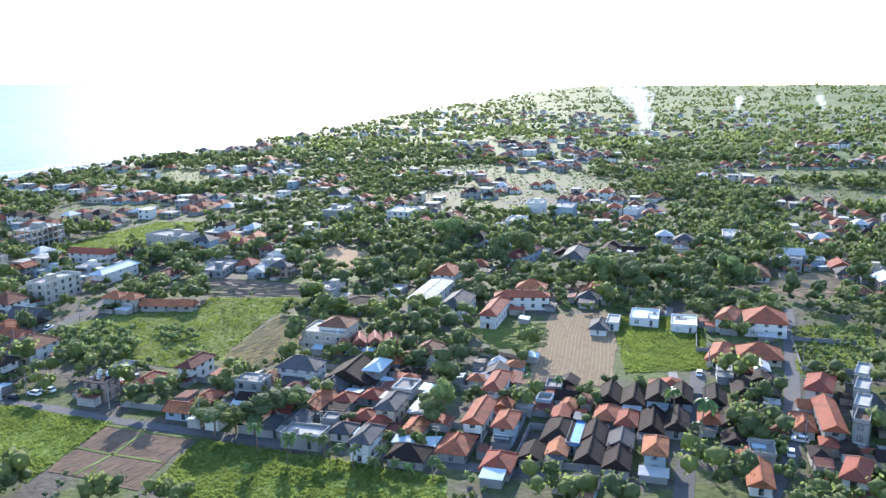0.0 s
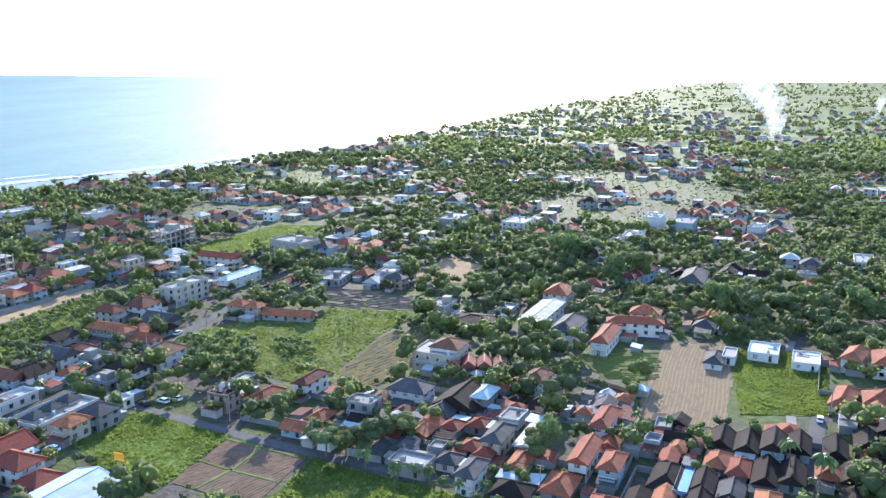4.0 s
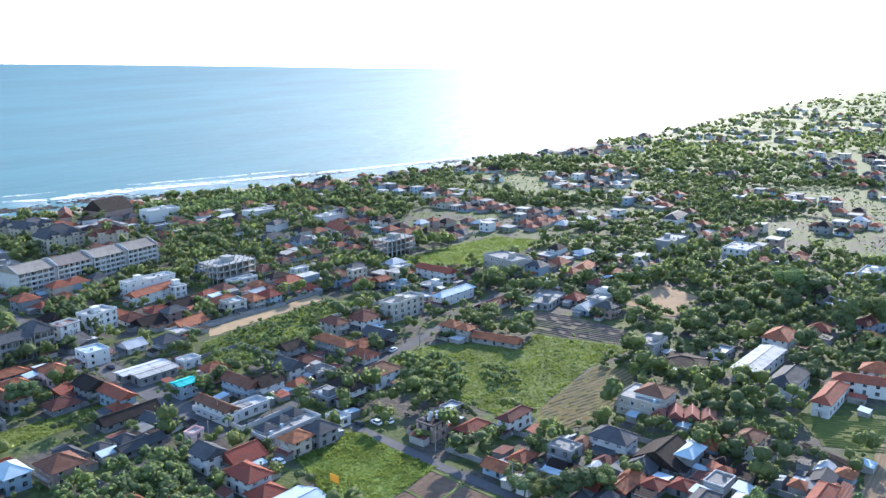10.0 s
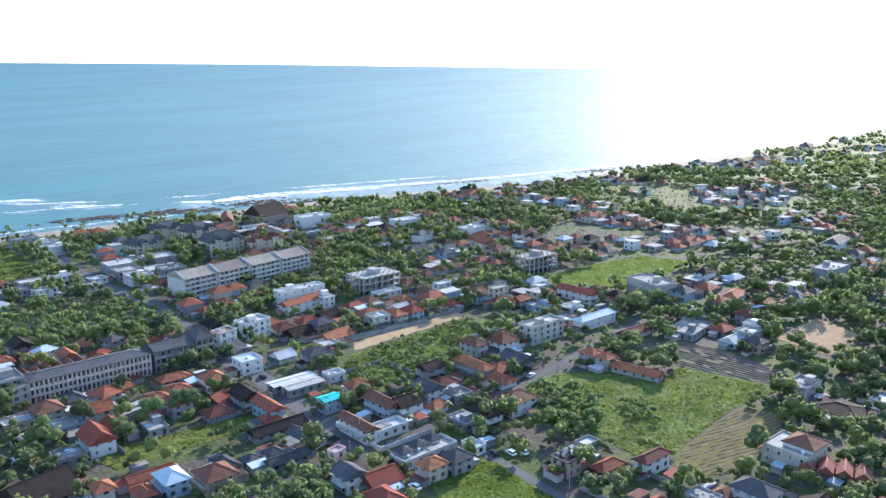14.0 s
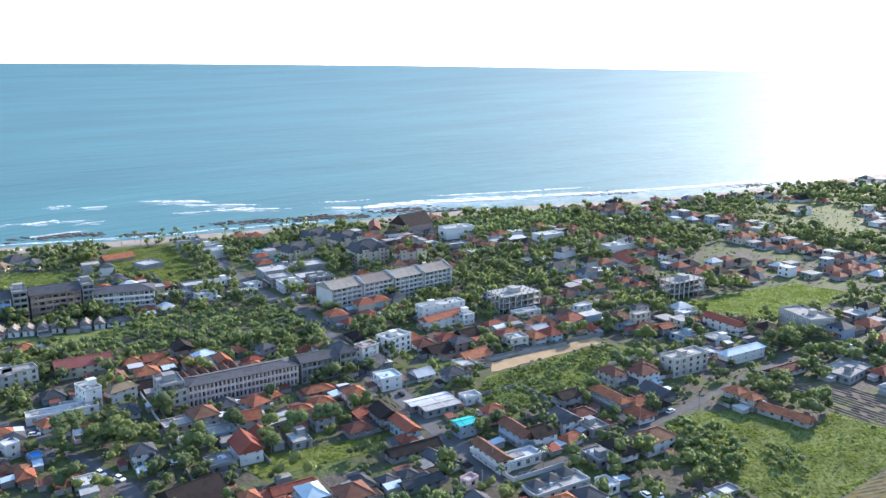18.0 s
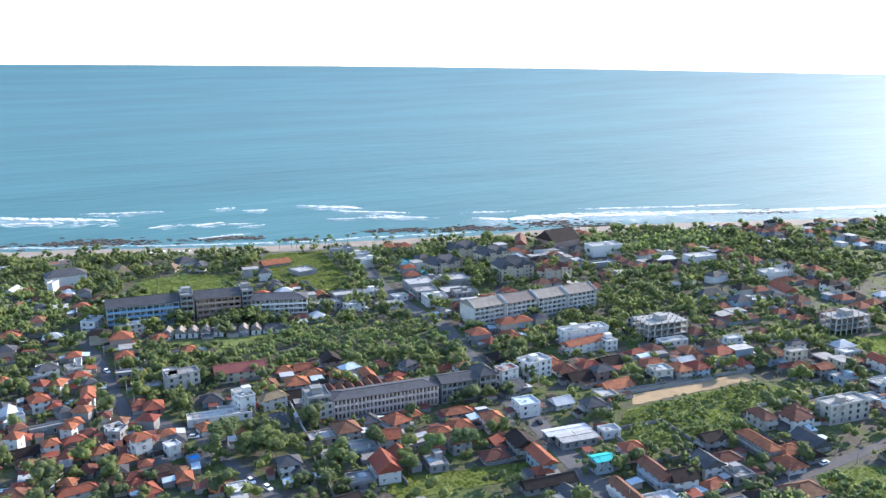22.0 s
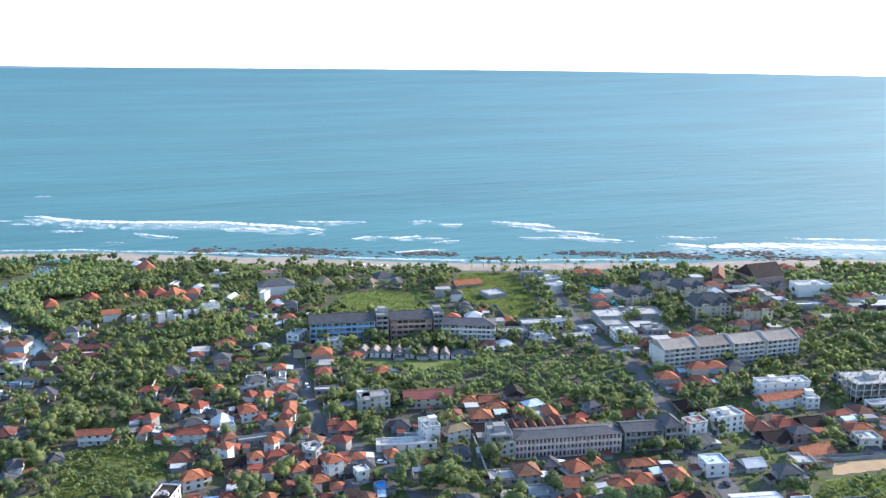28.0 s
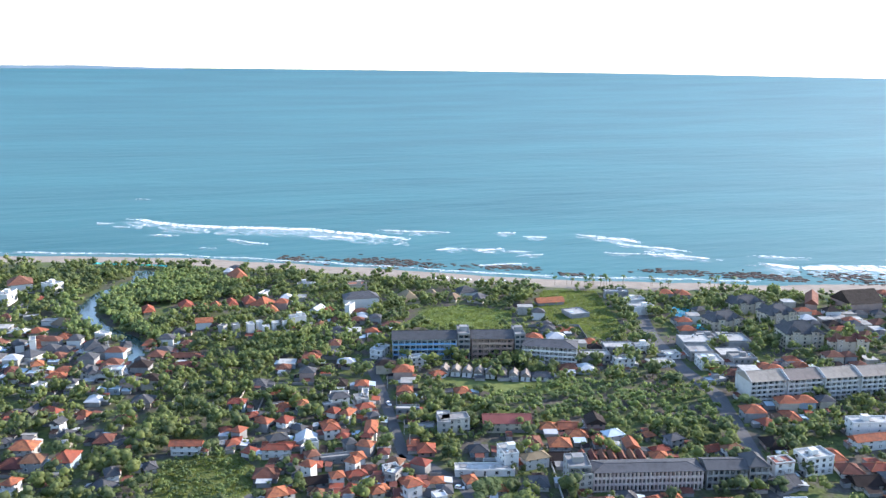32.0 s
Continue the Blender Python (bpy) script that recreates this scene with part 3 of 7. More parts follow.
        for k, nx, ny, L, off in sides:
            cnt = max(1, min(5, int(L / 3.3)))
            for lev in range(n):
                for i in range(cnt):
                    p = (i + 0.5) * L / cnt - L / 2
                    if lev == 0 and i == cnt // 2 and k == sides[0][0]:
                        me, nm, zz = window_mesh(1.0, 2.1, trim), "door", 0.36
                    else:
                        me, nm, zz = window_mesh(1.3, 1.35, trim), "window", lev * storey + 1.05
                    if zz + 1.2 > hs - 0.1:
                        continue
                    part(nm, me, h, pose(nx * off - ny * p, ny * off + nx * p, zz, 0, 0, k * 90))
        if n > 1 and rng.random() < 0.55:
            k, nx, ny, L, off = sides[0]
            g = Geo()
            L2 = L * 0.42
            g.box(-L2, L2, -1.3, 0.05, storey - 0.14, storey)
            bal = part("balcony", g.mesh("balcony", [wall]), h, pose(nx * off, ny * off, 0, 0, 0, k * 90))
            g = Geo()
            for p in range(int(L2 * 2 / 0.6) + 1):
                g.box(-L2 + p * 0.6, -L2 + p * 0.6 + 0.05, -1.28, -1.22, storey, storey + 0.95)
            g.box(-L2, L2, -1.3, -1.2, storey + 0.9, storey + 1.0)
            part("railing", g.mesh("railing", ["frame_white"]), bal)
    return h


def resort(x, y, rot, w, d, n, roof, tile, wall):
    """A hotel wing with a steep hipped roof and gabled bays along both long sides."""
    h = house(x, y, rot, w, d, n, roof, tile, wall, pitch=33, eave=0.9, name="hotel_wing", label="cream hotel wing with steep grey tiled roof and gabled bays")
    hs = 2.85 * n
    L = max(w, d)
    k = max(2, int(L / 9))
    turn = 0 if w >= d else 90
    off = min(w, d) / 2
    g = Geo()
    g.box(-2.2, 2.2, -1.2, 3, -0.2, hs + 0.4)
    g.solid([(-2.2, -1.2, hs + 0.4), (2.2, -1.2, hs + 0.4), (2.2, -1.0, hs + 0.4), (-2.2, -1.0, hs + 0.4)], [(-0.05, -1.2, hs + 2.2), (0.05, -1.2, hs + 2.2), (0.05, -1.0, hs + 2.2), (-0.05, -1.0, hs + 2.2)])
    bm = g.mesh("bay_wall", [wall])
    rm, cm, _ = roof_mesh("gable", 4.4, 6.4, tile, 38, 0.4)
    for side in (0, 180):
        for i in range(k):
            q = (i + 0.5) * L / k - L / 2
            m = pose(0, 0, 0, 0, 0, turn + side) @ pose(q, -off, 0)
            part("bay_wall", bm, h, m)
            part("bay_roof", rm, h, m @ pose(0, 1.7, hs + 0.3))
            for lev in range(n):
                part("window", window_mesh(1.6, 1.6, "frame_white"), h, m @ pose(0, -1.2, lev * 2.85 + 0.8))
    return h


def yard_wall(x, y, rot, w, d, mat="grey", hgt=1.7):
    g = Geo()
    t = 0.09
    g.box(-w / 2, w / 2, -d / 2 - t, -d / 2 + t, -0.2, hgt)
    g.box(-w / 2, w / 2, d / 2 - t, d / 2 + t, -0.2, hgt)
    g.box(-w / 2 - t, -w / 2 + t, -d / 2, d / 2, -0.2, hgt)
    g.box(w / 2 - t, w / 2 + t, -d / 2, d / 2 * 0.4, -0.2, hgt)
    ob = new("garden_wall", g.mesh("garden_wall", [mat]))
    ob.matrix_basis = pose(x, y, 0, 0, 0, rot)
    return tagged(ob, f"low {WALLS.get(mat, '')} rendered wall round a house plot", "garden wall", "garden walls")


# ---- plants ----
def leaves(points, normals, sizes, seed):
    """Small bent leaf sprays at the points."""
    r = random.Random(seed)
    g = Geo()
    for p, nrm, s in zip(points, normals, sizes):
        n = (Vector(nrm) + Vector((r.uniform(-1, 1), r.uniform(-1, 1), r.uniform(-0.4, 1))) * 0.8).normalized()
        a = n.orthogonal().normalized()
        a.rotate(Matrix.Rotation(r.uniform(0, 6.28), 3, n))
        b = n.cross(a)
        p = Vector(p)
        g.poly([p - a * s, p - b * s * 0.6 - n * s * 0.15, p + b * s * 0.6 - n * s * 0.15])
        g.poly([p + a * s * 1.1, p + b * s * 0.6 - n * s * 0.15, p - b * s * 0.6 - n * s * 0.15])
    return g


PHI = (1 + 5 ** 0.5) / 2
ICO_V = [Vector(v).normalized() for v in ((-1, PHI, 0), (1, PHI, 0), (-1, -PHI, 0), (1, -PHI, 0), (0, -1, PHI), (0, 1, PHI), (0, -1, -PHI), (0, 1, -PHI), (PHI, 0, -1), (PHI, 0, 1), (-PHI, 0, -1), (-PHI, 0, 1))]
ICO_F = [(0, 11, 5), (0, 5, 1), (0, 1, 7), (0, 7, 10), (0, 10, 11), (1, 5, 9), (5, 11, 4), (11, 10, 2), (10, 7, 6), (7, 1, 8), (3, 9, 4), (3, 4, 2), (3, 2, 6), (3, 6, 8), (3, 8, 9), (4, 9, 5), (2, 4, 11), (6, 2, 10), (8, 6, 7), (9, 8, 1)]


def lump(g, c, rx, rz, r):
    """An uneven inner mass of foliage, each face split so that its outline stays ragged."""
    for f in ICO_F:
        a, b, d = (ICO_V[i] for i in f)
        m = (a + b + d).normalized() * r.uniform(0.92, 1.2)
        put = lambda v: (c.x + v.x * rx, c.y + v.y * rx, c.z + v.z * rz)
        for p, q in ((a, b), (b, d), (d, a)):
            g.poly([put(p), put(q), put(m)])


def crown_geo(seed, rx, rz, count, size, lobes=9):
    r = random.Random(seed)
    cs = [(Vector((r.gauss(0, 0.42) * rx, r.gauss(0, 0.42) * rx, r.uniform(-0.45, 0.6) * rz)), r.uniform(0.35, 0.62)) for _ in range(lobes)]
    pts, nrm, sz = [], [], []
    for i in range(count):
        c, q = r.choice(cs)
        v = Vector((r.gauss(0, 1), r.gauss(0, 1), r.gauss(0.25, 1))).normalized()
        k = r.uniform(0.72, 1.08)
        pts.append(c + Vector((v.x * rx * q * k, v.y * rx * q * k, v.z * rz * q * k)))
        nrm.append(v)
        sz.append(size * r.uniform(0.6, 1.3))
    g = leaves(pts, nrm, sz, seed + 1)
    for c, q in cs:
        lump(g, c, rx * q * 0.78, rz * q * 0.78, r)
    return g


def trunk_geo(seed, h, r0, spread):
    r = random.Random(seed)
    g = Geo()
    p = Vector((0, 0, -0.3))
    q = Vector((r.uniform(-0.3, 0.3), r.uniform(-0.3, 0.3), h * 0.55))
    g.tube(p, q, r0, r0 * 0.7)
    for i in range(5):
        a = 6.28 * i / 5 + r.uniform(-0.4, 0.4)
        g.tube(q, q + Vector((math.cos(a) * spread, math.sin(a) * spread, h * r.uniform(0.3, 0.5))), r0 * 0.55, r0 * 0.15, n=5)
    return g


def palm_geo(seed, fronds, length):
    r = random.Random(seed)
    g = Geo()
    for i in range(fronds):
        a = 6.28 * i / fronds + r.uniform(-0.2, 0.2)
        lift = r.uniform(-0.1, 0.9)
        out = Vector((math.cos(a), math.sin(a), 0))
        side = Vector((-out.y, out.x, 0))
        prev = None
        for k in range(6):
            t = k / 5
            c = out * length * t * (0.92 - 0.1 * lift) + Vector((0, 0, length * (lift * t - 0.95 * t * t)))
            w = length * 0.16 * (0.35 + 1.3 * t * (1 - t) * 2) * (1 if k < 5 else 0.2)
            now = (c + side * w - Vector((0, 0, w * 0.55)), c, c - side * w - Vector((0, 0, w * 0.55)))
            if prev:
                g.poly([prev[0], now[0], now[1], prev[1]])
                g.poly([prev[1], now[1], now[2], prev[2]])
            prev = now
    return g


TREES = {"broad": [], "palm": [], "small": [], "banana": []}
for s in range(7):
    a, b, c = ((4.2, 3.2, 8.0), (3.4, 3.4, 7.5), (5.2, 3.6, 9.5), (3.0, 2.6, 6.0), (4.6, 3.0, 7.5), (3.8, 4.2, 9.0), (5.8, 4.0, 10.5))[s]
    cm = crown_geo(100 + s, a, b, 1250, 0.25, 12).mesh("crown", [("leaf", "leaf_dark", "leaf", "leaf_light", "leaf_dark", "leaf", "leaf_dark")[s]])
    TREES["broad"].append((trunk_geo(200 + s, c, 0.28, a * 0.5).mesh("trunk", ["trunk"]), cm, c - b * 0.55))
for s in range(3):
    cm = crown_geo(300 + s, 1.9, 1.7, 260, 0.24, 6).mesh("crown", [("leaf_light", "leaf", "leaf_dark")[s]])
    TREES["small"].append((trunk_geo(310 + s, 3.2, 0.12, 0.8).mesh("trunk", ["trunk"]), cm, 2.6))
for s in range(4):
    hh = (9.0, 7.0, 11.0, 5.0)[s]
    g = Geo()
    bend = Vector((0.7, 0.3, hh))
    g.tube((0, 0, -0.3), bend * 0.5 - Vector((0.3, 0.1, 0)), 0.2, 0.16)
    g.tube(bend * 0.5 - Vector((0.3, 0.1, 0)), bend, 0.16, 0.12)
    TREES["palm"].append((g.mesh("trunk", ["trunk"]), palm_geo(400 + s, 15, (3.4, 3.0, 3.6, 2.8)[s]).mesh("crown", ["palm"]), hh))
for s in range(3):
    TREES["banana"].append((trunk_geo(430 + s, 2.4, 0.14, 0.3).mesh("trunk", ["trunk"]), palm_geo(440 + s, 9, 2.5).mesh("crown", ["leaf_light"]), 2.0))
TREE_LABEL = {"broad": "spreading broadleaf tree with dense green crown", "palm": "slender coconut palm with drooping fronds", "small": "small rounded garden tree", "banana": "banana plant with broad light green leaves"}
TREE_NAME = {"broad": "tree", "palm": "palm_tree", "small": "garden_tree", "banana": "banana_plant"}
GREEN = []


def tree(x, y, kind="broad", s=None, v=None):
    tm, cm, hc = TREES[kind][v if v is not None else rng.randrange(len(TREES[kind]))]
    s = s or rng.uniform(0.75, 1.25)
    t = root(TREE_NAME[kind], x, y, rng.uniform(0, 360))
    t.scale = (s, s, s * rng.uniform(0.85, 1.1))
    tagged(t, TREE_LABEL[kind], kind == "palm" and "palm" or kind == "banana" and "plant" or "tree", "trees of the town")
    part("trunk", tm, t)
    part("crown", cm, t, pose((0.7 if kind == "palm" else 0), (0.3 if kind == "palm" else 0), hc))
    GREEN.append((x, y))
    return t


# ---- houses that stand out ----

house(-128.1, 198.2, GRID, 5.7, 7.3, 2, "hip", "terra", "cream")
house(-138.0, 208.1, GRID, 7.8, 21.7, 1, "flat", "slabwhite", "white")
house(-124.7, 206.5, GRID, 7.4, 7.8, 2, "hip", "slate", "grey")
house(-126.7, 220.5, GRID, 6.9, 4.4, 1, "flat", "metal", "white")
house(-130.6, 257.0, GRID, 9.1, 13.0, 2, "hip", "brown", "white")
house(-134.7, 240.5, GRID, 12.1, 6.6, 2, "hip", "dark", "white")
house(-139.4, 235.2, GRID, 9.4, 7.3, 1, "flat", "metal", "grey")
house(-163.0, 249.0, GRID, 9.0, 8.1, 2, "gable", "slate", "white")
house(-153.5, 254.0, GRID, 8.0, 8.0, 1, "flat", "concrete", "grey")
house(-161.5, 279.2, GRID, 18.3, 5.8, 2, "hip", "terra", "grey")
house(-147.2, 276.2, GRID, 9.4, 7.6, 1, "hip", "terra", "white")
house(-152.4, 300.0, GRID, 12.0, 9.5, 1, "gable", "slate", "grey")
house(-147.0, 289.5, GRID, 8.0, 7.0, 1, "gable", "dark", "grey")
house(-165.6, 312.3, GRID, 8.5, 10.5, 2, "hip", "brown", "white")
house(-126.6, 316.8, GRID, 7.5, 6.5, 2, "hip", "terra", "bare")
house(-119.5, 315.0, GRID, 6.0, 6.0, 2, "hip", "terra", "bare")
house(-105.5, 313.8, -5.4, 20.0, 5.2, 1, "gable", "terra", "bare")
house(-124.0, 362.0, GRID, 6.2, 20.0, 1, "gable", "brown", "white")
house(-178.0, 182.0, GRID, 4.9, 4.9, 1, "hip", "slate", "white")
house(-172.6, 183.9, GRID, 4.9, 4.9, 1, "hip", "slate", "white")
house(-180.6, 174.5, -2.8, 4.9, 4.9, 1, "hip", "slate", "white")
house(-185.4, 168.4, GRID, 8.5, 4.9, 1, "hip", "slate", "grey")
house(-199.0, 150.6, GRID, 4.4, 13.2, 1, "gable", "terra", "white")
house(-188.5, 150.3, GRID, 9.1, 6.8, 2, "hip", "bluemetal", "bluewall")
house(-200.1, 135.4, GRID, 5.7, 4.9, 2, "hip", "terra", "cream")
house(-191.0, 142.6, GRID, 9.0, 4.9, 1, "hip", "terra", "white")
house(-171.4, 181.1, GRID, 4.4, 13.4, 1, "gable", "slate", "grey")
house(-157.6, 188.7, -2.0, 3.4, 4.7, 2, "flat", "concrete", "pink")
house(-5.0, 321.0, GRID, 8.6, 31.6, 2, "gable", "slabwhite", "white", pitch=8)

house(-128.1, 174.2, GRID, 10.7, 7.4, 2, "hip", "terra", "white")
house(-145.7, 180.2, GRID, 7.4, 7.0, 2, "gable", "slate", "white")

house(-109.1, 166.4, GRID, 13.9, 15.4, 1, "gable", "bluemetal", "white", pitch=14)
house(-120.0, 170.9, GRID, 6.9, 7.9, 1, "hip", "terra", "cream")

house(-230.8, 155.5, GRID, 11.3, 8.2, 2, "gable", "terra", "white", pitch=38)
house(-230.7, 144.9, GRID, 7.7, 9.0, 1, "flat", "concrete", "grey")
house(-260.8, 180.3, 3.1, 8.7, 8.0, 2, "hip", "terra", "grey")
house(-266.5, 192.1, -6.3, 6.3, 6.0, 1, "hip", "terra", "grey")
house(-257.0, 208.5, GRID, 5.4, 11.3, 1, "hip", "terra", "grey")
house(-244.9, 200.7, GRID, 8.0, 9.8, 1, "hip", "terra", "cream")
house(-238.4, 212.6, GRID, 10.2, 7.8, 2, "hip", "terra", "pink")
house(-226.4, 203.3, 8.5, 4.9, 6.3, 1, "gable", "terra", "grey")
house(-201.9, 204.4, GRID, 13.3, 5.5, 2, "gable", "terra", "bluewall")
house(-197.5, 200.2, GRID, 4.9, 6.2, 1, "hip", "terra", "grey")
house(-189.7, 196.1, GRID, 5.3, 19.4, 1, "gable", "dark", "grey", pitch=36, eave=0.5)
house(-177.1, 196.9, -4.6, 12.9, 5.3, 1, "gable", "slate", "white")
house(-215.0, 230.5, GRID, 5.6, 18.0, 1, "gable", "metal", "grey", pitch=7, storey=3.0)
house(-208.0, 229.0, GRID, 6.2, 15.0, 1, "gable", "slabwhite", "grey", pitch=7, storey=3.4)
house(-205.6, 244.8, GRID, 5.4, 7.5, 1, "flat", "metal", "white")
house(-241.9, 233.7, GRID, 8.7, 9.3, 2, "flat", "bluemetal", "white")
house(-262.6, 243.1, 6.1, 9.3, 11.9, 1, "gable", "slate", "grey")
house(-271.3, 248.7, -4.8, 6.3, 9.3, 3, "flat", "redmetal", "white")
house(-271.9, 266.6, -2.9, 9.2, 13.8, 3, "flat", "slabwhite", "white")
house(-295.5, 265.5, GRID, 12.3, 8.7, 1, "hip", "dark", "brickwall")
house(-282.2, 311.9, -5.5, 6.0, 24.9, 2, "gable", "terra", "white")
house(-277.3, 323.4, GRID, 9.4, 6.6, 2, "flat", "slabwhite", "white")
house(-292.1, 321.0, GRID, 7.9, 26.2, 3, "flat", "slabwhite", "white")
house(-318.7, 294.1, GRID, 10.8, 7.4, 1, "hip", "terra", "white")
house(-316.6, 278.0, 3.0, 7.2, 7.4, 1, "hip", "terra", "white")
house(-187.3, 220.6, GRID, 5.1, 6.9, 2, "gable", "teal", "bluewall", pitch=12)
house(-187.2, 236.6, GRID, 6.3, 7.9, 2, "hip", "terra", "pink")
house(-169.5, 229.0, GRID, 15.0, 5.7, 2, "gable", "brown", "bluewall")
house(-162.2, 232.6, GRID, 8.4, 9.5, 2, "gable", "dark", "white")
house(-154.3, 240.7, -4.8, 4.9, 8.3, 1, "hip", "terra", "white")
house(-158.7, 215.4, GRID, 6.4, 15.2, 1, "flat", "metal", "white")
house(-158.5, 334.8, GRID, 8.4, 21.2, 3, "flat", "concrete", "bare")
house(-169.2, 317.4, -4.0, 7.3, 7.9, 2, "hip", "brown", "grey")
house(-352.3, 154.3, GRID, 9.1, 22.4, 2, "gable", "redmetal", "cream")
house(-356.1, 128.4, -5.3, 7.2, 14.1, 3, "flat", "concrete", "bare")
house(-385.1, 113.6, GRID, 4.7, 11.9, 1, "flat", "slabwhite", "grey")
house(-361.0, 116.4, -2.6, 6.0, 7.9, 1, "flat", "concrete", "grey")
house(-363.7, 89.6, GRID, 13.1, 5.1, 2, "hip", "terra", "white")
house(-384.2, 82.6, -41.1, 7.9, 4.9, 2, "hip", "terra", "white")
house(-399.7, 92.8, 0.2, 8.3, 6.3, 2, "flat", "concrete", "bare")
house(-394.2, 95.4, 0.1, 6.2, 5.0, 1, "hip", "terra", "white")
house(-335.8, 77.0, 0.2, 6.1, 4.9, 2, "hip", "terra", "white")
house(-316.7, 88.0, -42.3, 6.6, 5.1, 2, "flat", "slabwhite", "grey")
house(-304.0, 93.3, 6.6, 6.9, 6.9, 2, "hip", "terra", "cream")
house(-291.9, 100.4, 6.0, 4.9, 4.9, 2, "flat", "metal", "white")
house(-280.7, 104.6, -0.8, 5.1, 4.1, 1, "flat", "bluetarp", "grey")
house(-296.5, 84.1, 2.2, 5.9, 6.5, 1, "hip", "terra", "grey")
house(-303.3, 77.8, -1.3, 4.9, 4.9, 2, "hip", "terra", "cream")
house(-282.7, 64.0, -3.6, 4.5, 12.9, 1, "hip", "terra", "white")
house(-269.8, 96.7, GRID, 7.0, 4.9, 1, "hip", "terra", "grey")
house(-280.6, 93.2, -6.2, 4.9, 4.9, 1, "hip", "brown", "grey")
house(-274.7, 81.2, 6.1, 5.9, 5.9, 1, "hip", "terra", "white")
house(-250.5, 107.9, GRID, 7.3, 6.5, 1, "flat", "metal", "white")
house(-305.4, 118.6, -0.2, 6.7, 4.9, 1, "hip", "terra", "white")
house(-295.2, 124.7, GRID, 4.4, 11.4, 1, "gable", "terra", "white")
house(-312.9, 127.8, GRID, 6.5, 25.7, 1, "flat", "slabwhite", "white")
house(-312.3, 151.4, 2.2, 5.7, 11.3, 2, "hip", "thatch", "white")
house(-316.2, 140.0, -1.8, 10.3, 6.5, 3, "flat", "concrete", "white")
house(-287.6, 161.8, 0.1, 7.6, 6.6, 3, "flat", "concrete", "bare")
house(-253.7, 129.3, GRID, 7.0, 7.4, 2, "hip", "slate", "white")
house(-244.5, 130.4, -6.2, 8.8, 4.9, 1, "gable", "slate", "grey")
house(-268.8, 84.0, 3.5, 7.9, 5.0, 1, "hip", "terra", "grey")
house(-259.7, 103.4, -6.4, 6.3, 4.9, 1, "hip", "brown", "white")
house(-399.5, 148.0, -0.3, 7.4, 7.4, 1, "hip", "terra", "white")
house(-402.3, 117.5, 1.7, 7.5, 7.6, 1, "hip", "brown", "white")
house(-260.4, 354.5, GRID, 6.0, 15.9, 1, "flat", "slabwhite", "white")
house(-260.6, 326.5, -4.7, 4.4, 10.0, 1, "hip", "terra", "white")
house(-244.3, 319.5, GRID, 8.2, 12.5, 1, "hip", "terra", "white")
house(-230.9, 354.0, -5.9, 8.5, 13.0, 2, "hip", "terra", "grey")
house(-239.5, 377.3, GRID, 4.9, 9.1, 2, "flat", "slabwhite", "white")
house(-213.8, 373.1, GRID, 9.5, 12.4, 2, "hip", "brown", "bluewall")
house(-204.5, 377.4, GRID, 4.6, 10.3, 3, "flat", "concrete", "cream")
house(-193.5, 366.1, GRID, 6.8, 6.6, 2, "gable", "terra", "grey")
house(-188.6, 373.3, GRID, 5.3, 7.3, 2, "gable", "terra", "grey")
house(-196.1, 411.4, GRID, 6.2, 10.5, 1, "flat", "metal", "white")
house(-188.0, 399.5, GRID, 4.5, 12.3, 1, "hip", "terra", "white")
house(-171.0, 403.5, GRID, 22.8, 6.1, 2, "gable", "terra", "white")
house(-307.3, 522.1, GRID, 11.0, 18.8, 2, "flat", "slabwhite", "white", detail=0)
house(-283.8, 498.3, -28.9, 21.9, 10.6, 1, "gable", "terra", "white", detail=0)
house(-299.8, 441.6, GRID, 10.0, 18.1, 2, "hip", "slate", "bluewall", detail=0)
house(-328.9, 455.5, GRID, 9.0, 16.6, 1, "flat", "slabwhite", "white", detail=0)
house(-385.7, 503.5, GRID, 10.8, 17.6, 1, "gable", "metal", "grey", detail=0, pitch=10)
house(-325.7, 486.3, -0.4, 7.3, 17.0, 2, "hip", "slate", "white", detail=0)
house(-367.3, 523.9, GRID, 12.3, 21.2, 2, "flat", "slabwhite", "white", detail=0)
house(-281.8, 457.4, GRID, 9.0, 21.8, 1, "flat", "slabwhite", "grey", detail=0)
house(-215.1, 395.5, GRID, 4.4, 9.8, 2, "hip", "slate", "white")
house(-145.6, 366.0, GRID, 5.2, 25.5, 2, "hip", "bluemetal", "white")
house(-153.2, 285.9, GRID, 6.8, 9.1, 1, "hip", "terra", "grey")

house(-37.4, 267.6, GRID, 14.7, 13.0, 2, "flat", "slabwhite", "cream", storey=2.9)
house(-4.4, 248.8, GRID, 6.2, 10.0, 2, "hip", "brown", "white")
house(-41.5, 234.8, GRID, 11.5, 8.1, 2, "hip", "slate", "white")
house(-52.9, 221.8, GRID, 7.8, 6.3, 2, "flat", "concrete", "grey")
house(-26.2, 232.5, GRID, 13.2, 13.4, 1, "gable", "dark", "grey")
house(-30.9, 225.3, GRID, 7.1, 9.8, 1, "hip", "slate", "grey")
house(-33.7, 212.4, GRID, 5.1, 11.3, 1, "gable", "terra", "grey")
house(-26.4, 214.5, GRID, 4.9, 5.9, 1, "hip", "terra", "grey")
house(-33.6, 190.5, GRID, 9.8, 6.5, 1, "flat", "slabwhite", "grey", storey=3.0)
house(-18.2, 184.6, GRID, 4.4, 9.7, 2, "hip", "slate", "white")
house(-24.8, 194.2, GRID, 4.9, 5.4, 1, "hip", "slate", "white")
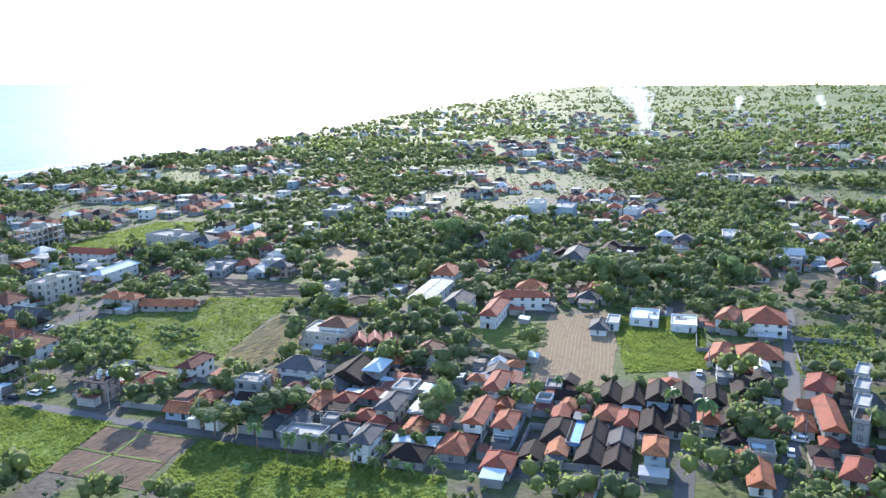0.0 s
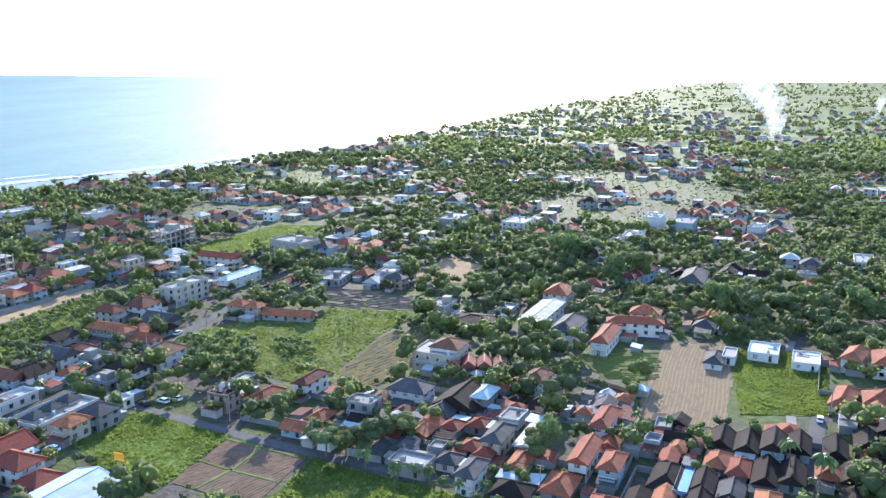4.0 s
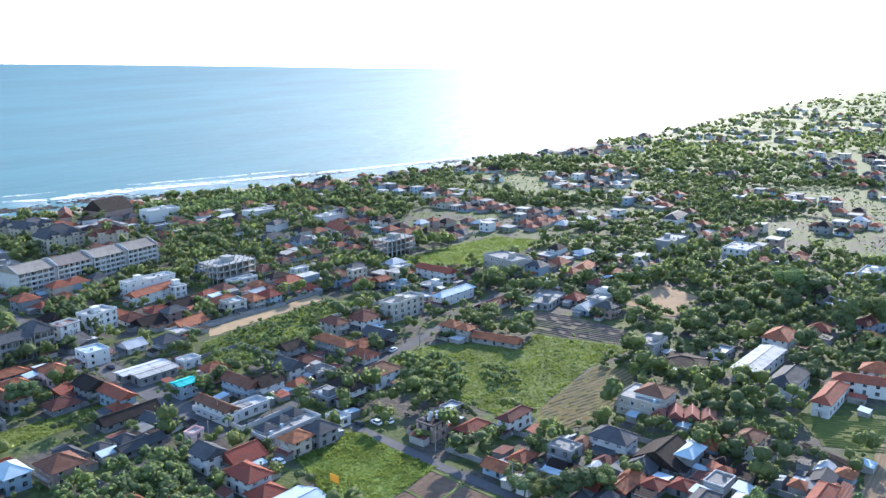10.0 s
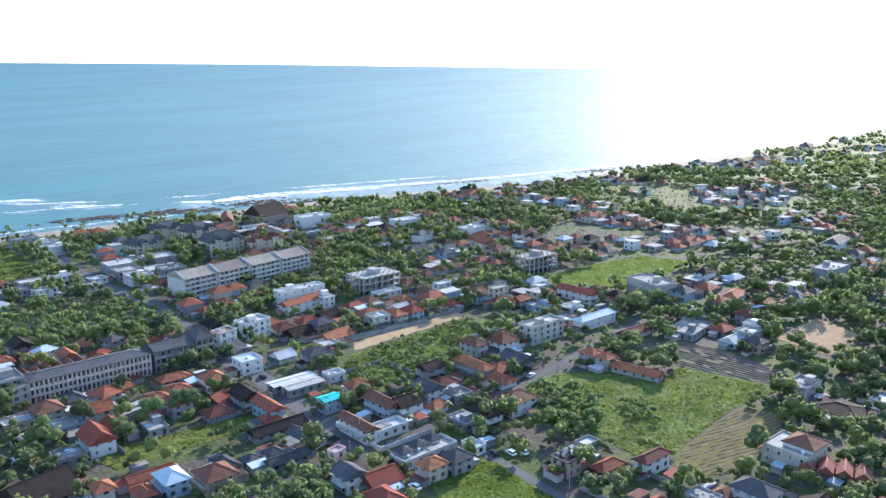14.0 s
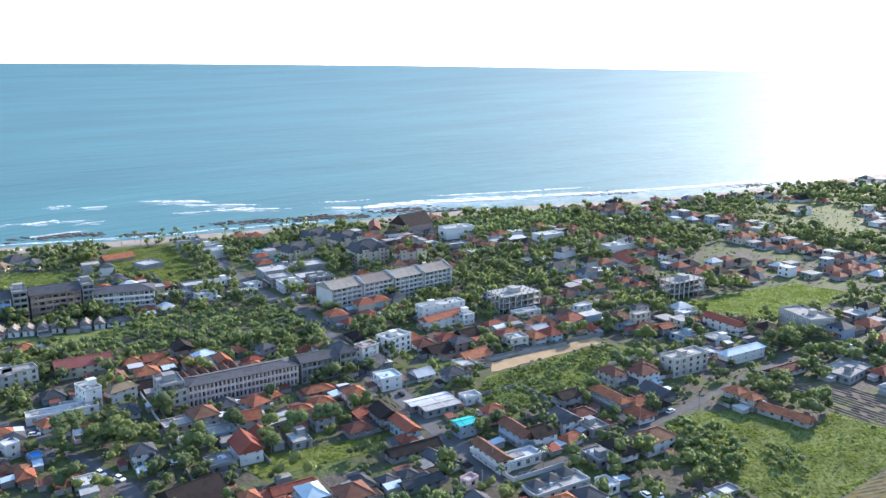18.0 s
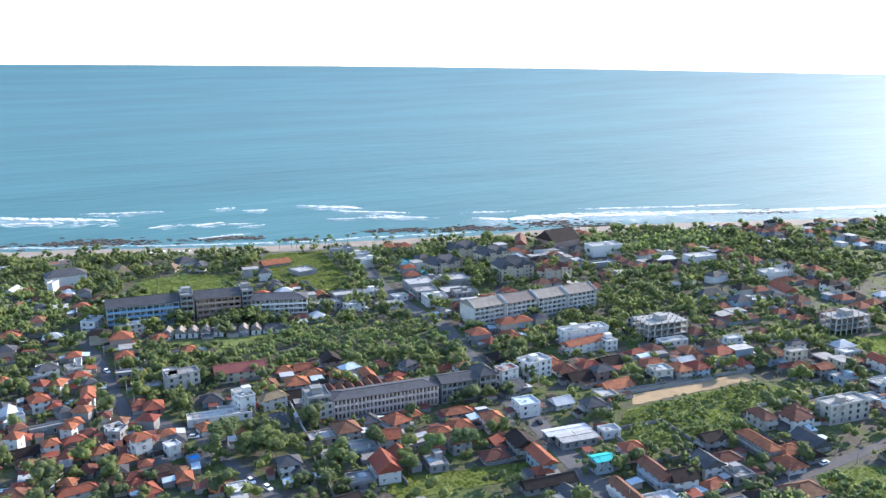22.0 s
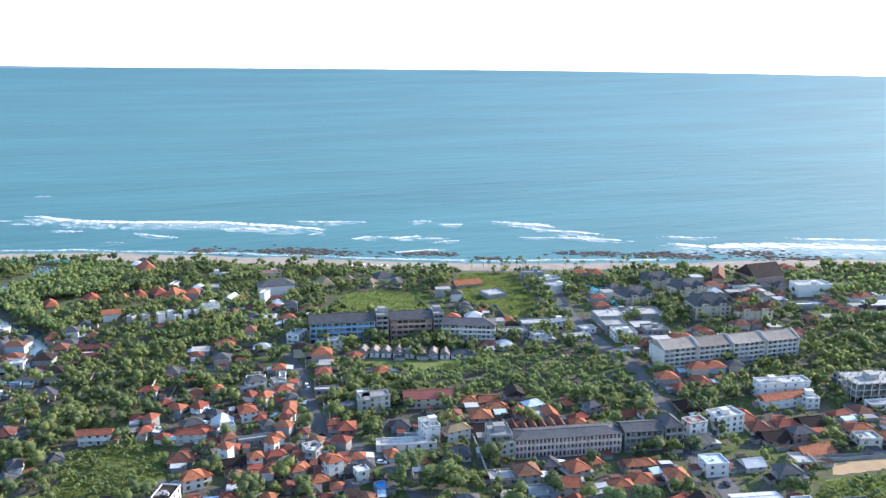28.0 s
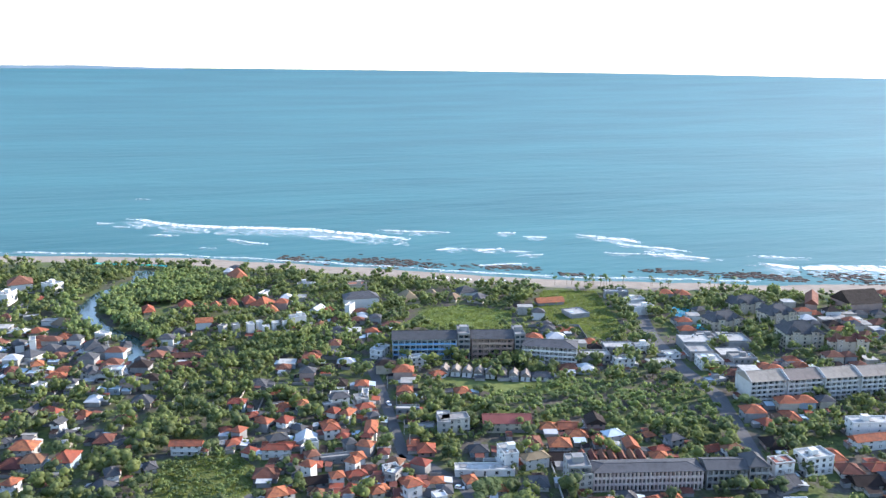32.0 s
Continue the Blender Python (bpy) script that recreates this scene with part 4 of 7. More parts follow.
house(-19.8, 202.4, GRID, 4.9, 5.7, 1, "hip", "terra", "grey")
house(-13.4, 205.1, GRID, 4.9, 11.4, 2, "hip", "slate", "cream")
house(-19.2, 216.8, GRID, 4.9, 5.6, 1, "hip", "terra", "grey")
house(-4.8, 209.6, GRID, 4.9, 13.9, 1, "gable", "metal", "grey", pitch=12)
house(-7.4, 194.3, GRID, 4.4, 11.3, 1, "hip", "terra", "grey")
house(8.6, 197.4, GRID, 4.4, 14.2, 2, "gable", "terra", "white")
house(2.7, 184.5, GRID, 6.4, 10.0, 1, "hip", "terra", "grey")
house(14.5, 219.2, GRID, 4.4, 14.3, 2, "hip", "terra", "white")
house(15.0, 192.5, GRID, 4.4, 9.6, 2, "hip", "terra", "bluewall")
house(12.0, 175.1, GRID, 6.0, 8.6, 1, "hip", "terra", "grey")
house(-8.2, 180.1, GRID, 8.2, 7.1, 1, "hip", "dark", "grey")
house(-73.5, 238.6, GRID, 4.4, 12.3, 2, "hip", "brown", "white")
house(-84.7, 230.5, GRID, 5.1, 10.0, 1, "hip", "terra", "cream")
house(-68.5, 208.2, GRID, 6.9, 4.9, 1, "gable", "terra", "bluewall")
house(-64.0, 216.3, GRID, 4.9, 7.2, 1, "hip", "terra", "grey")
house(-95.2, 223.0, GRID, 6.6, 6.6, 2, "flat", "dark", "brickwall")
house(-96.0, 241.1, GRID, 4.7, 6.6, 1, "flat", "metal", "grey")
house(99.0, 283.0, -30.0, 5.6, 14.3, 2, "hip", "terra", "white")
house(109.9, 278.3, GRID, 13.0, 14.6, 2, "hip", "terra", "white")
house(85.2, 249.4, -26.3, 5.2, 17.6, 1, "hip", "terra", "cream")
house(97.1, 248.6, GRID, 12.1, 10.8, 1, "hip", "terra", "cream")
house(53.8, 280.7, GRID, 5.3, 11.9, 1, "hip", "slate", "white")
house(59.5, 285.3, GRID, 4.1, 10.4, 1, "flat", "slabwhite", "white")
house(72.0, 291.4, GRID, 9.7, 13.1, 1, "flat", "bluemetal", "white")
house(83.6, 282.8, GRID, 8.5, 12.8, 1, "flat", "metal", "white")
house(30.0, 312.0, -4.0, 20.0, 6.5, 2, "hip", "terra", "white", pitch=24)
house(18.5, 295.0, GRID, 5.5, 22.1, 2, "hip", "terra", "white")
house(5.4, 305.4, GRID, 8.7, 20.7, 2, "hip", "slate", "white")
house(1.7, 354.9, GRID, 9.9, 15.2, 2, "hip", "terra", "white")
house(-30.3, 315.6, GRID, 18.0, 14.0, 1, "hip", "dark", "white", pitch=12)
house(-18.9, 331.9, GRID, 5.7, 10.0, 1, "flat", "metal", "grey")
house(-45.4, 325.6, GRID, 8.3, 13.0, 2, "flat", "concrete", "bare")
house(-19.3, 233.1, GRID, 4.4, 9.1, 2, "hip", "bluemetal", "grey")

house(44.4, 214.8, GRID, 5.3, 10.4, 1, "gable", "dark", "grey", pitch=36, eave=0.5)
house(50.4, 212.4, GRID, 5.3, 10.6, 1, "gable", "dark", "grey", pitch=36, eave=0.5)
house(55.8, 208.3, GRID, 5.3, 10.4, 2, "gable", "dark", "bluewall", pitch=36, eave=0.5)
house(63.3, 213.4, GRID, 5.3, 10.6, 1, "gable", "dark", "bluewall", pitch=36, eave=0.5)
house(71.8, 211.8, GRID, 5.3, 10.7, 1, "gable", "dark", "bluewall", pitch=36, eave=0.5)
house(81.1, 217.7, GRID, 5.3, 10.8, 1, "gable", "dark", "grey", pitch=36, eave=0.5)
house(88.1, 216.7, -26.3, 5.3, 9.8, 1, "gable", "dark", "grey", pitch=36, eave=0.5)
house(41.2, 202.1, GRID, 4.9, 8.6, 1, "hip", "terra", "grey")
house(45.6, 198.6, GRID, 4.4, 9.1, 1, "hip", "terra", "grey")
house(51.2, 195.6, GRID, 5.3, 12.7, 1, "gable", "dark", "grey", pitch=36, eave=0.5)
house(57.4, 196.1, GRID, 5.3, 10.6, 1, "gable", "dark", "grey", pitch=36, eave=0.5)
house(71.4, 197.2, GRID, 5.3, 9.3, 1, "gable", "dark", "grey", pitch=36, eave=0.5)
house(77.0, 197.7, GRID, 5.3, 9.6, 1, "gable", "dark", "grey", pitch=36, eave=0.5)
house(80.9, 194.7, GRID, 4.4, 10.8, 1, "gable", "brown", "bluewall")
house(66.2, 198.1, GRID, 4.9, 6.5, 1, "hip", "terra", "white")
house(35.5, 189.0, GRID, 5.3, 9.2, 1, "gable", "dark", "grey", pitch=36, eave=0.5)
house(41.4, 185.6, GRID, 4.9, 7.3, 1, "gable", "slate", "bluewall")
house(47.2, 176.7, GRID, 4.4, 9.1, 2, "hip", "terra", "bluewall")
house(32.7, 178.3, GRID, 5.3, 9.0, 1, "gable", "dark", "grey", pitch=36, eave=0.5)
house(38.2, 174.4, GRID, 5.3, 7.6, 1, "gable", "dark", "grey", pitch=36, eave=0.5)
house(27.9, 191.5, GRID, 6.6, 13.4, 1, "hip", "dark", "grey")
house(31.4, 189.4, GRID, 3.2, 13.8, 1, "flat", "bluetarp", "grey")
house(67.2, 167.3, GRID, 4.4, 10.7, 1, "gable", "terra", "white")
house(100.9, 215.1, -28.2, 6.1, 12.6, 2, "hip", "terra", "white")
house(93.5, 193.2, GRID, 4.4, 19.6, 2, "gable", "terra", "grey")
house(113.1, 217.0, -31.2, 3.2, 9.7, 3, "flat", "slabwhite", "grey")
house(107.4, 205.3, -31.4, 3.2, 9.1, 3, "flat", "slabwhite", "grey")
house(102.1, 194.4, -31.4, 3.2, 8.6, 3, "flat", "slabwhite", "grey")
house(97.2, 184.4, -31.8, 3.2, 7.9, 3, "flat", "thatch", "grey")
house(86.3, 164.1, -32.4, 4.4, 10.6, 2, "hip", "terra", "white")
house(88.1, 195.2, GRID, 4.4, 10.6, 1, "hip", "terra", "white")
house(29.5, 164.9, GRID, 4.9, 5.1, 1, "hip", "slate", "bluewall")
house(-104.1, 379.0, -6.0, 13.3, 22.5, 1, "flat", "concrete", "grey")
house(-111.1, 404.1, GRID, 7.2, 10.0, 1, "flat", "slabwhite", "white")
house(-99.0, 440.2, -5.1, 7.8, 17.8, 2, "hip", "terra", "bluewall")
house(-141.1, 433.7, -30.7, 23.6, 14.6, 3, "flat", "concrete", "bare")
house(-73.5, 600.8, -6.5, 10.0, 27.6, 3, "hip", "slate", "white", detail=0)
house(-64.7, 519.8, GRID, 12.1, 24.1, 3, "flat", "concrete", "grey", detail=0)
house(-23.8, 510.4, GRID, 14.3, 21.5, 3, "flat", "slabwhite", "white")
house(60.1, 536.5, GRID, 10.5, 19.2, 3, "flat", "slabwhite", "white", detail=0)
house(43.2, 485.6, GRID, 9.7, 20.1, 2, "flat", "slabwhite", "white")
house(75.9, 520.5, GRID, 12.7, 22.3, 3, "flat", "concrete", "bluewall", detail=0)
house(62.5, 388.1, GRID, 9.8, 25.1, 2, "hip", "slate", "white")
house(118.8, 520.7, -26.8, 8.6, 14.2, 2, "flat", "slabwhite", "white", detail=0)
house(150.1, 431.9, GRID, 8.7, 21.2, 2, "flat", "slabwhite", "white")
house(136.9, 359.0, GRID, 8.9, 21.2, 1, "hip", "brown", "white")
house(109.3, 380.7, GRID, 6.9, 21.0, 1, "hip", "terra", "white")

house(-370.7, 5.4, GRID, 4.4, 13.5, 2, "gable", "terra", "white")
house(-413.6, 31.4, GRID, 4.9, 7.9, 2, "hip", "terra", "bluewall")
house(-400.5, 37.9, 9.6, 4.9, 5.0, 1, "hip", "terra", "white")
house(-394.2, 41.4, 9.3, 4.9, 4.9, 1, "hip", "terra", "white")
house(-384.2, 51.6, -42.2, 7.0, 5.4, 2, "hip", "terra", "white")
house(-401.5, 63.0, 6.2, 6.4, 4.9, 2, "hip", "terra", "white")
house(-407.0, 53.2, 7.5, 5.0, 6.5, 1, "hip", "terra", "white")
house(-362.3, 45.8, GRID, 4.4, 13.8, 1, "gable", "terra", "grey")
house(-364.9, 45.6, 6.1, 5.4, 8.5, 2, "hip", "slate", "grey")
house(-329.8, 54.2, -42.1, 4.9, 4.9, 3, "hip", "terra", "white")
house(-314.0, 38.2, 3.9, 7.0, 7.8, 2, "hip", "terra", "white")
house(-352.1, -25.5, 8.2, 7.8, 5.0, 2, "hip", "slate", "white")
house(-346.1, -28.8, -43.0, 7.9, 9.2, 1, "hip", "slate", "grey")
house(-400.7, -45.9, -42.9, 5.5, 6.3, 1, "hip", "slate", "white")
house(-399.1, -35.5, -39.0, 4.9, 6.1, 1, "hip", "slate", "cream")
house(-358.3, -10.5, 9.3, 6.5, 4.9, 1, "hip", "slate", "grey")
house(-429.5, -56.7, -40.8, 4.8, 9.2, 2, "hip", "terra", "bluewall")
house(-427.0, -41.9, -41.0, 4.9, 6.8, 1, "hip", "terra", "grey")
house(-480.6, 6.5, -4.9, 10.3, 17.3, 1, "hip", "brown", "brickwall")
house(-500.2, 7.8, GRID, 5.4, 16.7, 1, "hip", "brown", "brickwall")
house(-495.7, -16.5, 7.3, 11.1, 5.7, 1, "gable", "slate", "grey")
house(-549.5, -40.2, -40.7, 5.3, 8.7, 2, "flat", "slabwhite", "white", detail=0)
house(-527.8, -43.8, 5.8, 14.9, 11.0, 2, "hip", "slate", "white", detail=0)
house(-531.7, -26.1, 7.3, 9.0, 5.5, 1, "hip", "slate", "white", detail=0)
house(-482.4, -41.5, 5.1, 10.6, 4.4, 2, "hip", "slate", "white")
house(-481.0, -29.9, GRID, 6.7, 9.6, 2, "flat", "slabwhite", "white")
house(-457.0, -31.9, GRID, 4.1, 11.7, 1, "flat", "bluemetal", "bluewall")
house(-609.9, 12.0, 4.6, 16.4, 9.4, 1, "hip", "terra", "cream", detail=0, pitch=38)
house(-602.3, 22.7, 3.3, 13.6, 7.4, 1, "hip", "terra", "cream", detail=0, pitch=38)
house(-602.6, 32.6, 4.0, 14.4, 6.8, 1, "hip", "terra", "cream", detail=0, pitch=38)
house(-608.0, 43.5, 3.5, 14.7, 7.1, 1, "hip", "terra", "cream", detail=0, pitch=38)
house(-609.8, 56.3, 5.4, 15.7, 8.4, 1, "hip", "terra", "cream", detail=0, pitch=38)
house(-600.3, 65.3, -37.5, 13.9, 12.3, 1, "hip", "terra", "cream", detail=0, pitch=38)
house(-582.9, 69.3, 1.7, 12.1, 7.4, 1, "hip", "terra", "cream", detail=0, pitch=38)
house(-607.9, -14.0, 6.8, 13.3, 7.4, 1, "hip", "terra", "cream", detail=0, pitch=38)
house(-559.7, 22.1, -3.9, 7.4, 10.3, 2, "gable", "terra", "white", detail=0)
house(-535.3, 32.5, -39.3, 4.5, 4.1, 3, "flat", "slabwhite", "grey", detail=0)
house(-535.6, 40.7, 10.4, 5.0, 4.3, 3, "flat", "slabwhite", "grey", detail=0)
house(-534.9, 49.9, 8.8, 4.9, 4.3, 3, "flat", "slabwhite", "white", detail=0)
house(-537.9, 56.1, 9.5, 4.2, 3.5, 3, "flat", "slabwhite", "white", detail=0)
house(-526.5, 59.2, 10.1, 4.1, 3.7, 3, "flat", "slabwhite", "white", detail=0)
house(-533.2, 65.7, 7.3, 4.7, 3.9, 3, "flat", "slabwhite", "white", detail=0)
house(-552.0, 71.7, 9.4, 4.4, 3.9, 2, "flat", "slabwhite", "white", detail=0)
house(-530.9, 72.2, 7.1, 4.7, 3.9, 3, "flat", "slabwhite", "white", detail=0)
house(-683.2, 55.2, 5.8, 27.4, 13.7, 1, "hip", "terra", "cream", detail=0, pitch=42)
house(-682.0, -83.6, -40.4, 9.2, 12.8, 3, "flat", "slabwhite", "white", detail=0)
house(-580.0, 133.2, -4.1, 12.9, 24.6, 3, "hip", "slate", "white", detail=0)
house(-624.0, 140.3, -4.3, 9.9, 14.0, 2, "flat", "redmetal", "cream", detail=0)
house(-584.3, 170.4, -1.2, 19.6, 12.9, 1, "hip", "thatch", "cream", detail=0, pitch=40)
house(-588.2, 190.6, -4.3, 16.9, 7.8, 1, "hip", "thatch", "cream", detail=0, pitch=40)
house(-575.3, 203.0, -36.6, 10.8, 7.0, 1, "hip", "thatch", "cream", detail=0, pitch=40)
house(-569.1, 220.8, -42.8, 14.9, 11.7, 1, "hip", "slate", "white", detail=0)
house(-590.8, 218.0, 7.4, 13.0, 14.9, 1, "hip", "slate", "white", detail=0)
house(-546.0, 268.0, -4.4, 9.0, 20.0, 1, "gable", "terra", "grey", detail=0)
house(-513.9, 273.5, 2.6, 14.6, 14.2, 1, "flat", "slabwhite", "grey", detail=0)

house(-433.5, 262.0, GRID, 10.0, 19.0, 2, "flat", "slabwhite", "grey")
house(-424.0, 240.5, GRID, 9.0, 17.0, 2, "flat", "slabwhite", "grey")
house(-430.5, 314.0, GRID, 15.0, 18.0, 2, "flat", "slabwhite", "grey", detail=0)
house(-424.0, 340.0, GRID, 16.0, 14.0, 2, "flat", "slabwhite", "grey", detail=0)
house(-441.0, 329.5, GRID, 12.0, 10.0, 1, "flat", "concrete", "grey", detail=0)
house(-505.4, 320.8, -1.4, 10.1, 16.7, 2, "flat", "slabwhite", "white", detail=0)
house(-523.0, 326.1, -0.6, 8.7, 14.0, 2, "flat", "slabwhite", "white", detail=0)
house(-546.2, 323.9, GRID, 6.2, 17.6, 2, "flat", "slabwhite", "grey", detail=0)
house(-430.6, 275.1, -2.9, 6.3, 11.2, 2, "flat", "slabwhite", "white")
house(-407.4, 274.8, -5.0, 7.6, 15.4, 1, "flat", "slabwhite", "white")
house(-412.5, 253.5, -3.7, 6.3, 11.9, 2, "flat", "slabwhite", "white")
resort(-458.4, 355.4, -1.6, 13.8, 23.5, 3, "hip", "slate", "cream")
resort(-487.2, 395.0, -2.7, 13.2, 24.4, 3, "hip", "slate", "cream")
resort(-452.6, 394.8, -1.4, 14.6, 21.3, 4, "hip", "slate", "cream")
resort(-414.6, 380.7, GRID, 17.7, 24.0, 4, "hip", "slate", "cream")
resort(-388.7, 395.2, GRID, 4.4, 24.3, 4, "hip", "brown", "cream")
house(-487.0, 358.0, 2.0, 6.5, 11.0, 2, "hip", "slate", "cream", detail=0)
house(-478.3, 446.4, -41.6, 29.3, 7.7, 3, "gable", "brown", "brickwall", detail=0, pitch=40)
house(-467.5, 477.2, -4.1, 20.9, 26.9, 3, "gable", "dark", "brickwall", detail=0, pitch=35)
house(-427.1, 485.6, GRID, 12.9, 25.5, 3, "flat", "slabwhite", "white", detail=0)
house(-401.9, 456.9, GRID, 6.4, 18.9, 1, "flat", "metal", "grey", detail=0)
house(-373.5, 289.4, -0.8, 5.3, 12.9, 1, "flat", "bluemetal", "grey")

house(-368.8, 71.1, 0.4, 6.0, 7.1, 2, "hip", "terra", "white")
house(-324.6, 73.8, 1.2, 4.9, 7.8, 1, "hip", "terra", "grey")
house(-321.1, 64.7, 0.4, 4.9, 4.9, 2, "hip", "terra", "white")
house(-313.4, 69.4, -38.9, 4.9, 4.9, 1, "hip", "terra", "grey")
house(-313.7, 55.4, -34.8, 4.9, 4.9, 1, "hip", "brown", "grey")
house(-306.4, 54.0, 6.2, 5.0, 5.3, 1, "hip", "brown", "grey")
house(-300.8, 60.5, -39.9, 4.9, 4.9, 1, "hip", "brown", "white")
house(-307.8, 73.6, -37.1, 5.9, 4.9, 1, "hip", "terra", "grey")
house(-296.3, 71.6, -35.5, 6.3, 4.9, 1, "hip", "brown", "grey")
house(-318.2, 43.3, 10.6, 4.9, 4.9, 1, "hip", "terra", "white")
house(-280.9, 82.5, 2.1, 4.9, 7.1, 1, "hip", "brown", "grey")
house(-285.7, 94.1, -40.9, 4.9, 4.9, 1, "hip", "slate", "grey")
house(-276.2, 97.1, -39.6, 5.1, 4.9, 1, "hip", "brown", "grey")
house(-300.9, 26.3, -28.2, 16.1, 7.1, 2, "flat", "dark", "white")
house(-407.5, 82.9, GRID, 4.7, 9.4, 2, "flat", "slate", "white")
house(-408.9, 51.4, 5.7, 3.2, 6.1, 1, "flat", "metal", "grey")
house(-354.4, 59.3, 5.3, 4.2, 5.8, 2, "flat", "slabwhite", "white")
house(-342.4, 68.9, -3.9, 3.5, 14.5, 1, "flat", "concrete", "grey")
house(-323.3, 55.3, -1.2, 5.3, 10.8, 1, "gable", "dark", "grey", pitch=36, eave=0.5)
house(-317.4, 185.9, GRID, 6.7, 5.0, 2, "gable", "terra", "grey")
house(-323.1, 196.2, 2.0, 5.7, 8.2, 2, "hip", "bluemetal", "white")
house(-310.5, 198.3, GRID, 8.5, 5.4, 2, "gable", "terra", "grey")
house(-321.9, 214.5, 5.0, 4.9, 4.9, 1, "hip", "terra", "grey")
house(-306.4, 211.3, 2.8, 4.9, 7.7, 1, "hip", "terra", "white")
house(-310.6, 221.1, 4.8, 5.7, 7.4, 2, "hip", "slate", "grey")
house(-299.7, 235.2, 3.3, 5.5, 9.4, 1, "hip", "terra", "white")
house(-293.1, 240.4, 0.5, 5.2, 8.5, 2, "hip", "brown", "white")
house(-253.1, 146.0, 0.5, 4.3, 5.7, 1, "flat", "concrete", "bare")
house(-242.1, 177.8, -3.9, 3.9, 13.3, 1, "flat", "concrete", "grey")

house(-217.3, 126.7, -5.0, 16.1, 16.8, 1, "gable", "dark", "grey")
house(-165.3, 209.2, GRID, 16.5, 4.4, 2, "gable", "brown", "white")

house(-150.5, 153.9, GRID, 4.9, 4.9, 1, "hip", "terra", "grey")
house(-139.2, 156.7, GRID, 4.9, 4.9, 1, "hip", "terra", "grey")
house(-236.6, 283.2, -4.7, 8.0, 14.9, 1, "gable", "terra", "white")
house(-31.5, 485.7, GRID, 5.8, 13.2, 1, "gable", "metal", "grey")
house(38.6, 393.9, -30.4, 7.3, 28.1, 2, "hip", "brown", "bluewall")
house(-12.1, 504.9, -26.8, 8.2, 15.6, 1, "hip", "terra", "white")

house(-417.6, 289.2, -5.3, 7.1, 9.7, 1, "flat", "slabwhite", "white")
house(-412.5, 305.0, GRID, 13.0, 14.0, 2, "flat", "concrete", "grey")
house(-397.0, 301.5, GRID, 12.5, 13.0, 2, "flat", "slabwhite", "white")
house(-409.0, 325.0, GRID, 14.0, 16.0, 1, "flat", "slabwhite", "grey", detail=0)
house(-394.0, 322.0, GRID, 12.0, 14.0, 2, "flat", "concrete", "grey")
house(-388.5, 313.1, GRID, 5.6, 10.1, 1, "flat", "concrete", "grey")

house(-695.5, -107.9, 8.4, 17.2, 16.7, 3, "hip", "brown", "white", detail=0)
house(-662.1, -112.3, GRID, 15.7, 8.3, 3, "flat", "slabwhite", "white", detail=0)
house(-661.0, -89.5, 9.7, 7.5, 5.7, 1, "hip", "terra", "grey", detail=0)
house(-644.4, -76.2, -42.3, 7.4, 9.1, 1, "hip", "slate", "bare", detail=0)
house(-630.6, -98.3, GRID, 9.8, 6.0, 2, "hip", "slate", "white", detail=0)
house(-613.5, -90.0, 4.2, 3.5, 9.5, 1, "flat", "slabwhite", "grey", detail=0)
house(-590.7, -67.6, -41.2, 8.9, 12.4, 1, "hip", "thatch", "grey", detail=0, pitch=38)
house(-551.5, -52.3, -42.9, 4.9, 5.5, 1, "hip", "slate", "white", detail=0)
house(-539.6, -39.9, 4.6, 5.2, 6.7, 2, "hip", "slate", "white", detail=0)
house(-525.3, -49.7, -28.9, 6.9, 5.4, 1, "flat", "slabwhite", "white", detail=0)
house(-526.7, -26.9, -40.5, 5.9, 5.1, 1, "hip", "slate", "white", detail=0)
house(-541.7, -79.7, 6.6, 7.8, 3.5, 3, "flat", "slabwhite", "white", detail=0)
house(-546.4, -87.9, 9.7, 9.3, 4.9, 2, "hip", "slate", "white", detail=0)
house(-522.6, -78.6, -37.7, 10.8, 11.5, 2, "hip", "slate", "white", detail=0, pitch=24)
house(-503.2, -72.5, 7.9, 7.2, 6.0, 2, "hip", "terra", "white")
house(-492.2, -65.1, -34.5, 4.9, 4.9, 1, "hip", "terra", "white")
house(-502.8, -86.1, 9.7, 9.8, 6.3, 1, "hip", "brown", "grey")
house(-486.7, -45.0, GRID, 9.1, 4.4, 2, "hip", "slate", "white")
house(-481.3, -35.2, GRID, 9.1, 4.6, 2, "hip", "slate", "white")
house(-482.1, -26.4, 5.7, 6.9, 4.9, 1, "gable", "metal", "white")
house(-467.2, -67.1, -39.9, 5.1, 6.1, 2, "flat", "slabwhite", "white")
house(-468.3, -51.1, GRID, 5.0, 4.9, 2, "hip", "slate", "white")
house(-436.0, -76.0, -36.9, 6.1, 7.1, 1, "hip", "brown", "bluewall")
house(-439.9, -67.3, -33.0, 6.8, 4.9, 1, "gable", "slate", "grey")
house(-432.6, -59.2, GRID, 7.9, 5.0, 1, "hip", "brown", "grey")
house(-413.7, -52.4, -31.3, 5.2, 4.9, 2, "gable", "slate", "white")
house(-403.9, -74.2, 10.2, 4.9, 4.9, 1, "hip", "slate", "white")
house(-403.1, -66.4, -29.6, 7.2, 5.7, 1, "hip", "slate", "white")
house(-404.5, -48.2, -32.8, 6.7, 5.2, 1, "hip", "slate", "cream")
house(-384.4, -26.2, -43.0, 12.5, 4.4, 1, "gable", "slate", "bare", pitch=15)
house(-355.4, -64.2, -32.7, 6.1, 4.9, 2, "hip", "terra", "white")
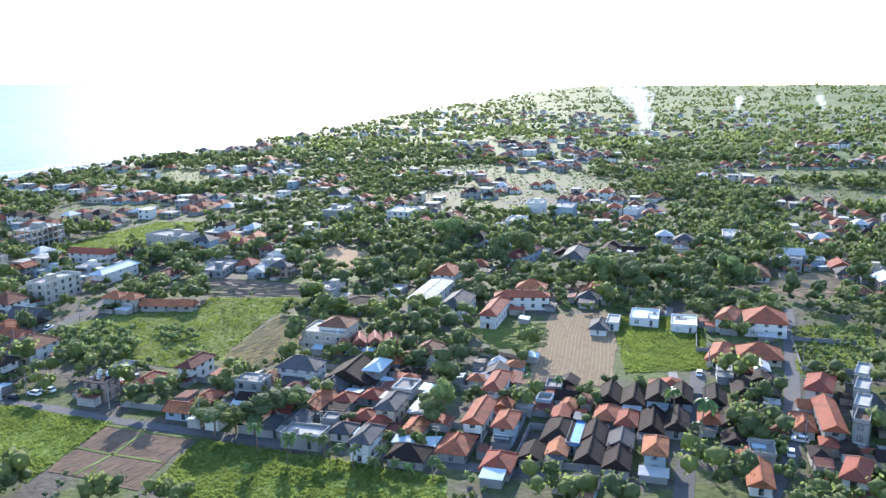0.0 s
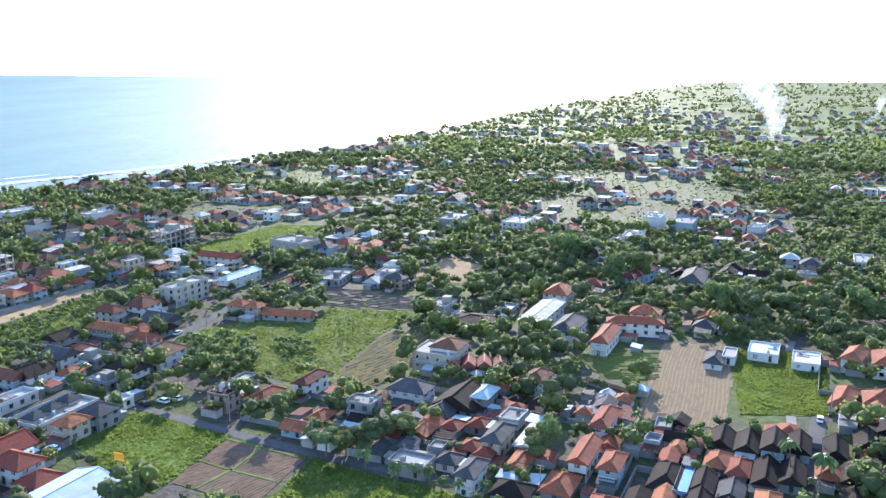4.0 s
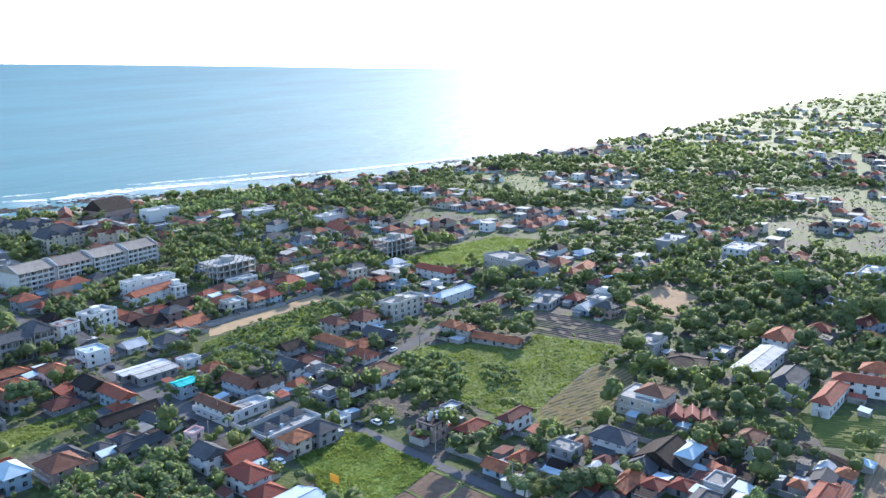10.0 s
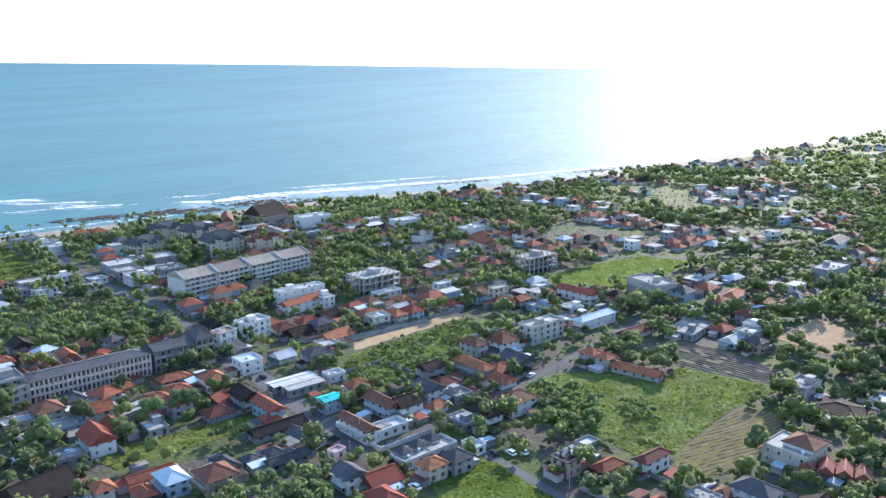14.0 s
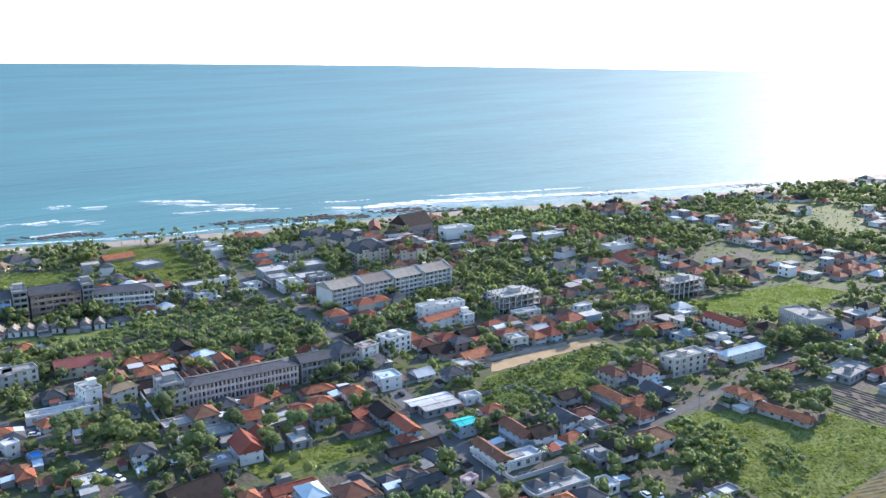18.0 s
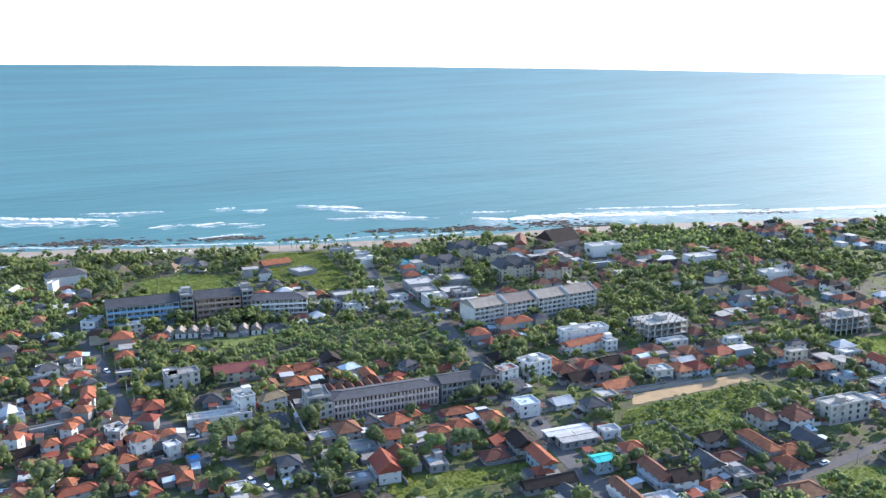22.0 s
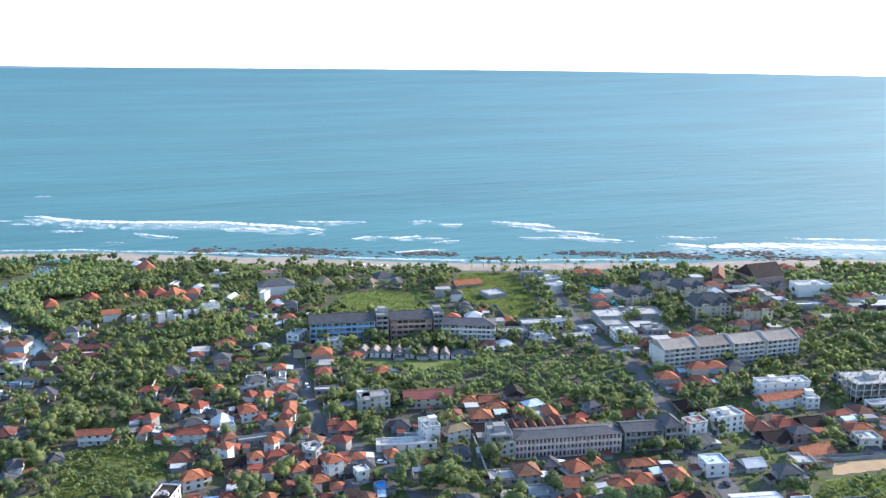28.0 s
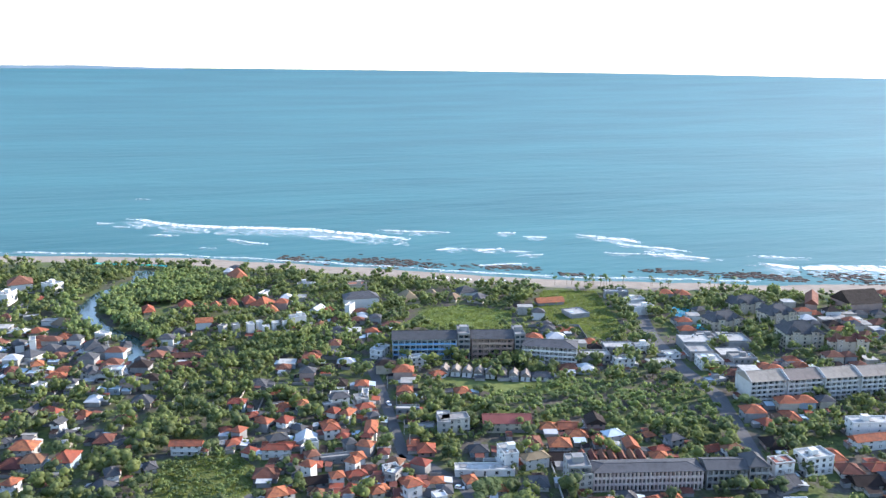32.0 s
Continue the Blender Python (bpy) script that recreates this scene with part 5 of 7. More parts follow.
house(-357.9, -48.6, 9.8, 4.9, 4.9, 1, "hip", "slate", "white")
house(-354.7, 43.9, GRID, 4.4, 12.5, 2, "hip", "terra", "white")
house(-371.3, 45.5, 2.6, 4.9, 9.0, 1, "hip", "thatch", "grey", pitch=35)
house(-357.1, 58.5, -37.0, 7.6, 4.6, 1, "flat", "slabwhite", "white")
house(-378.7, 72.1, 9.4, 5.8, 7.0, 1, "hip", "terra", "grey")
house(-387.9, 76.1, -42.9, 5.8, 4.9, 2, "hip", "terra", "white")
house(-388.5, 91.9, 8.6, 4.9, 6.4, 2, "hip", "terra", "white")
house(-357.4, 86.8, -31.0, 9.3, 4.4, 2, "hip", "terra", "cream")
house(-332.8, 74.1, -42.3, 5.3, 4.9, 2, "hip", "terra", "white")
house(-310.4, 67.6, -37.4, 4.9, 4.9, 1, "hip", "terra", "white")
house(-396.4, 77.2, 2.9, 3.2, 9.4, 2, "flat", "slabwhite", "grey")
house(-399.2, 81.1, 5.3, 5.8, 9.4, 3, "hip", "slate", "white")
house(-320.5, 87.9, 7.5, 5.1, 6.2, 2, "flat", "slabwhite", "white")
house(-300.1, 91.6, 9.1, 5.0, 6.5, 3, "hip", "terra", "white")
house(-375.6, 112.7, -42.2, 7.4, 4.9, 1, "hip", "brown", "grey")
house(-357.5, 123.7, GRID, 13.9, 6.2, 3, "flat", "concrete", "grey")
house(-471.7, 120.7, -38.9, 12.1, 7.9, 2, "flat", "slabwhite", "white")
house(-450.4, 138.5, -0.0, 5.8, 10.1, 2, "flat", "slabwhite", "white")
house(-427.8, 143.5, 10.1, 4.9, 7.7, 1, "hip", "terra", "white")
house(-627.9, 69.2, -34.4, 10.4, 4.1, 1, "flat", "slabwhite", "white", detail=0)
house(-646.3, 104.3, GRID, 6.1, 13.6, 1, "flat", "slabwhite", "white", detail=0)
house(-566.4, 99.0, -35.8, 11.4, 6.2, 2, "gable", "metal", "white", detail=0)
house(-542.9, 81.7, 7.4, 6.2, 10.4, 3, "flat", "slabwhite", "white", detail=0)
house(-540.1, 96.7, -36.2, 11.7, 5.2, 1, "hip", "brown", "brickwall", detail=0)
house(-560.7, 121.1, -36.6, 9.0, 3.7, 3, "flat", "slabwhite", "white", detail=0)
house(-404.4, 95.9, GRID, 9.5, 3.2, 2, "flat", "slabwhite", "white")

# ---- large buildings ----
def block(name, x, y, rot, w, d, n, wall, label, tile="slate", bays=None, pier=0.35, proud=0.9, roof="gable", gap=None, sides=(0,), pitch=24, storey=3.2, door=None, glass="glass", rail="frame_white", step=4.0):
    """A long block of n storeys: slabs, piers between open bays with recessed glazing, rails and a roof; its front is local -y."""
    h = root(name, x, y, rot)
    tagged(h, label, "building", "large buildings")
    TAKEN.append((x, y, 1))
    k = max(1, int(w / 12))
    c, s = math.cos(radians(rot)), math.sin(radians(rot))
    for i in range(k):
        q = (i + 0.5) * w / k - w / 2
        TAKEN.append((x + q * c, y + q * s, 0.62 * max(d, w / k)))
    hs = n * storey
    hw, hd = w / 2, d / 2
    g = Geo()
    g.box(-hw, hw, -hd + proud, hd, -0.3, hs)
    part("wall", g.mesh("wall", [wall]), h)
    bays = bays or max(2, int(w / step))
    for lev in range(n + 1):
        g = Geo()
        g.box(-hw - 0.1, hw + 0.1, -hd - 0.05, hd + 0.1, lev * storey - 0.15, lev * storey + 0.12)
        part("floor_slab", g.mesh("floor_slab", [wall]), h)
    g = Geo()
    g.box(-pier / 2, pier / 2, 0, proud + 0.02, 0, hs)
    pm = g.mesh("pier", [wall])
    for i in range(bays + 1):
        part("pier", pm, h, pose(-hw + pier / 2 + i * (w - pier) / bays, -hd, 0))
    bw = (w - pier) / bays
    wm = window_mesh(round(min(bw - pier - 0.5, 2.6), 1), 2.0, "frame_dark")
    g = Geo()
    g.box(-bw / 2 + pier / 2, bw / 2 - pier / 2, -0.04, 0.04, 0.12, 0.95)
    rm = g.mesh("railing", [rail])
    for lev in range(n):
        for i in range(bays):
            q = -hw + pier / 2 + (i + 0.5) * bw
            part("window", wm, h, pose(q, -hd + proud, lev * storey + 0.35))
            if lev:
                part("railing", rm, h, pose(q, -hd + 0.06, lev * storey))
    for side in (1, -1):
        for lev in range(n):
            for q in (-d * 0.22, d * 0.22):
                part("window", window_mesh(1.2, 1.4, "frame_dark"), h, pose(side * hw, q, lev * storey + 1.0, 0, 0, 90 if side > 0 else -90))
    if roof == "flat":
        g = Geo()
        for q in ((-hw, hw, -hd, -hd + 0.2), (-hw, hw, hd - 0.2, hd), (-hw, -hw + 0.2, -hd + 0.2, hd - 0.2), (hw - 0.2, hw, -hd + 0.2, hd - 0.2)):
            g.box(*q, hs + 0.12, hs + 0.9)
        part("parapet", g.mesh("parapet", [wall]), h)
        for q in ((-0.32, 0.05, 0.36) if w > 16 else (0.0,)):
            g = Geo()
            g.box(q * w - 2.2, q * w + 2.2, -1.8, 2.2, hs + 0.12, hs + 2.7)
            g.box(q * w - 2.4, q * w + 2.4, -2.0, 2.4, hs + 2.7, hs + 2.85)
            part("roof_house", g.mesh("roof_house", [wall]), h)
    else:
        rm2, cm, _ = roof_mesh(roof, w, d, tile, pitch, 0.5)
        part("roof", rm2, h, pose(0, 0, hs + 0.2))
        part("ridge", cm, h, pose(0, 0, hs + 0.2))
        if roof == "gable":
            g = Geo()
            a = hd
            sl = math.tan(radians(pitch))
            for sx in (-hw, hw - 0.25):
                g.solid([(sx, -a, hs), (sx + 0.25, -a, hs), (sx + 0.25, a, hs), (sx, a, hs)], [(sx, -0.05, hs + a * sl), (sx + 0.25, -0.05, hs + a * sl), (sx + 0.25, 0.05, hs + a * sl), (sx, 0.05, hs + a * sl)])
            part("gable_wall", g.mesh("gable_wall", [wall]), h)
    return h


def facing(ax, ay, bx, by, d):
    """Centre, turn and width of a block whose front runs from a to b (front on the right-hand side of a to b)."""
    w = math.hypot(bx - ax, by - ay)
    rot = math.degrees(math.atan2(by - ay, bx - ax))
    nx, ny = -(by - ay) / w, (bx - ax) / w
    return (ax + bx) / 2 + nx * d / 2, (ay + by) / 2 + ny * d / 2, rot, w


for i in range(4):
    k0, k1 = i / 4, (i + 0.96) / 4
    cx, cy, rt, wd = facing(-341 + 11 * k0 + 0.8 * i, 287 + 83 * k0, -341 + 11 * k1 + 0.8 * i, 287 + 83 * k1, 15)
    b = block("apartment_building", cx, cy, rt, wd, 15, 5, "palewall", "pale grey five-storey hotel section with brown tiled roof and balconies", "drab", roof="gable", pitch=22, step=3.3, pier=0.6, proud=1.3, rail="palewall", storey=2.55)
    for sx in (-wd / 2 - 0.3, wd / 2 - 0.1):
        g = Geo()
        g.solid([(sx, -7.9, -0.3), (sx + 0.4, -7.9, -0.3), (sx + 0.4, 7.7, -0.3), (sx, 7.7, -0.3)], [(sx, -7.9, 13.4), (sx + 0.4, -7.9, 13.4), (sx + 0.4, 7.7, 13.4), (sx, 7.7, 13.4)])
        g.solid([(sx, -7.9, 13.4), (sx + 0.4, -7.9, 13.4), (sx + 0.4, 7.7, 13.4), (sx, 7.7, 13.4)], [(sx, -0.4, 16.6), (sx + 0.4, -0.4, 16.6), (sx + 0.4, 0.4, 16.6), (sx, 0.4, 16.6)])
        part("fin_wall", g.mesh("fin_wall", ["palewall"]), b)
cx, cy, rt, wd = facing(-462, 126, -452, 163, 16)
block("hotel_building", cx, cy, rt, wd, 16, 4, "bluewall", "unfinished hotel wing wrapped in blue sheeting under grey tiles", "slate", roof="gable", pitch=20, rail="bluesheet", step=3.2)
cx, cy, rt, wd = facing(-452.5, 164, -450.5, 171, 17)
block("hotel_building", cx, cy, rt, wd, 17, 5, "grey", "grey stair tower between two hotel wings", roof="flat", rail="grey", storey=3.1)
cx, cy, rt, wd = facing(-450, 172, -443, 196, 16)
block("hotel_building", cx, cy, rt, wd, 16, 4, "brickwall", "unfinished brick hotel wing with open bays under grey tiles", "slate", roof="gable", pitch=20, rail="brickwall", step=3.2)
cx, cy, rt, wd = facing(-443, 197, -441.5, 203, 17)
block("hotel_building", cx, cy, rt, wd, 17, 5, "grey", "grey end tower of an unfinished hotel", roof="flat", rail="grey", storey=3.0)
cx, cy, rt, wd = facing(-286.5, 155, -284, 164, 12)
block("terrace_building", cx, cy, rt, wd, 12, 4, "grey", "pale grey end tower of an unfinished row with flat roof", roof="flat", rail="grey", storey=2.75, step=4.4)
cx, cy, rt, wd = facing(-283.5, 165, -271.5, 210, 11)
block("terrace_building", cx, cy, rt, wd, 11, 3, "pinkwall", "long unfinished pinkish brick block with narrow openings", "slate", roof="hip", pitch=13, step=1.7, pier=0.55, rail="pinkwall", storey=2.9)
cx, cy, rt, wd = facing(-271, 211.5, -266.5, 228, 11)
block("terrace_building", cx, cy, rt, wd, 11, 3, "grey", "bare concrete end block of an unfinished row", "slate", roof="gable", pitch=18, step=2.4, storey=3.0, rail="grey")
cx, cy, rt, wd = facing(-266.5, 229, -264.5, 237, 12)
block("terrace_building", cx, cy, rt, wd, 12, 3, "grey", "taller grey gabled end of an unfinished row", "slate", roof="hip", pitch=34, step=2.4, storey=3.3, rail="grey")

# the row of narrow brown gabled houses
for i in range(7):
    p = Vector((-306, 172)) + gu * (i * 4.3)
    house(p.x, p.y, GRID, 8.5, 2.9, 2, "gable", "brown", "brickwall", pitch=40, eave=0.25, storey=2.4)

# the row of little white villas with pointed gables before the hotel
for i in range(8):
    p = Vector((-432.5, 149.0)) + Vector((22.0, 41.0)) * (i / 7)
    house(p.x, p.y, -27, 7.5, 5.0, 1, "gable", "drab", "white", pitch=40, eave=0.3, storey=2.9)
house(-407.5, 199.0, -24, 6.0, 12.0, 1, "hip", "slate", "white", pitch=30)
cx, cy, rt, wd = facing(-434, 198, -419, 226, 15)
block("hotel_building", cx, cy, rt, wd, 15, 4, "white", "white hotel with four bands of balconies under grey tiles", "slate", roof="hip", pitch=16, rail="white", storey=2.8, step=2.6, pier=0.25)

# small pavilion roofs on the long white building, and the roof of the cream hotel
for q in ((-141.5, 202), (-140.5, 208.6), (-139.3, 215.1)):
    house(*q, GRID, 4.0, 4.0, 1, "hip", "slate", "white", detail=0, pitch=32, storey=1.2, z=3.0, name="roof_pavilion", label="small grey pyramid roof over a white flat roof")
house(-34.6, 268.8, GRID, 9.5, 9.5, 1, "hip", "brown", "white", detail=1, pitch=24, storey=1.6, z=6.0, name="roof_pavilion", label="top floor with brown hipped roof on a white hotel")

# shop row with steep dark red gables
for i in range(4):
    p = Vector((-32.5, 262)) + Vector((5.1, 0.6)) * i
    house(p.x, p.y, 6, 4.2, 8, 1, "gable", "redmetal", "redmetal", pitch=38, eave=0.25, storey=3.4)

def frame_building(x, y, rot, w, d, n, label):
    """An unfinished concrete skeleton: slabs on columns, open all round."""
    h = tagged(root("unfinished_building", x, y, rot), label, "building", "large buildings")
    TAKEN.append((x, y, 0.5 * math.hypot(w, d)))
    for lev in range(1, n + 1):
        g = Geo()
        g.box(-w / 2, w / 2, -d / 2, d / 2, lev * 3.3 - 0.35, lev * 3.3)
        part("floor_slab", g.mesh("floor_slab", ["concrete"]), h)
    g = Geo()
    g.box(-0.22, 0.22, -0.22, 0.22, -0.3, n * 3.3 + 0.9)
    cm = g.mesh("column", ["bare"])
    nx, ny = max(2, int(w / 3.6)), max(2, int(d / 4))
    for i in range(nx + 1):
        for j in range(ny + 1):
            part("column", cm, h, pose(-w / 2 + 0.3 + i * (w - 0.6) / nx, -d / 2 + 0.3 + j * (d - 0.6) / ny, 0))
    g = Geo()
    g.box(-w / 2 + 2, w / 2 - 2, d / 2 - 3, d / 2 - 2.8, 0, n * 3.3 - 0.4)
    part("inner_wall", g.mesh("inner_wall", ["brickwall"]), h)
    g = Geo()
    g.box(-3, 3, -2.5, 2.5, n * 3.3, n * 3.3 + 2.6)
    part("stair_tower", g.mesh("stair_tower", ["concrete"]), h)
    return h


frame_building(-274, 361, GRID, 16, 25, 3, "unfinished grey concrete building frame open on all sides")
frame_building(-218, 449, GRID, 12, 24, 3, "half-built grey concrete frame with bare columns")

# ---- thickets and single trees ----
THICKET = []
GARDEN = [(-176, 150), (-160, 184), (-146, 172), (-134, 166), (-128, 150), (-150, 138)]
PLOTS.append(GARDEN)
RESORT = [(-625, -22), (-618, 4), (-628, 30), (-622, 62), (-600, 78), (-560, 76), (-525, 80), (-520, 30), (-540, 8), (-580, -16)]
CLEAR = [RIVER, RESORT]


def thicket(pts, count, lo=0.3, hi=0.7):
    xs, ys = [p[0] for p in pts], [p[1] for p in pts]
    made = 0
    for _ in range(count * 6):
        x, y = rng.uniform(min(xs), max(xs)), rng.uniform(min(ys), max(ys))
        if inside(x, y, pts) and made < count and not any(inside(x + u, y + v, q) for q in CLEAR for u, v in ((-3, -3), (3, -3), (3, 3), (-3, 3))):
            THICKET.append((x, y, rng.uniform(lo, hi)))
            made += 1


thicket([(-216, 270), (-204, 335), (-190, 346), (-181, 290), (-186, 250), (-198, 244)], 260, 0.25, 0.6)
thicket([(-136, 277), (-124, 286), (-106, 278), (-98, 262), (-107, 248), (-123, 259)], 120, 0.4, 0.85)
thicket([(-366, -3), (-366, 27), (-345, 34), (-324, 28), (-313, 10), (-326, -10), (-348, -9)], 210, 0.2, 0.6)
thicket([(-530, 151), (-560, 182), (-561, 207), (-536, 234), (-502, 219), (-499, 180)], 90, 0.2, 0.5)
thicket([(-582, 280), (-568, 318), (-475, 290), (-460, 267), (-504, 250), (-540, 252)], 90, 0.2, 0.5)
thicket([(104, 236), (122, 284), (150, 284), (128, 236)], 110, 0.2, 0.5)
thicket([(62, 168), (70, 203), (84, 203), (76, 168)], 90, 0.35, 0.6)
thicket([(-100, 300), (-92, 328), (-58, 328), (-72, 262), (-92, 262)], 60, 0.12, 0.3)
thicket(GARDEN, 150, 0.5, 1.0)
thicket([(-196, 214), (-186, 240), (-180, 236), (-188, 212)], 20, 0.5, 0.8)
GROVE = [(-400, 208), (-368, 270), (-336, 268), (-318, 250), (-338, 210), (-358, 166), (-376, 146), (-391, 157)]
thicket([(-100, 284), (-90, 288), (-82, 272), (-92, 266)], 34, 0.3, 0.6)
thicket(GROVE, 420, 0.5, 0.95)
PLOTS.append(GROVE)
thicket([(-372, 122), (-350, 108), (-342, 140), (-362, 160)], 70, 0.4, 0.7)
thicket([(-720, -20), (-700, 40), (-600, 20), (-540, -5), (-560, -60), (-640, -80)], 620, 0.8, 1.5)
PLOTS.append([(-720, -20), (-700, 40), (-600, 20), (-560, -60), (-640, -80)])
thicket([(-600, 60), (-590, 120), (-480, 110), (-480, 40)], 300, 0.6, 1.2)
thicket([(-690, -8), (-640, -36), (-560, -22), (-520, -4), (-560, 50), (-680, 60)], 420, 0.7, 1.3)
thicket([(-470, 500), (-420, 610), (-380, 600), (-420, 480)], 200, 0.9, 1.4)
PLOTS.append([(-470, 500), (-420, 610), (-380, 600), (-420, 480)])
for x, y, s in ((-57, 196, 1.0), (-52, 197, 1.1), (-48, 199, 1.0), (-43, 202, 0.9), (-39, 207, 0.8), (-4, 201, 1.05), (0, 205, 0.9), (-283, 118, 1.1), (-276, 126, 1.0), (-250, 164, 0.8), (-280, 152, 0.9), (-260, 239, 0.8), (-228, 190, 0.8), (-232, 178, 0.9), (-227, 163, 0.8)):
    tree(x, y, "broad", s)
for x, y, s in ((5, 426, 1.7), (14, 428, 1.6), (27, 378, 1.7), (37, 388, 1.5), (89, 336, 1.3), (74, 327, 1.3), (64, 336, 1.3), (53, 337, 1.2), (106, 363, 1.4), (158, 396, 1.5), (105, 335, 1.2), (119, 345, 1.3), (-332, 279, 1.1), (-372, 261, 1.0), (-389, 259, 1.1)):
    tree(x, y, "broad", s)
for x, y, s in ((-44, 185, 0.8), (-36, 184, 0.7), (-28, 183, 0.9), (-25, 181, 0.8), (-21, 184, 0.7), (-15, 179, 0.8), (-36, 180, 0.7), (-31.8, 182, 0.6), (-26.2, 179, 0.65), (-20.7, 176.3, 0.6), (-15.4, 173.6, 0.7), (-11.6, 173.6, 0.6), (-7.7, 171, 0.65), (-2.8, 171, 0.6), (30.7, 219.6, 0.6), (34, 224, 0.7), (23.4, 223.8, 0.55), (61, 191, 0.6), (66, 196, 0.7), (57, 197, 0.9), (62, 191, 1.0), (-156, 203, 0.7), (-150, 218, 0.7), (-146, 236, 0.7)):
    tree(x, y, "palm", s)


def furrows(pts, spacing, turn, mat, high=0.28, wave=0.0):
    """Low ridges of soil or straw across a plot."""
    g = Geo()
    c, sn = math.cos(radians(turn)), math.sin(radians(turn))
    uu = [p[0] * c + p[1] * sn for p in pts]
    vv = [-p[0] * sn + p[1] * c for p in pts]
    v = min(vv)
    while v < max(vv):
        u = min(uu)
        prev = None
        while u < max(uu):
            q = v + wave * math.sin(u / 14)
            x, y = u * c - q * sn, u * sn + q * c
            if inside(x, y, pts) and rng.random() < 0.93:
                w = spacing * rng.uniform(0.22, 0.34)
                now = [(x + sn * w, y - c * w, 0.1), (x, y, 0.12 + high * rng.uniform(0.6, 1.2)), (x - sn * w, y + c * w, 0.1)]
                if prev:
                    g.poly([prev[0], now[0], now[1], prev[1]])
                    g.poly([prev[1], now[1], now[2], prev[2]])
                prev = now
            else:
                prev = None
            u += 1.6
        v += spacing
    return tagged(new("furrows", g.mesh("furrows", [mat])), "low parallel ridges of earth and straw across a field", "furrows", kind="stuff")


furrows([(40, 302), (62, 303), (56, 262), (47, 226), (24, 231), (32, 270)], 1.2, 76, "stubble", 0.08, 0.8)
furrows([(-63, 302), (-47, 305), (-46, 281), (-52, 249), (-66, 238), (-70, 256)], 1.9, 66, "stubble", 0.3, 1.8)
furrows([(-119, 348), (-106, 366), (-88, 364), (-55, 350), (-52, 333), (-94, 333)], 2.4, -8, "plough", 0.35, 0.8)
furrows([(-90, 177), (-66, 168), (-62, 194), (-86, 203)], 1.1, 62, "soil", 0.12, 0.8)
for line in ([(-92, 191), (-80, 186), (-65, 181)], [(-75, 199), (-78, 186), (-83, 175)], [(-87, 203), (-74, 198), (-62, 194)]):
    g = strip(line, 0.8, 0.24)
    tagged(new("grass_ridge", g.mesh("grass_ridge", ["meadow"])), "low grassy ridge between two dug plots", "ridge", kind="structure")
furrows([(8, 285), (38, 292), (34, 262), (16, 262)], 1.8, 10, "grass", 0.3)
furrows([(128, 342), (165, 366), (172, 345), (145, 315)], 3.0, 20, "stubble", 0.3)


def tufts(plots, per, high, label):
    """Grass standing in clumps on open plots."""
    r = random.Random(21)
    g = Geo()
    for pts in plots:
        xs, ys = [p[0] for p in pts], [p[1] for p in pts]
        area = abs(sum(a[0] * b[1] - b[0] * a[1] for a, b in zip(pts, pts[1:] + pts[:1]))) / 2
        n = 0
        for _ in range(int(area * per * 3)):
            x, y = r.uniform(min(xs), max(xs)), r.uniform(min(ys), max(ys))
            if n > area * per or not inside(x, y, pts):
                continue
            n += 1
            h = high * r.uniform(0.5, 1.3) * (1 + noise.noise(Vector((x / 9, y / 9, 7))))
            for k in range(4):
                a = r.uniform(0, 6.28)
                w = r.uniform(0.25, 0.5)
                dx, dy = math.cos(a) * w, math.sin(a) * w
                ox, oy = r.uniform(-0.4, 0.4), r.uniform(-0.4, 0.4)
                g.poly([(x + ox - dx, y + oy - dy, 0.1), (x + ox + dx, y + oy + dy, 0.1), (x + ox + r.uniform(-0.3, 0.3), y + oy + r.uniform(-0.3, 0.3), 0.1 + h)])
    return tagged(new("grass", g.mesh("grass", ["blade"])), label, "grass", kind="stuff")


tufts([[(-125, 194), (-109, 180), (-92, 172), (-86, 205), (-104, 211), (-116, 217), (-122, 215)], [(-64, 168), (-20, 150), (0, 150), (0, 172), (-60, 194)], [(62, 300), (92, 296), (80, 240), (54, 238)]], 3.0, 0.42, "tall bright green grass on open plots")
tufts([[(-133, 296), (-122, 308), (-94, 312), (-95, 331), (-52, 331), (-64, 303), (-71, 257), (-80, 245), (-96, 252), (-124, 262), (-135, 277)], [(-218, 270), (-206, 335), (-188, 348), (-180, 290), (-186, 240), (-200, 238)], [(104, 236), (122, 284), (150, 284), (128, 236)], [(-366, -3), (-366, 27), (-345, 34), (-324, 28), (-313, 10), (-326, -10), (-348, -9)], [(-214, 424), (-179, 520), (-146, 522), (-150, 440)], [(-582, 280), (-568, 318), (-475, 290), (-460, 267), (-504, 250), (-540, 252)], [(-231, 150), (-205, 212), (-196, 208), (-214, 150)], [(-530, 151), (-560, 182), (-561, 207), (-536, 234), (-502, 219), (-499, 180)]], 1.1, 0.34, "uneven meadow grass")
HOUSE_FILL, TREE_FILL = 128, 135
# ---- the rest of the town ----
def free(px, py, r):
    for ax, ay, ar in TAKEN:
        if (px - ax) ** 2 + (py - ay) ** 2 < (ar * 0.82 + r) ** 2:
            return False
    rim = [(px, py)] + [(px + r * 1.1 * u, py + r * 1.1 * v) for u, v in ((1, 0), (-1, 0), (0, 1), (0, -1))]
    return not near_road(px, py, r * 0.7 + 0.5) and not any(inside(u, v, p) for p in PLOTS for u, v in rim)


def az(px, py):
    return math.degrees(math.atan2(-px, py))


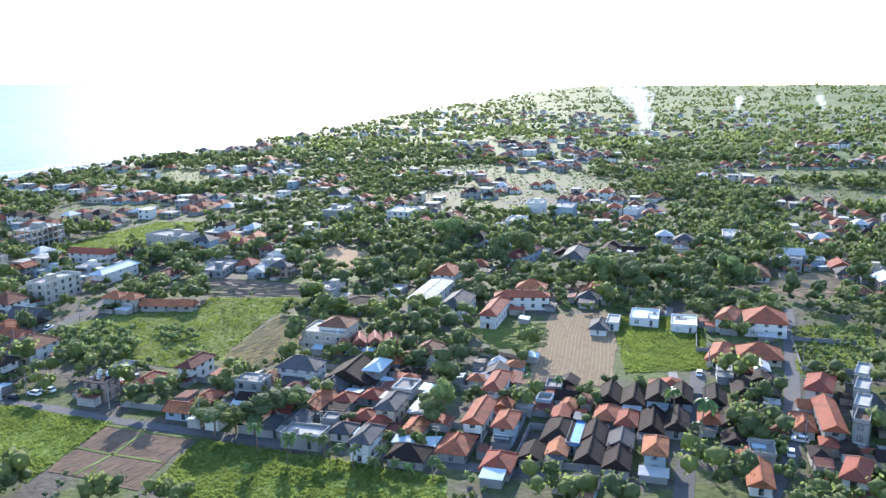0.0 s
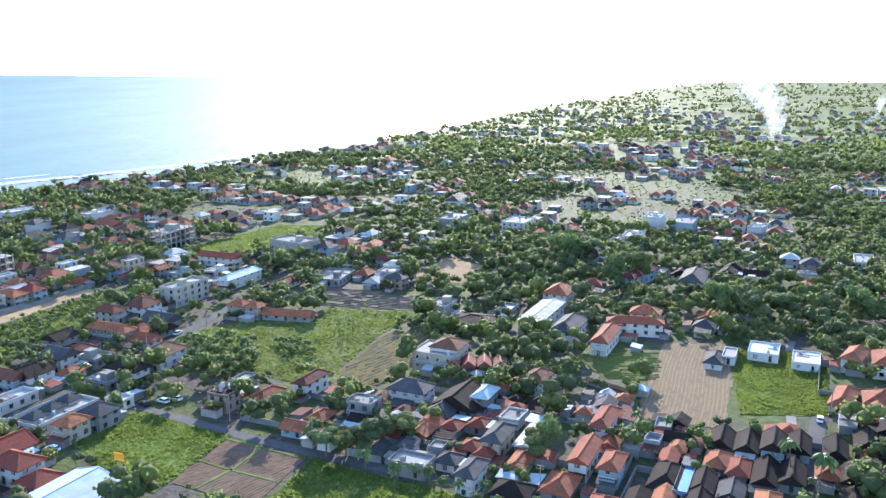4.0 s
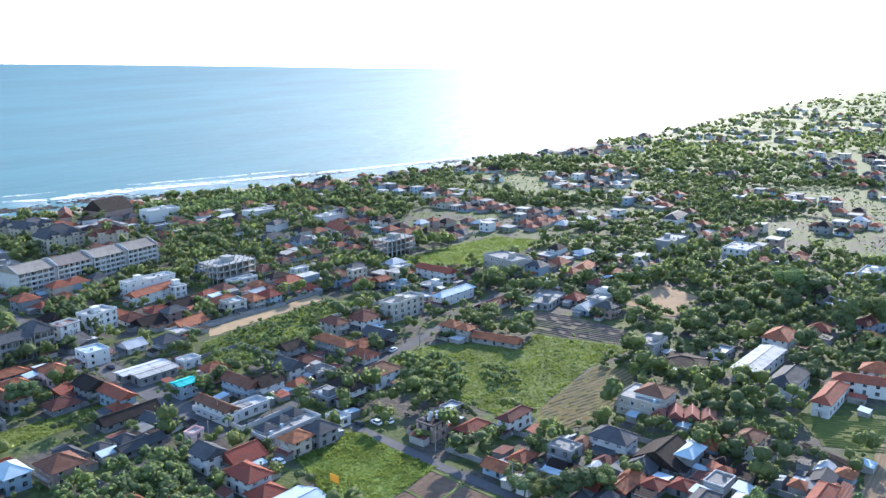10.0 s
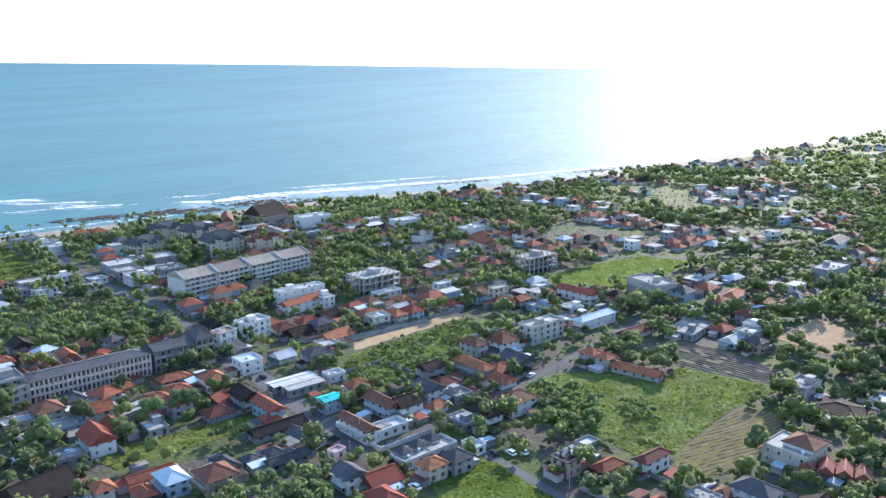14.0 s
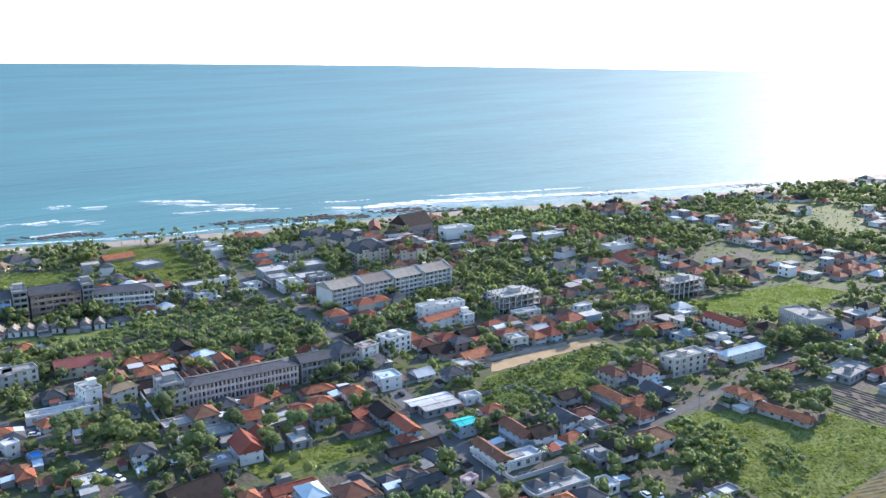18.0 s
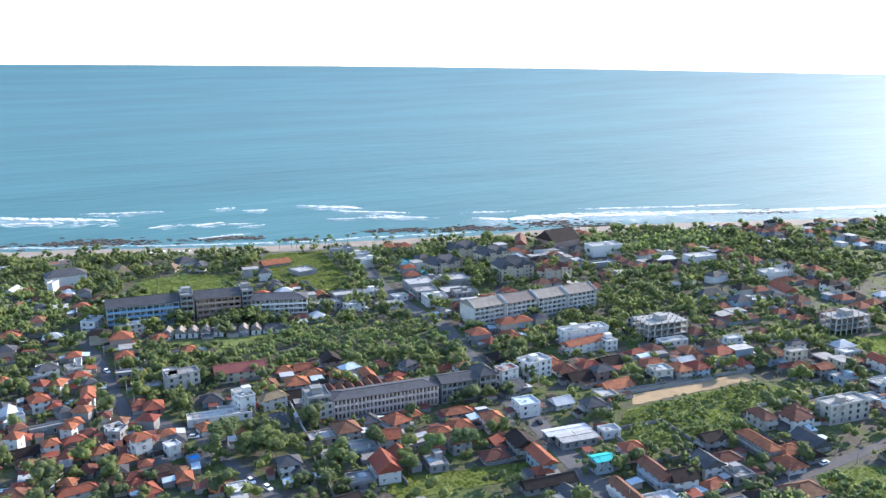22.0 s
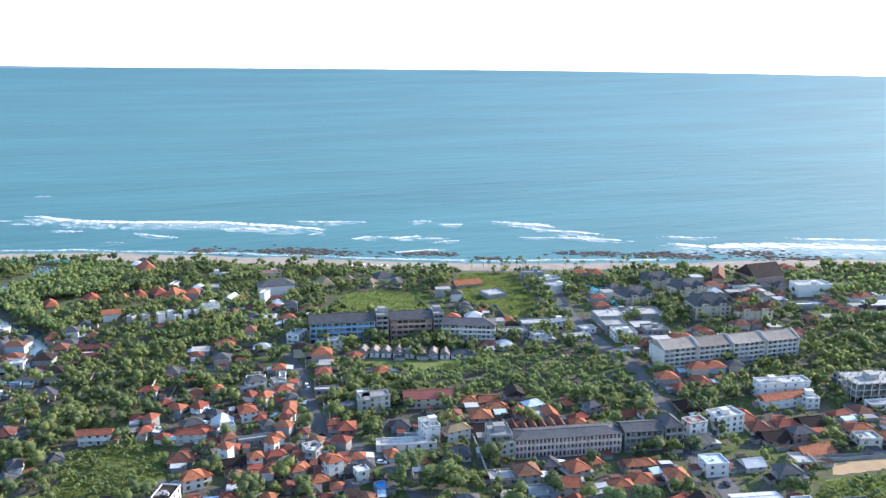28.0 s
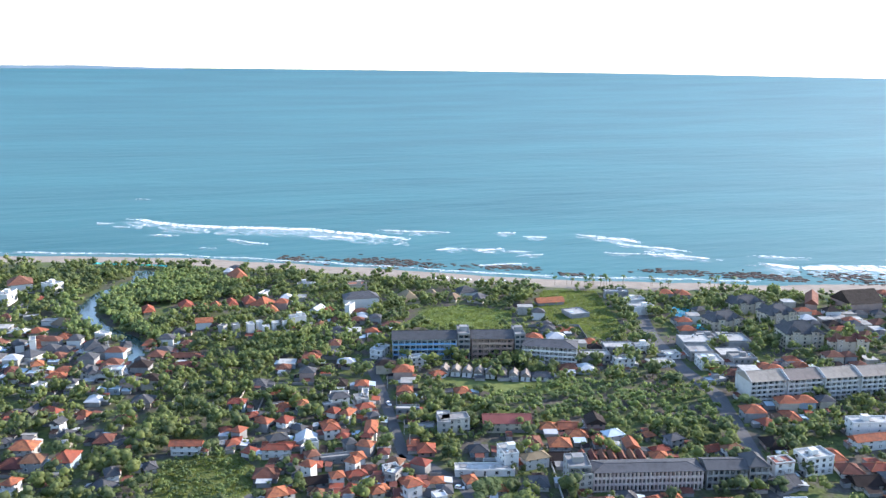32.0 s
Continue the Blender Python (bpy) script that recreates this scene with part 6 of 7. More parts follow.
def woody(px, py):
    """How green a spot is, 0 (built up) to 1 (trees)."""
    k = 0.50 + 0.8 * noise.noise(Vector((px / 70, py / 70, 11)))
    if px > -60 and py > 330 or px > -115 and py > 385:
        k += 0.09
    if px < -560:
        k += 0.08
    if az(px, py) > 70:
        k += 0.10
    if -620 < px < -430 and -130 < py < -10 or -330 < px < -250 and -60 < py < 20:
        k -= 0.25
    if -385 < px < -255 and 15 < py < 112:
        k -= 0.4
    if -330 < px < -150 and 225 < py < 400:
        k -= 0.18
    if -40 < px < 110 and 150 < py < 250:
        k -= 0.12
    return k


house(18.0, 252.5, -37, 17.0, 2.6, 1, "gable", "dark", "grey", detail=0, storey=1.5, eave=0.4, pitch=20, name="shed", label="long low shed with a dark sheet roof beside a field")
made = 0
for _ in range(900):
    px, py = rng.uniform(-58, 104), rng.uniform(172, 246)
    w, d = rng.uniform(3.6, 5.6), rng.uniform(4.2, 8.0)
    if made < 46 and not (-64 < px < 2 and py < 182) and free(px, py, 0.36 * d):
        tile, roof = rng.choice((("dark", "gable"), ("brown", "hip"), ("slate", "gable"), ("dark", "hip"), ("terra", "hip"), ("metal", "gable"), ("concrete", "flat"), ("terra", "gable")))
        house(px, py, GRID + rng.uniform(-3, 3), w, d, 1, roof, tile, rng.choice(("grey", "white", "bare", "bluewall")), detail=0, storey=2.5, eave=0.5)
        made += 1


# close-set small roofs of the old quarter by the street
made = 0
for _ in range(900):
    px, py = rng.uniform(-388, -262), rng.uniform(18, 112)
    w, d = rng.uniform(4.2, 6.0), rng.uniform(4.4, 7.0)
    if made < 44 and free(px, py, 0.4 * d):
        house(px, py, rng.choice((GRID, GRID + 90, 5, -40)) + rng.uniform(-4, 4), w, d, rng.choice((1, 1, 2)), "hip", rng.choice(("terra", "terra", "terra", "brown", "slate")), rng.choice(("white", "grey", "cream", "grey")), detail=0)
        made += 1

spots = []
for i in range(-90, 90):
    for j in range(-20, 75):
        p = gu * (i * 11.5) + gv * (j * 11.5)
        px, py = p.x + rng.uniform(-2, 2), p.y + rng.uniform(-2, 2)
        r = math.hypot(px, py)
        if 135 < r < 900 and -36 < az(px, py) < 106 and shore(px, py) > 42:
            spots.append((r, px, py))
spots.sort()
far_house, far_wood = [], []
houses_made = trees_made = 0
for r, px, py in spots:
    if woody(px, py) < 0.5 and rng.random() < 0.58 and not (r < 205 and -135 < px < -25) and not (px > -62 and py < 318):
        w, d = rng.uniform(6.5, 9.5), rng.uniform(7, 11)
        if not free(px, py, 0.42 * max(w, d)):
            continue
        n = 2 if rng.random() < 0.28 else 1
        k = rng.random()
        tile, roof = ("terra", "hip") if k < 0.2 else ("brown", "hip") if k < 0.4 else ("slate", "hip") if k < 0.5 else ("dark", "gable") if k < 0.64 else ("metal", "gable") if k < 0.69 else ("concrete", "flat") if k < 0.86 else ("slabwhite", "flat") if k < 0.93 else ("terra", "gable")
        if az(px, py) > 78 and tile == "terra" and rng.random() < 0.6:
            tile = "slate"
        wall = rng.choice(("white", "cream", "grey", "bluewall", "grey", "bare", "brickwall"))
        if houses_made < HOUSE_FILL:
            house(px, py, GRID + rng.choice((0, 0, 0, 90)) + rng.uniform(-4, 4), w, d, n, roof, tile, wall, detail=1 if r < 420 else 0)
            houses_made += 1
        else:
            far_house.append((px, py, w, d, n, tile, wall))
            TAKEN.append((px, py, 5))
for r, px, py in spots:
    for q in range(5 if 300 < r < 760 and woody(px, py) > 0.5 else 3):
        x, y = px + rng.uniform(-6, 6), py + rng.uniform(-6, 6)
        g = woody(x, y)
        if r > 540 and x > -330 and noise.noise(Vector((x / 130, y / 55, 5))) < 0.06:
            continue
        if rng.random() < (0.8 if g > 0.5 else 0.5) and free(x, y, 1.3):
            kind = "broad" if g > 0.5 and rng.random() < 0.85 else rng.choice(("palm", "small", "broad", "banana", "small", "broad"))
            if r < 215 and px > -135:
                kind = rng.choice(("small", "palm", "banana", "small"))
            if trees_made < TREE_FILL and r < 420:
                tree(x, y, kind, rng.uniform(0.6, 1.15))
                trees_made += 1
            else:
                far_wood.append((x, y, rng.choice((0.5, 0.7, 0.8, 0.9, 1.0, 1.2, 1.5)) * rng.uniform(0.85, 1.15)))

# beyond: a thinning patchwork of groves and hamlets
for k in range(15000):
    a, r = radians(rng.uniform(-36, 40)), 880 * (4900 / 880) ** rng.random()
    px, py = -r * math.sin(a), r * math.cos(a)
    if shore(px, py) < 40:
        continue
    g = noise.noise(Vector((px / 190, py / 75, 5))) + 0.1
    if g + rng.uniform(-0.07, 0.07) > (0.06 if r < 1400 else 0.16):
        far_wood.append((px, py, rng.uniform(1.0, 1.6) * (1 + r / 4500)))
    elif r < 2200 and rng.random() < 0.3 and g < 0.1:
        far_house.append((px, py, rng.uniform(8, 14), rng.uniform(8, 16), rng.choice((1, 1, 2, 2)), rng.choice(("terra", "slate", "dark", "slabwhite", "brown", "slate")), rng.choice(("white", "white", "grey", "cream"))))


def joined_houses():
    tiles, walls = ["terra", "brown", "slate", "dark", "metal", "concrete", "slabwhite"], ["white", "cream", "grey", "bluewall", "bare", "brickwall"]
    names = tiles + walls
    g = Geo()
    for px, py, w, d, n, tile, wall in far_house:
        c, s = math.cos(radians(GRID)), math.sin(radians(GRID))
        z = land(px, py)
        hs = 2.8 * n
        P = lambda x, y, zz: (px + x * c - y * s, py + x * s + y * c, z + zz)
        ring = [(-w / 2, -d / 2), (w / 2, -d / 2), (w / 2, d / 2), (-w / 2, d / 2)]
        g.solid([P(x, y, -1) for x, y in ring], [P(x, y, hs) for x, y in ring], names.index(wall))
        if tile in ("concrete", "slabwhite"):
            g.solid([P(x * 1.04, y * 1.04, hs) for x, y in ring], [P(x * 1.04, y * 1.04, hs + 0.5) for x, y in ring], names.index(tile))
        else:
            up = [(x * 0.15 if w < d else x * (1 - d / w) , y * (1 - w / d) if w < d else y * 0.15) for x, y in ring]
            g.solid([P(x * 1.16, y * 1.16, hs - 0.2) for x, y in ring], [P(x, y, hs + 0.29 * min(w, d)) for x, y in up], names.index(tile))
        if n > 1 or rng.random() < 0.5:
            for lev in range(n):
                for q in (-0.28, 0.28):
                    zz = lev * 3.1 + 1.0
                    g.poly([P(q * w - 0.7, -d / 2 - 0.03, zz), P(q * w + 0.7, -d / 2 - 0.03, zz), P(q * w + 0.7, -d / 2 - 0.03, zz + 1.4), P(q * w - 0.7, -d / 2 - 0.03, zz + 1.4)], len(names))
    ob = new("far_houses", g.mesh("far_houses", names + ["glass"]))
    return tagged(ob, "distant houses with tiled and flat roofs among trees", "houses", kind="stuff")


joined_houses()


def joined_wood(name, spots, per, size, label, lumps=3, names=("leaf", "leaf_dark", "leaf_light")):
    """Many crowns in one mesh: uneven inner masses with leaf sprays over them."""
    r = np.random.RandomState(5)
    xyz = np.array([(x, y, land(x, y), s) for x, y, s in spots])
    reach = np.hypot(xyz[:, 0], xyz[:, 1])
    far, mid = reach > 1000, (reach > 430) & (reach <= 1000)
    verts, tris, quads, tmat, qmat, off = [], [], [], [], [], 0
    for group, cnt, sz, nl in ((reach <= 430, per, size, lumps), (mid, per * 2 // 5, size * 1.45, lumps), (far, max(8, per // 6), size * 2.6, 2)):
        P = xyz[group]
        if not len(P):
            continue
        N, s = len(P), P[:, 3]
        R, H = 3.8 * s, 3.3 * s
        # paler leaf colours picked more often with distance, standing in for haze
        kind = r.choice(len(names), N, p=(0.4, 0.38, 0.22) if cnt == per else (0.36, 0.2, 0.44) if nl == lumps else (0.25, 0.15, 0.6))
        base = P[:, :3] + np.stack([0 * s, 0 * s, H * 1.15], 1)
        lob = r.normal(0, 0.42, (N, nl, 3)) * R[:, None, None]
        lob[:, :, 2] = r.uniform(-0.35, 0.5, (N, nl)) * H[:, None]
        ico = np.array([tuple(v) for v in ICO_V])
        core = base[:, None, None, :] + lob[:, :, None, :] + ico[None, None] * r.uniform(0.65, 1.2, (N, nl, 12, 1)) * np.stack([R, R, H], 1)[:, None, None, :] * (0.42 if nl == lumps and cnt == per else 0.37)
        verts.append(core.reshape(-1, 3))
        f = np.array(ICO_F)[None] + 12 * np.arange(N * nl)[:, None, None] + off
        tris.append(f.reshape(-1, 3))
        tmat.append(np.repeat(kind, nl * 20))
        off += N * nl * 12
        pick = r.randint(0, nl, (N, cnt))
        v = r.normal(0, 1, (N, cnt, 3)) + np.array((0, 0, 0.35))
        v /= np.linalg.norm(v, axis=2, keepdims=True)
        p = base[:, None] + lob[np.arange(N)[:, None], pick] + v * np.stack([R, R, H], 1)[:, None] * 0.52
        n = v + r.uniform(-1, 1, (N, cnt, 3)) * 0.7
        n /= np.linalg.norm(n, axis=2, keepdims=True)
        a = np.cross(n, r.normal(0, 1, (N, cnt, 3)))
        a *= (sz * r.uniform(0.6, 1.3, (N, cnt, 1)) * s[:, None, None]) / np.linalg.norm(a, axis=2, keepdims=True)
        b = np.cross(n, a) * 0.7
        verts.append(np.stack([p - a, p - b, p + a, p + b], 2).reshape(-1, 3))
        quads.append(np.arange(N * cnt * 4).reshape(-1, 4) + off)
        qmat.append(np.repeat(kind, cnt))
        off += N * cnt * 4
    V, T, Q = np.concatenate(verts), np.concatenate(tris), np.concatenate(quads)
    me = bpy.data.meshes.new(name)
    me.vertices.add(len(V))
    me.vertices.foreach_set("co", V.astype(np.float32).ravel())
    me.loops.add(T.size + Q.size)
    me.loops.foreach_set("vertex_index", np.concatenate([T.ravel(), Q.ravel()]).astype(np.int32))
    me.polygons.add(len(T) + len(Q))
    me.polygons.foreach_set("loop_start", np.concatenate([np.arange(len(T)) * 3, T.size + np.arange(len(Q)) * 4]).astype(np.int32))
    for k in names:
        me.materials.append(MATS[k])
    me.polygons.foreach_set("material_index", np.concatenate(tmat + qmat).astype(np.int32))
    me.polygons.foreach_set("use_smooth", np.concatenate([np.ones(len(T), bool), np.zeros(len(Q), bool)]))
    me.update(calc_edges=True)
    me.validate()
    return tagged(new(name, me), label, "trees", kind="stuff")


def joined_sheds():
    """Lean-tos, awnings and low walls that crowd the yards."""
    r = random.Random(31)
    tiles = ["metal", "dark", "brown", "slate", "concrete", "terra", "bluemetal", "grey", "bare"]
    g = Geo()
    made = []
    for hx, hy, hr in YARDS:
        for _ in range(3):
            a = r.choice((0, 90, 180, 270)) + GRID
            dist = hr * 0.78 + r.uniform(1.2, 3.2)
            x, y = hx + dist * math.cos(radians(a)), hy + dist * math.sin(radians(a))
            if near_road(x, y, 1.6) or any(inside(x, y, p) for p in PLOTS) or any((x - q[0]) ** 2 + (y - q[1]) ** 2 < 12 for q in made) or any((x - q[0]) ** 2 + (y - q[1]) ** 2 < (q[2] * 0.62 + 1.0) ** 2 for q in TAKEN):
                continue
            made.append((x, y))
            w, d, h = r.uniform(1.4, 2.6), r.uniform(1.6, 3.4), r.uniform(2.0, 2.9)
            t = tiles.index(r.choice(("metal", "dark", "brown", "slate", "concrete", "terra", "dark", "bluemetal", "brown")))
            c, s = math.cos(radians(a)), math.sin(radians(a))
            P = lambda u, v, z: (x + u * c - v * s, y + u * s + v * c, z)
            ring = [(-w, -d), (w, -d), (w, d), (-w, d)]
            g.solid([P(u * 0.9, v * 0.9, -0.2) for u, v in ring], [P(u * 0.9, v * 0.9, h - 0.1 - 0.25 * (u > 0)) for u, v in ring], tiles.index(r.choice(("grey", "bare"))))
            g.solid([P(u, v, h - 0.5 * (u > 0)) for u, v in ring], [P(u, v, h + 0.12 - 0.5 * (u > 0)) for u, v in ring], t)
    return tagged(new("sheds", g.mesh("sheds", tiles)), "low lean-to sheds with sheet roofs crowding the yards", "sheds", kind="stuff")


YARDS = [q for q in TAKEN if math.hypot(q[0], q[1]) < 560 and q[2] < 16]
joined_sheds()
joined_wood("far_trees", far_wood, 66, 0.38, "dense green groves spreading to the horizon", 4)
# low green between the houses
bush = list(THICKET)
for r, px, py in spots:
    for q in range(3):
        x, y = px + rng.uniform(-6, 6), py + rng.uniform(-6, 6)
        if rng.random() < 0.6 and free(x, y, 0.6):
            bush.append((x, y, rng.uniform(0.25, 0.55)))
joined_wood("undergrowth", bush, 21, 0.54, "low bushes and hedges between houses", 2)

# ---- surf, reef and beach ----
def surf(name, pts, width, seed, cover, label, grain=9.0):
    """Breaking white water: irregular flecks of foam along a line, thickest at the seaward crest."""
    g = Geo()
    total = 0.0
    whole = sum(math.hypot(b[0] - a[0], b[1] - a[1]) for a, b in zip(pts, pts[1:]))
    for (ax, ay), (bx, by) in zip(pts, pts[1:]):
        L = math.hypot(bx - ax, by - ay)
        tx, ty = (bx - ax) / L, (by - ay) / L
        for i in range(int(L / 2.0)):
            s = i * 2.0
            end = min(1, (total + s) / min(45, whole * 0.4), (whole - total - s) / min(45, whole * 0.4))
            off = 5 * noise.noise(Vector((seed, (total + s) / 35, 0)))
            for j in range(int(width / 1.2)):
                q = j * 1.2
                n = noise.noise(Vector(((total + s) / grain / 2.2, q / 3.0, seed))) + 0.5 * noise.noise(Vector(((total + s) / 3.5, q / 1.3, seed + 9)))
                edge = 1 - q / width
                if n + cover * (0.35 + edge) - 0.45 > 0.9 * (1 - end) ** 1.5:
                    x, y = ax + tx * s + ty * (q + off), ay + ty * s - tx * (q + off)
                    z = SEA + 0.12 + 0.7 * edge ** 3 + rise(x, y)
                    a = 1.15
                    c = [(x + tx * u * a + ty * v * 0.75, y + ty * u * a - tx * v * 0.75) for u, v in ((-1, 1), (1, 1), (1, -1), (-1, -1))]
                    g.poly([(c[k][0] + rng.uniform(-0.4, 0.4), c[k][1] + rng.uniform(-0.4, 0.4), z) for k in range(4)], 0 if edge > 0.8 else 1)
        total += L
    ob = new(name, g.mesh(name, ["crest", "wash"]))
    return tagged(ob, label, "surf", kind="stuff")


surf("surf", [(-1014, -36), (-966, 4), (-932, 62), (-909, 120), (-873, 176), (-808, 241)], 44, 1.0, 0.85, "long line of white breakers rolling towards the beach")
surf("surf", [(-872, 213), (-850, 250), (-833, 290)], 22, 2.0, 0.8, "short white breaker")
surf("surf", [(-864, 60), (-842, 78), (-827, 98)], 14, 3.0, 0.7, "short white breaker")
surf("surf", [(-784, 412), (-748, 450), (-722, 462)], 26, 4.0, 0.85, "white breaker over the reef")
surf("surf", [(-736, 430), (-700, 462), (-673, 484)], 22, 5.0, 0.85, "white breaker over the reef")
surf("surf", [(-700, 430), (-672, 462), (-640, 480)], 18, 6.0, 0.7, "thin white wash over the reef")
surf("surf", [(-690, 250), (-681, 290), (-672, 318)], 9, 7.0, 0.7, "thin white wash by the beach")
surf("surf", [(-628, 500), (-596, 540), (-572, 600), (-545, 650), (-512, 690)], 46, 8.0, 0.75, "broad white wash running up the shore")
surf("surf", [(-560, 640), (-512, 720), (-470, 790), (-432, 870), (-395, 960), (-350, 1060)], 62, 9.0, 0.72, "broad white wash running up the shore")
surf("surf", [(-600, 620), (-545, 720), (-505, 800)], 22, 10.0, 0.7, "white breaker off the shore")
surf("surf", [(-345, 1060), (-300, 1190), (-262, 1360), (-215, 1560), (-165, 1900)], 36, 11.0, 0.8, "white wash along the far shore")
surf("surf", [(-868, -170), (-834, -70), (-808, 0), (-756, 96), (-700, 192), (-668, 242), (-622, 325), (-588, 415), (-558, 484)], 7, 13.0, 0.7, "thin foam line at the edge of the beach")
for i, (x, y, L, w) in enumerate(((-995, -75, 26, 10), (-965, -56, 22, 9), (-912, -20, 40, 10), (-1158, -38, 24, 9), (-857, 140, 60, 14), (-762, 256, 40, 8), (-835, 20, 36, 6), (-820, 330, 30, 20), (-790, 352, 30, 20), (-735, 300, 40, 9), (-700, 395, 40, 10), (-648, 520, 60, 14))):
    surf("surf", [(x, y), (x + L * 0.45, y + L * 0.9)], w, 20.0 + i, 0.75, "short patch of white water off the beach")

for i, (ax, ay, bx, by, w) in enumerate(((-754, 243, -757, 273, 16), (-743, 276, -743, 315, 20), (-708, 311, -706, 340, 12), (-787, 212, -797, 231, 12), (-760, 417, -742, 469, 16), (-687, 427, -637, 492, 18), (-600, 542, -553, 661, 26))):
    surf("surf", [(ax, ay), ((ax + bx) / 2 - 4, (ay + by) / 2), (bx, by)], w, 60.0 + i, 0.8, "broken white water drifting over the reef")


def reef(x, y, L, W, rot, count, seed):
    r = random.Random(seed)
    g = Geo()
    for i in range(count):
        px, py = r.gauss(0, 0.36) * L, r.gauss(0, 0.45) * W
        s = r.uniform(0.8, 2.6)
        n = 6
        ring = [(px + math.cos(6.28 * k / n) * s * r.uniform(0.7, 1.4) * 1.5, py + math.sin(6.28 * k / n) * s * r.uniform(0.7, 1.3)) for k in range(n)]
        h = r.uniform(0.15, 0.75)
        g.solid([(a, b, -0.6) for a, b in ring], [(px + (a - px) * 0.6, py + (b - py) * 0.6, h * r.uniform(0.7, 1.2)) for a, b in ring])
    ob = new("reef_rocks", g.mesh("reef_rocks", ["reef"]))
    ob.matrix_basis = pose(x, y, SEA, 0, 0, rot)
    return tagged(ob, "dark wet reef rocks in shallow water", "rocks", "reefs along the beach", kind="stuff")


for i, (x, y, L, W, c) in enumerate(((-757, 113, 30, 12, 80), (-717, 193, 70, 18, 220), (-738, 160, 30, 8, 40), (-672, 284, 48, 12, 120), (-632, 329, 26, 6, 40), (-611, 424, 50, 12, 110), (-583, 480, 40, 14, 110), (-566, 498, 24, 12, 70), (-556, 556, 46, 16, 110), (-525, 574, 60, 16, 130), (-470, 770, 70, 16, 70), (-380, 930, 60, 14, 60))):
    reef(x, y, L, W, 62, c, 50 + i)

# low hills across the bay, their distance haze put into the surface colour
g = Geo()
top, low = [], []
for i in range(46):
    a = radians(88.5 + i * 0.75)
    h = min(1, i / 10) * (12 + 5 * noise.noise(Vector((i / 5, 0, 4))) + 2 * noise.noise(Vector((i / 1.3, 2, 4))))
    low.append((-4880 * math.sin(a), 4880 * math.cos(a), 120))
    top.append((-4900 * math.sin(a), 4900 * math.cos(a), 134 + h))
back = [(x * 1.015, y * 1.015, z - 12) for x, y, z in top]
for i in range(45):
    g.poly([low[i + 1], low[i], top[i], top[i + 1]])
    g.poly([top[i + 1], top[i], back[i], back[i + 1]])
tagged(new("backdrop", g.mesh("backdrop", ["hazed_hill"])), "low hills across the bay, distance haze painted in as blue-grey", "hills", kind="structure")

# ---- vehicles ----
def car(x, y, rot, paint, L=4.3, H=1.5):
    c = tagged(root("car", x, y, rot, 0.07), f"parked {'white' if paint == 'paint_white' else 'dark' if paint == 'paint_dark' else 'red'} car beside the road", "car", "parked cars")
    w = 0.85
    g = Geo()
    g.solid([(-L / 2, -w, 0.3), (L / 2, -w, 0.3), (L / 2, w, 0.3), (-L / 2, w, 0.3)], [(-L / 2 + 0.1, -w, 0.85), (L / 2 - 0.1, -w, 0.8), (L / 2 - 0.1, w, 0.8), (-L / 2 + 0.1, w, 0.85)])
    part("body", g.mesh("body", [paint]), c)
    g = Geo()
    g.solid([(-L / 2 + 0.3, -w + 0.05, 0.82), (L * 0.22, -w + 0.05, 0.82), (L * 0.22, w - 0.05, 0.82), (-L / 2 + 0.3, w - 0.05, 0.82)], [(-L / 2 + 0.6, -w + 0.2, H - 0.08), (L * 0.06, -w + 0.2, H - 0.08), (L * 0.06, w - 0.2, H - 0.08), (-L / 2 + 0.6, w - 0.2, H - 0.08)])
    part("cabin_glass", g.mesh("cabin_glass", ["glass"]), c)
    g = Geo()
    g.box(-L / 2 + 0.55, L * 0.08, -w + 0.17, w - 0.17, H - 0.08, H)
    part("car_roof", g.mesh("car_roof", [paint]), c)
    g = Geo()
    g.tube((0, -0.1, 0), (0, 0.1, 0), 0.32, 0.32, n=12)
    wm = g.mesh("wheel", ["rubber"])
    g = Geo()
    g.tube((0, -0.11, 0), (0, 0.11, 0), 0.19, 0.19, n=10)
    rim = g.mesh("rim", ["metal"])
    for sx in (-1, 1):
        for sy in (-1, 1):
            wh = part("wheel", wm, c, pose(sx * L * 0.3, sy * (w - 0.05), 0.25))
            part("rim", rim, wh)
    return c


for x, y, r, p in ((-115.5, 225, 160, "paint_white"), (-112.5, 227.5, 158, "paint_white"), (-120, 222, 150, "paint_dark"), (71, 208, 74, "paint_dark"), (85, 189, 150, "paint_white"), (80, 182, 70, "paint_white"), (75, 236, 72, "paint_white"), (-256, 115.5, 5, "paint_white"), (-248, 118, 8, "paint_white"), (-303, 113, 60, "paint_white"), (-137, 257, 80, "paint_white"), (-129, 190, 165, "paint_white"), (-330, 104, 40, "paint_red"), (-398, 107, 4, "paint_white"), (-420, 292, 155, "paint_dark"), (-370, 281, 165, "paint_white"), (-285, 250, 150, "paint_white"), (-231, 231, 160, "paint_dark"), (-152, 210, 80, "paint_dark"), (-141, 290, 85, "paint_white")):
    car(x, y, r, p)


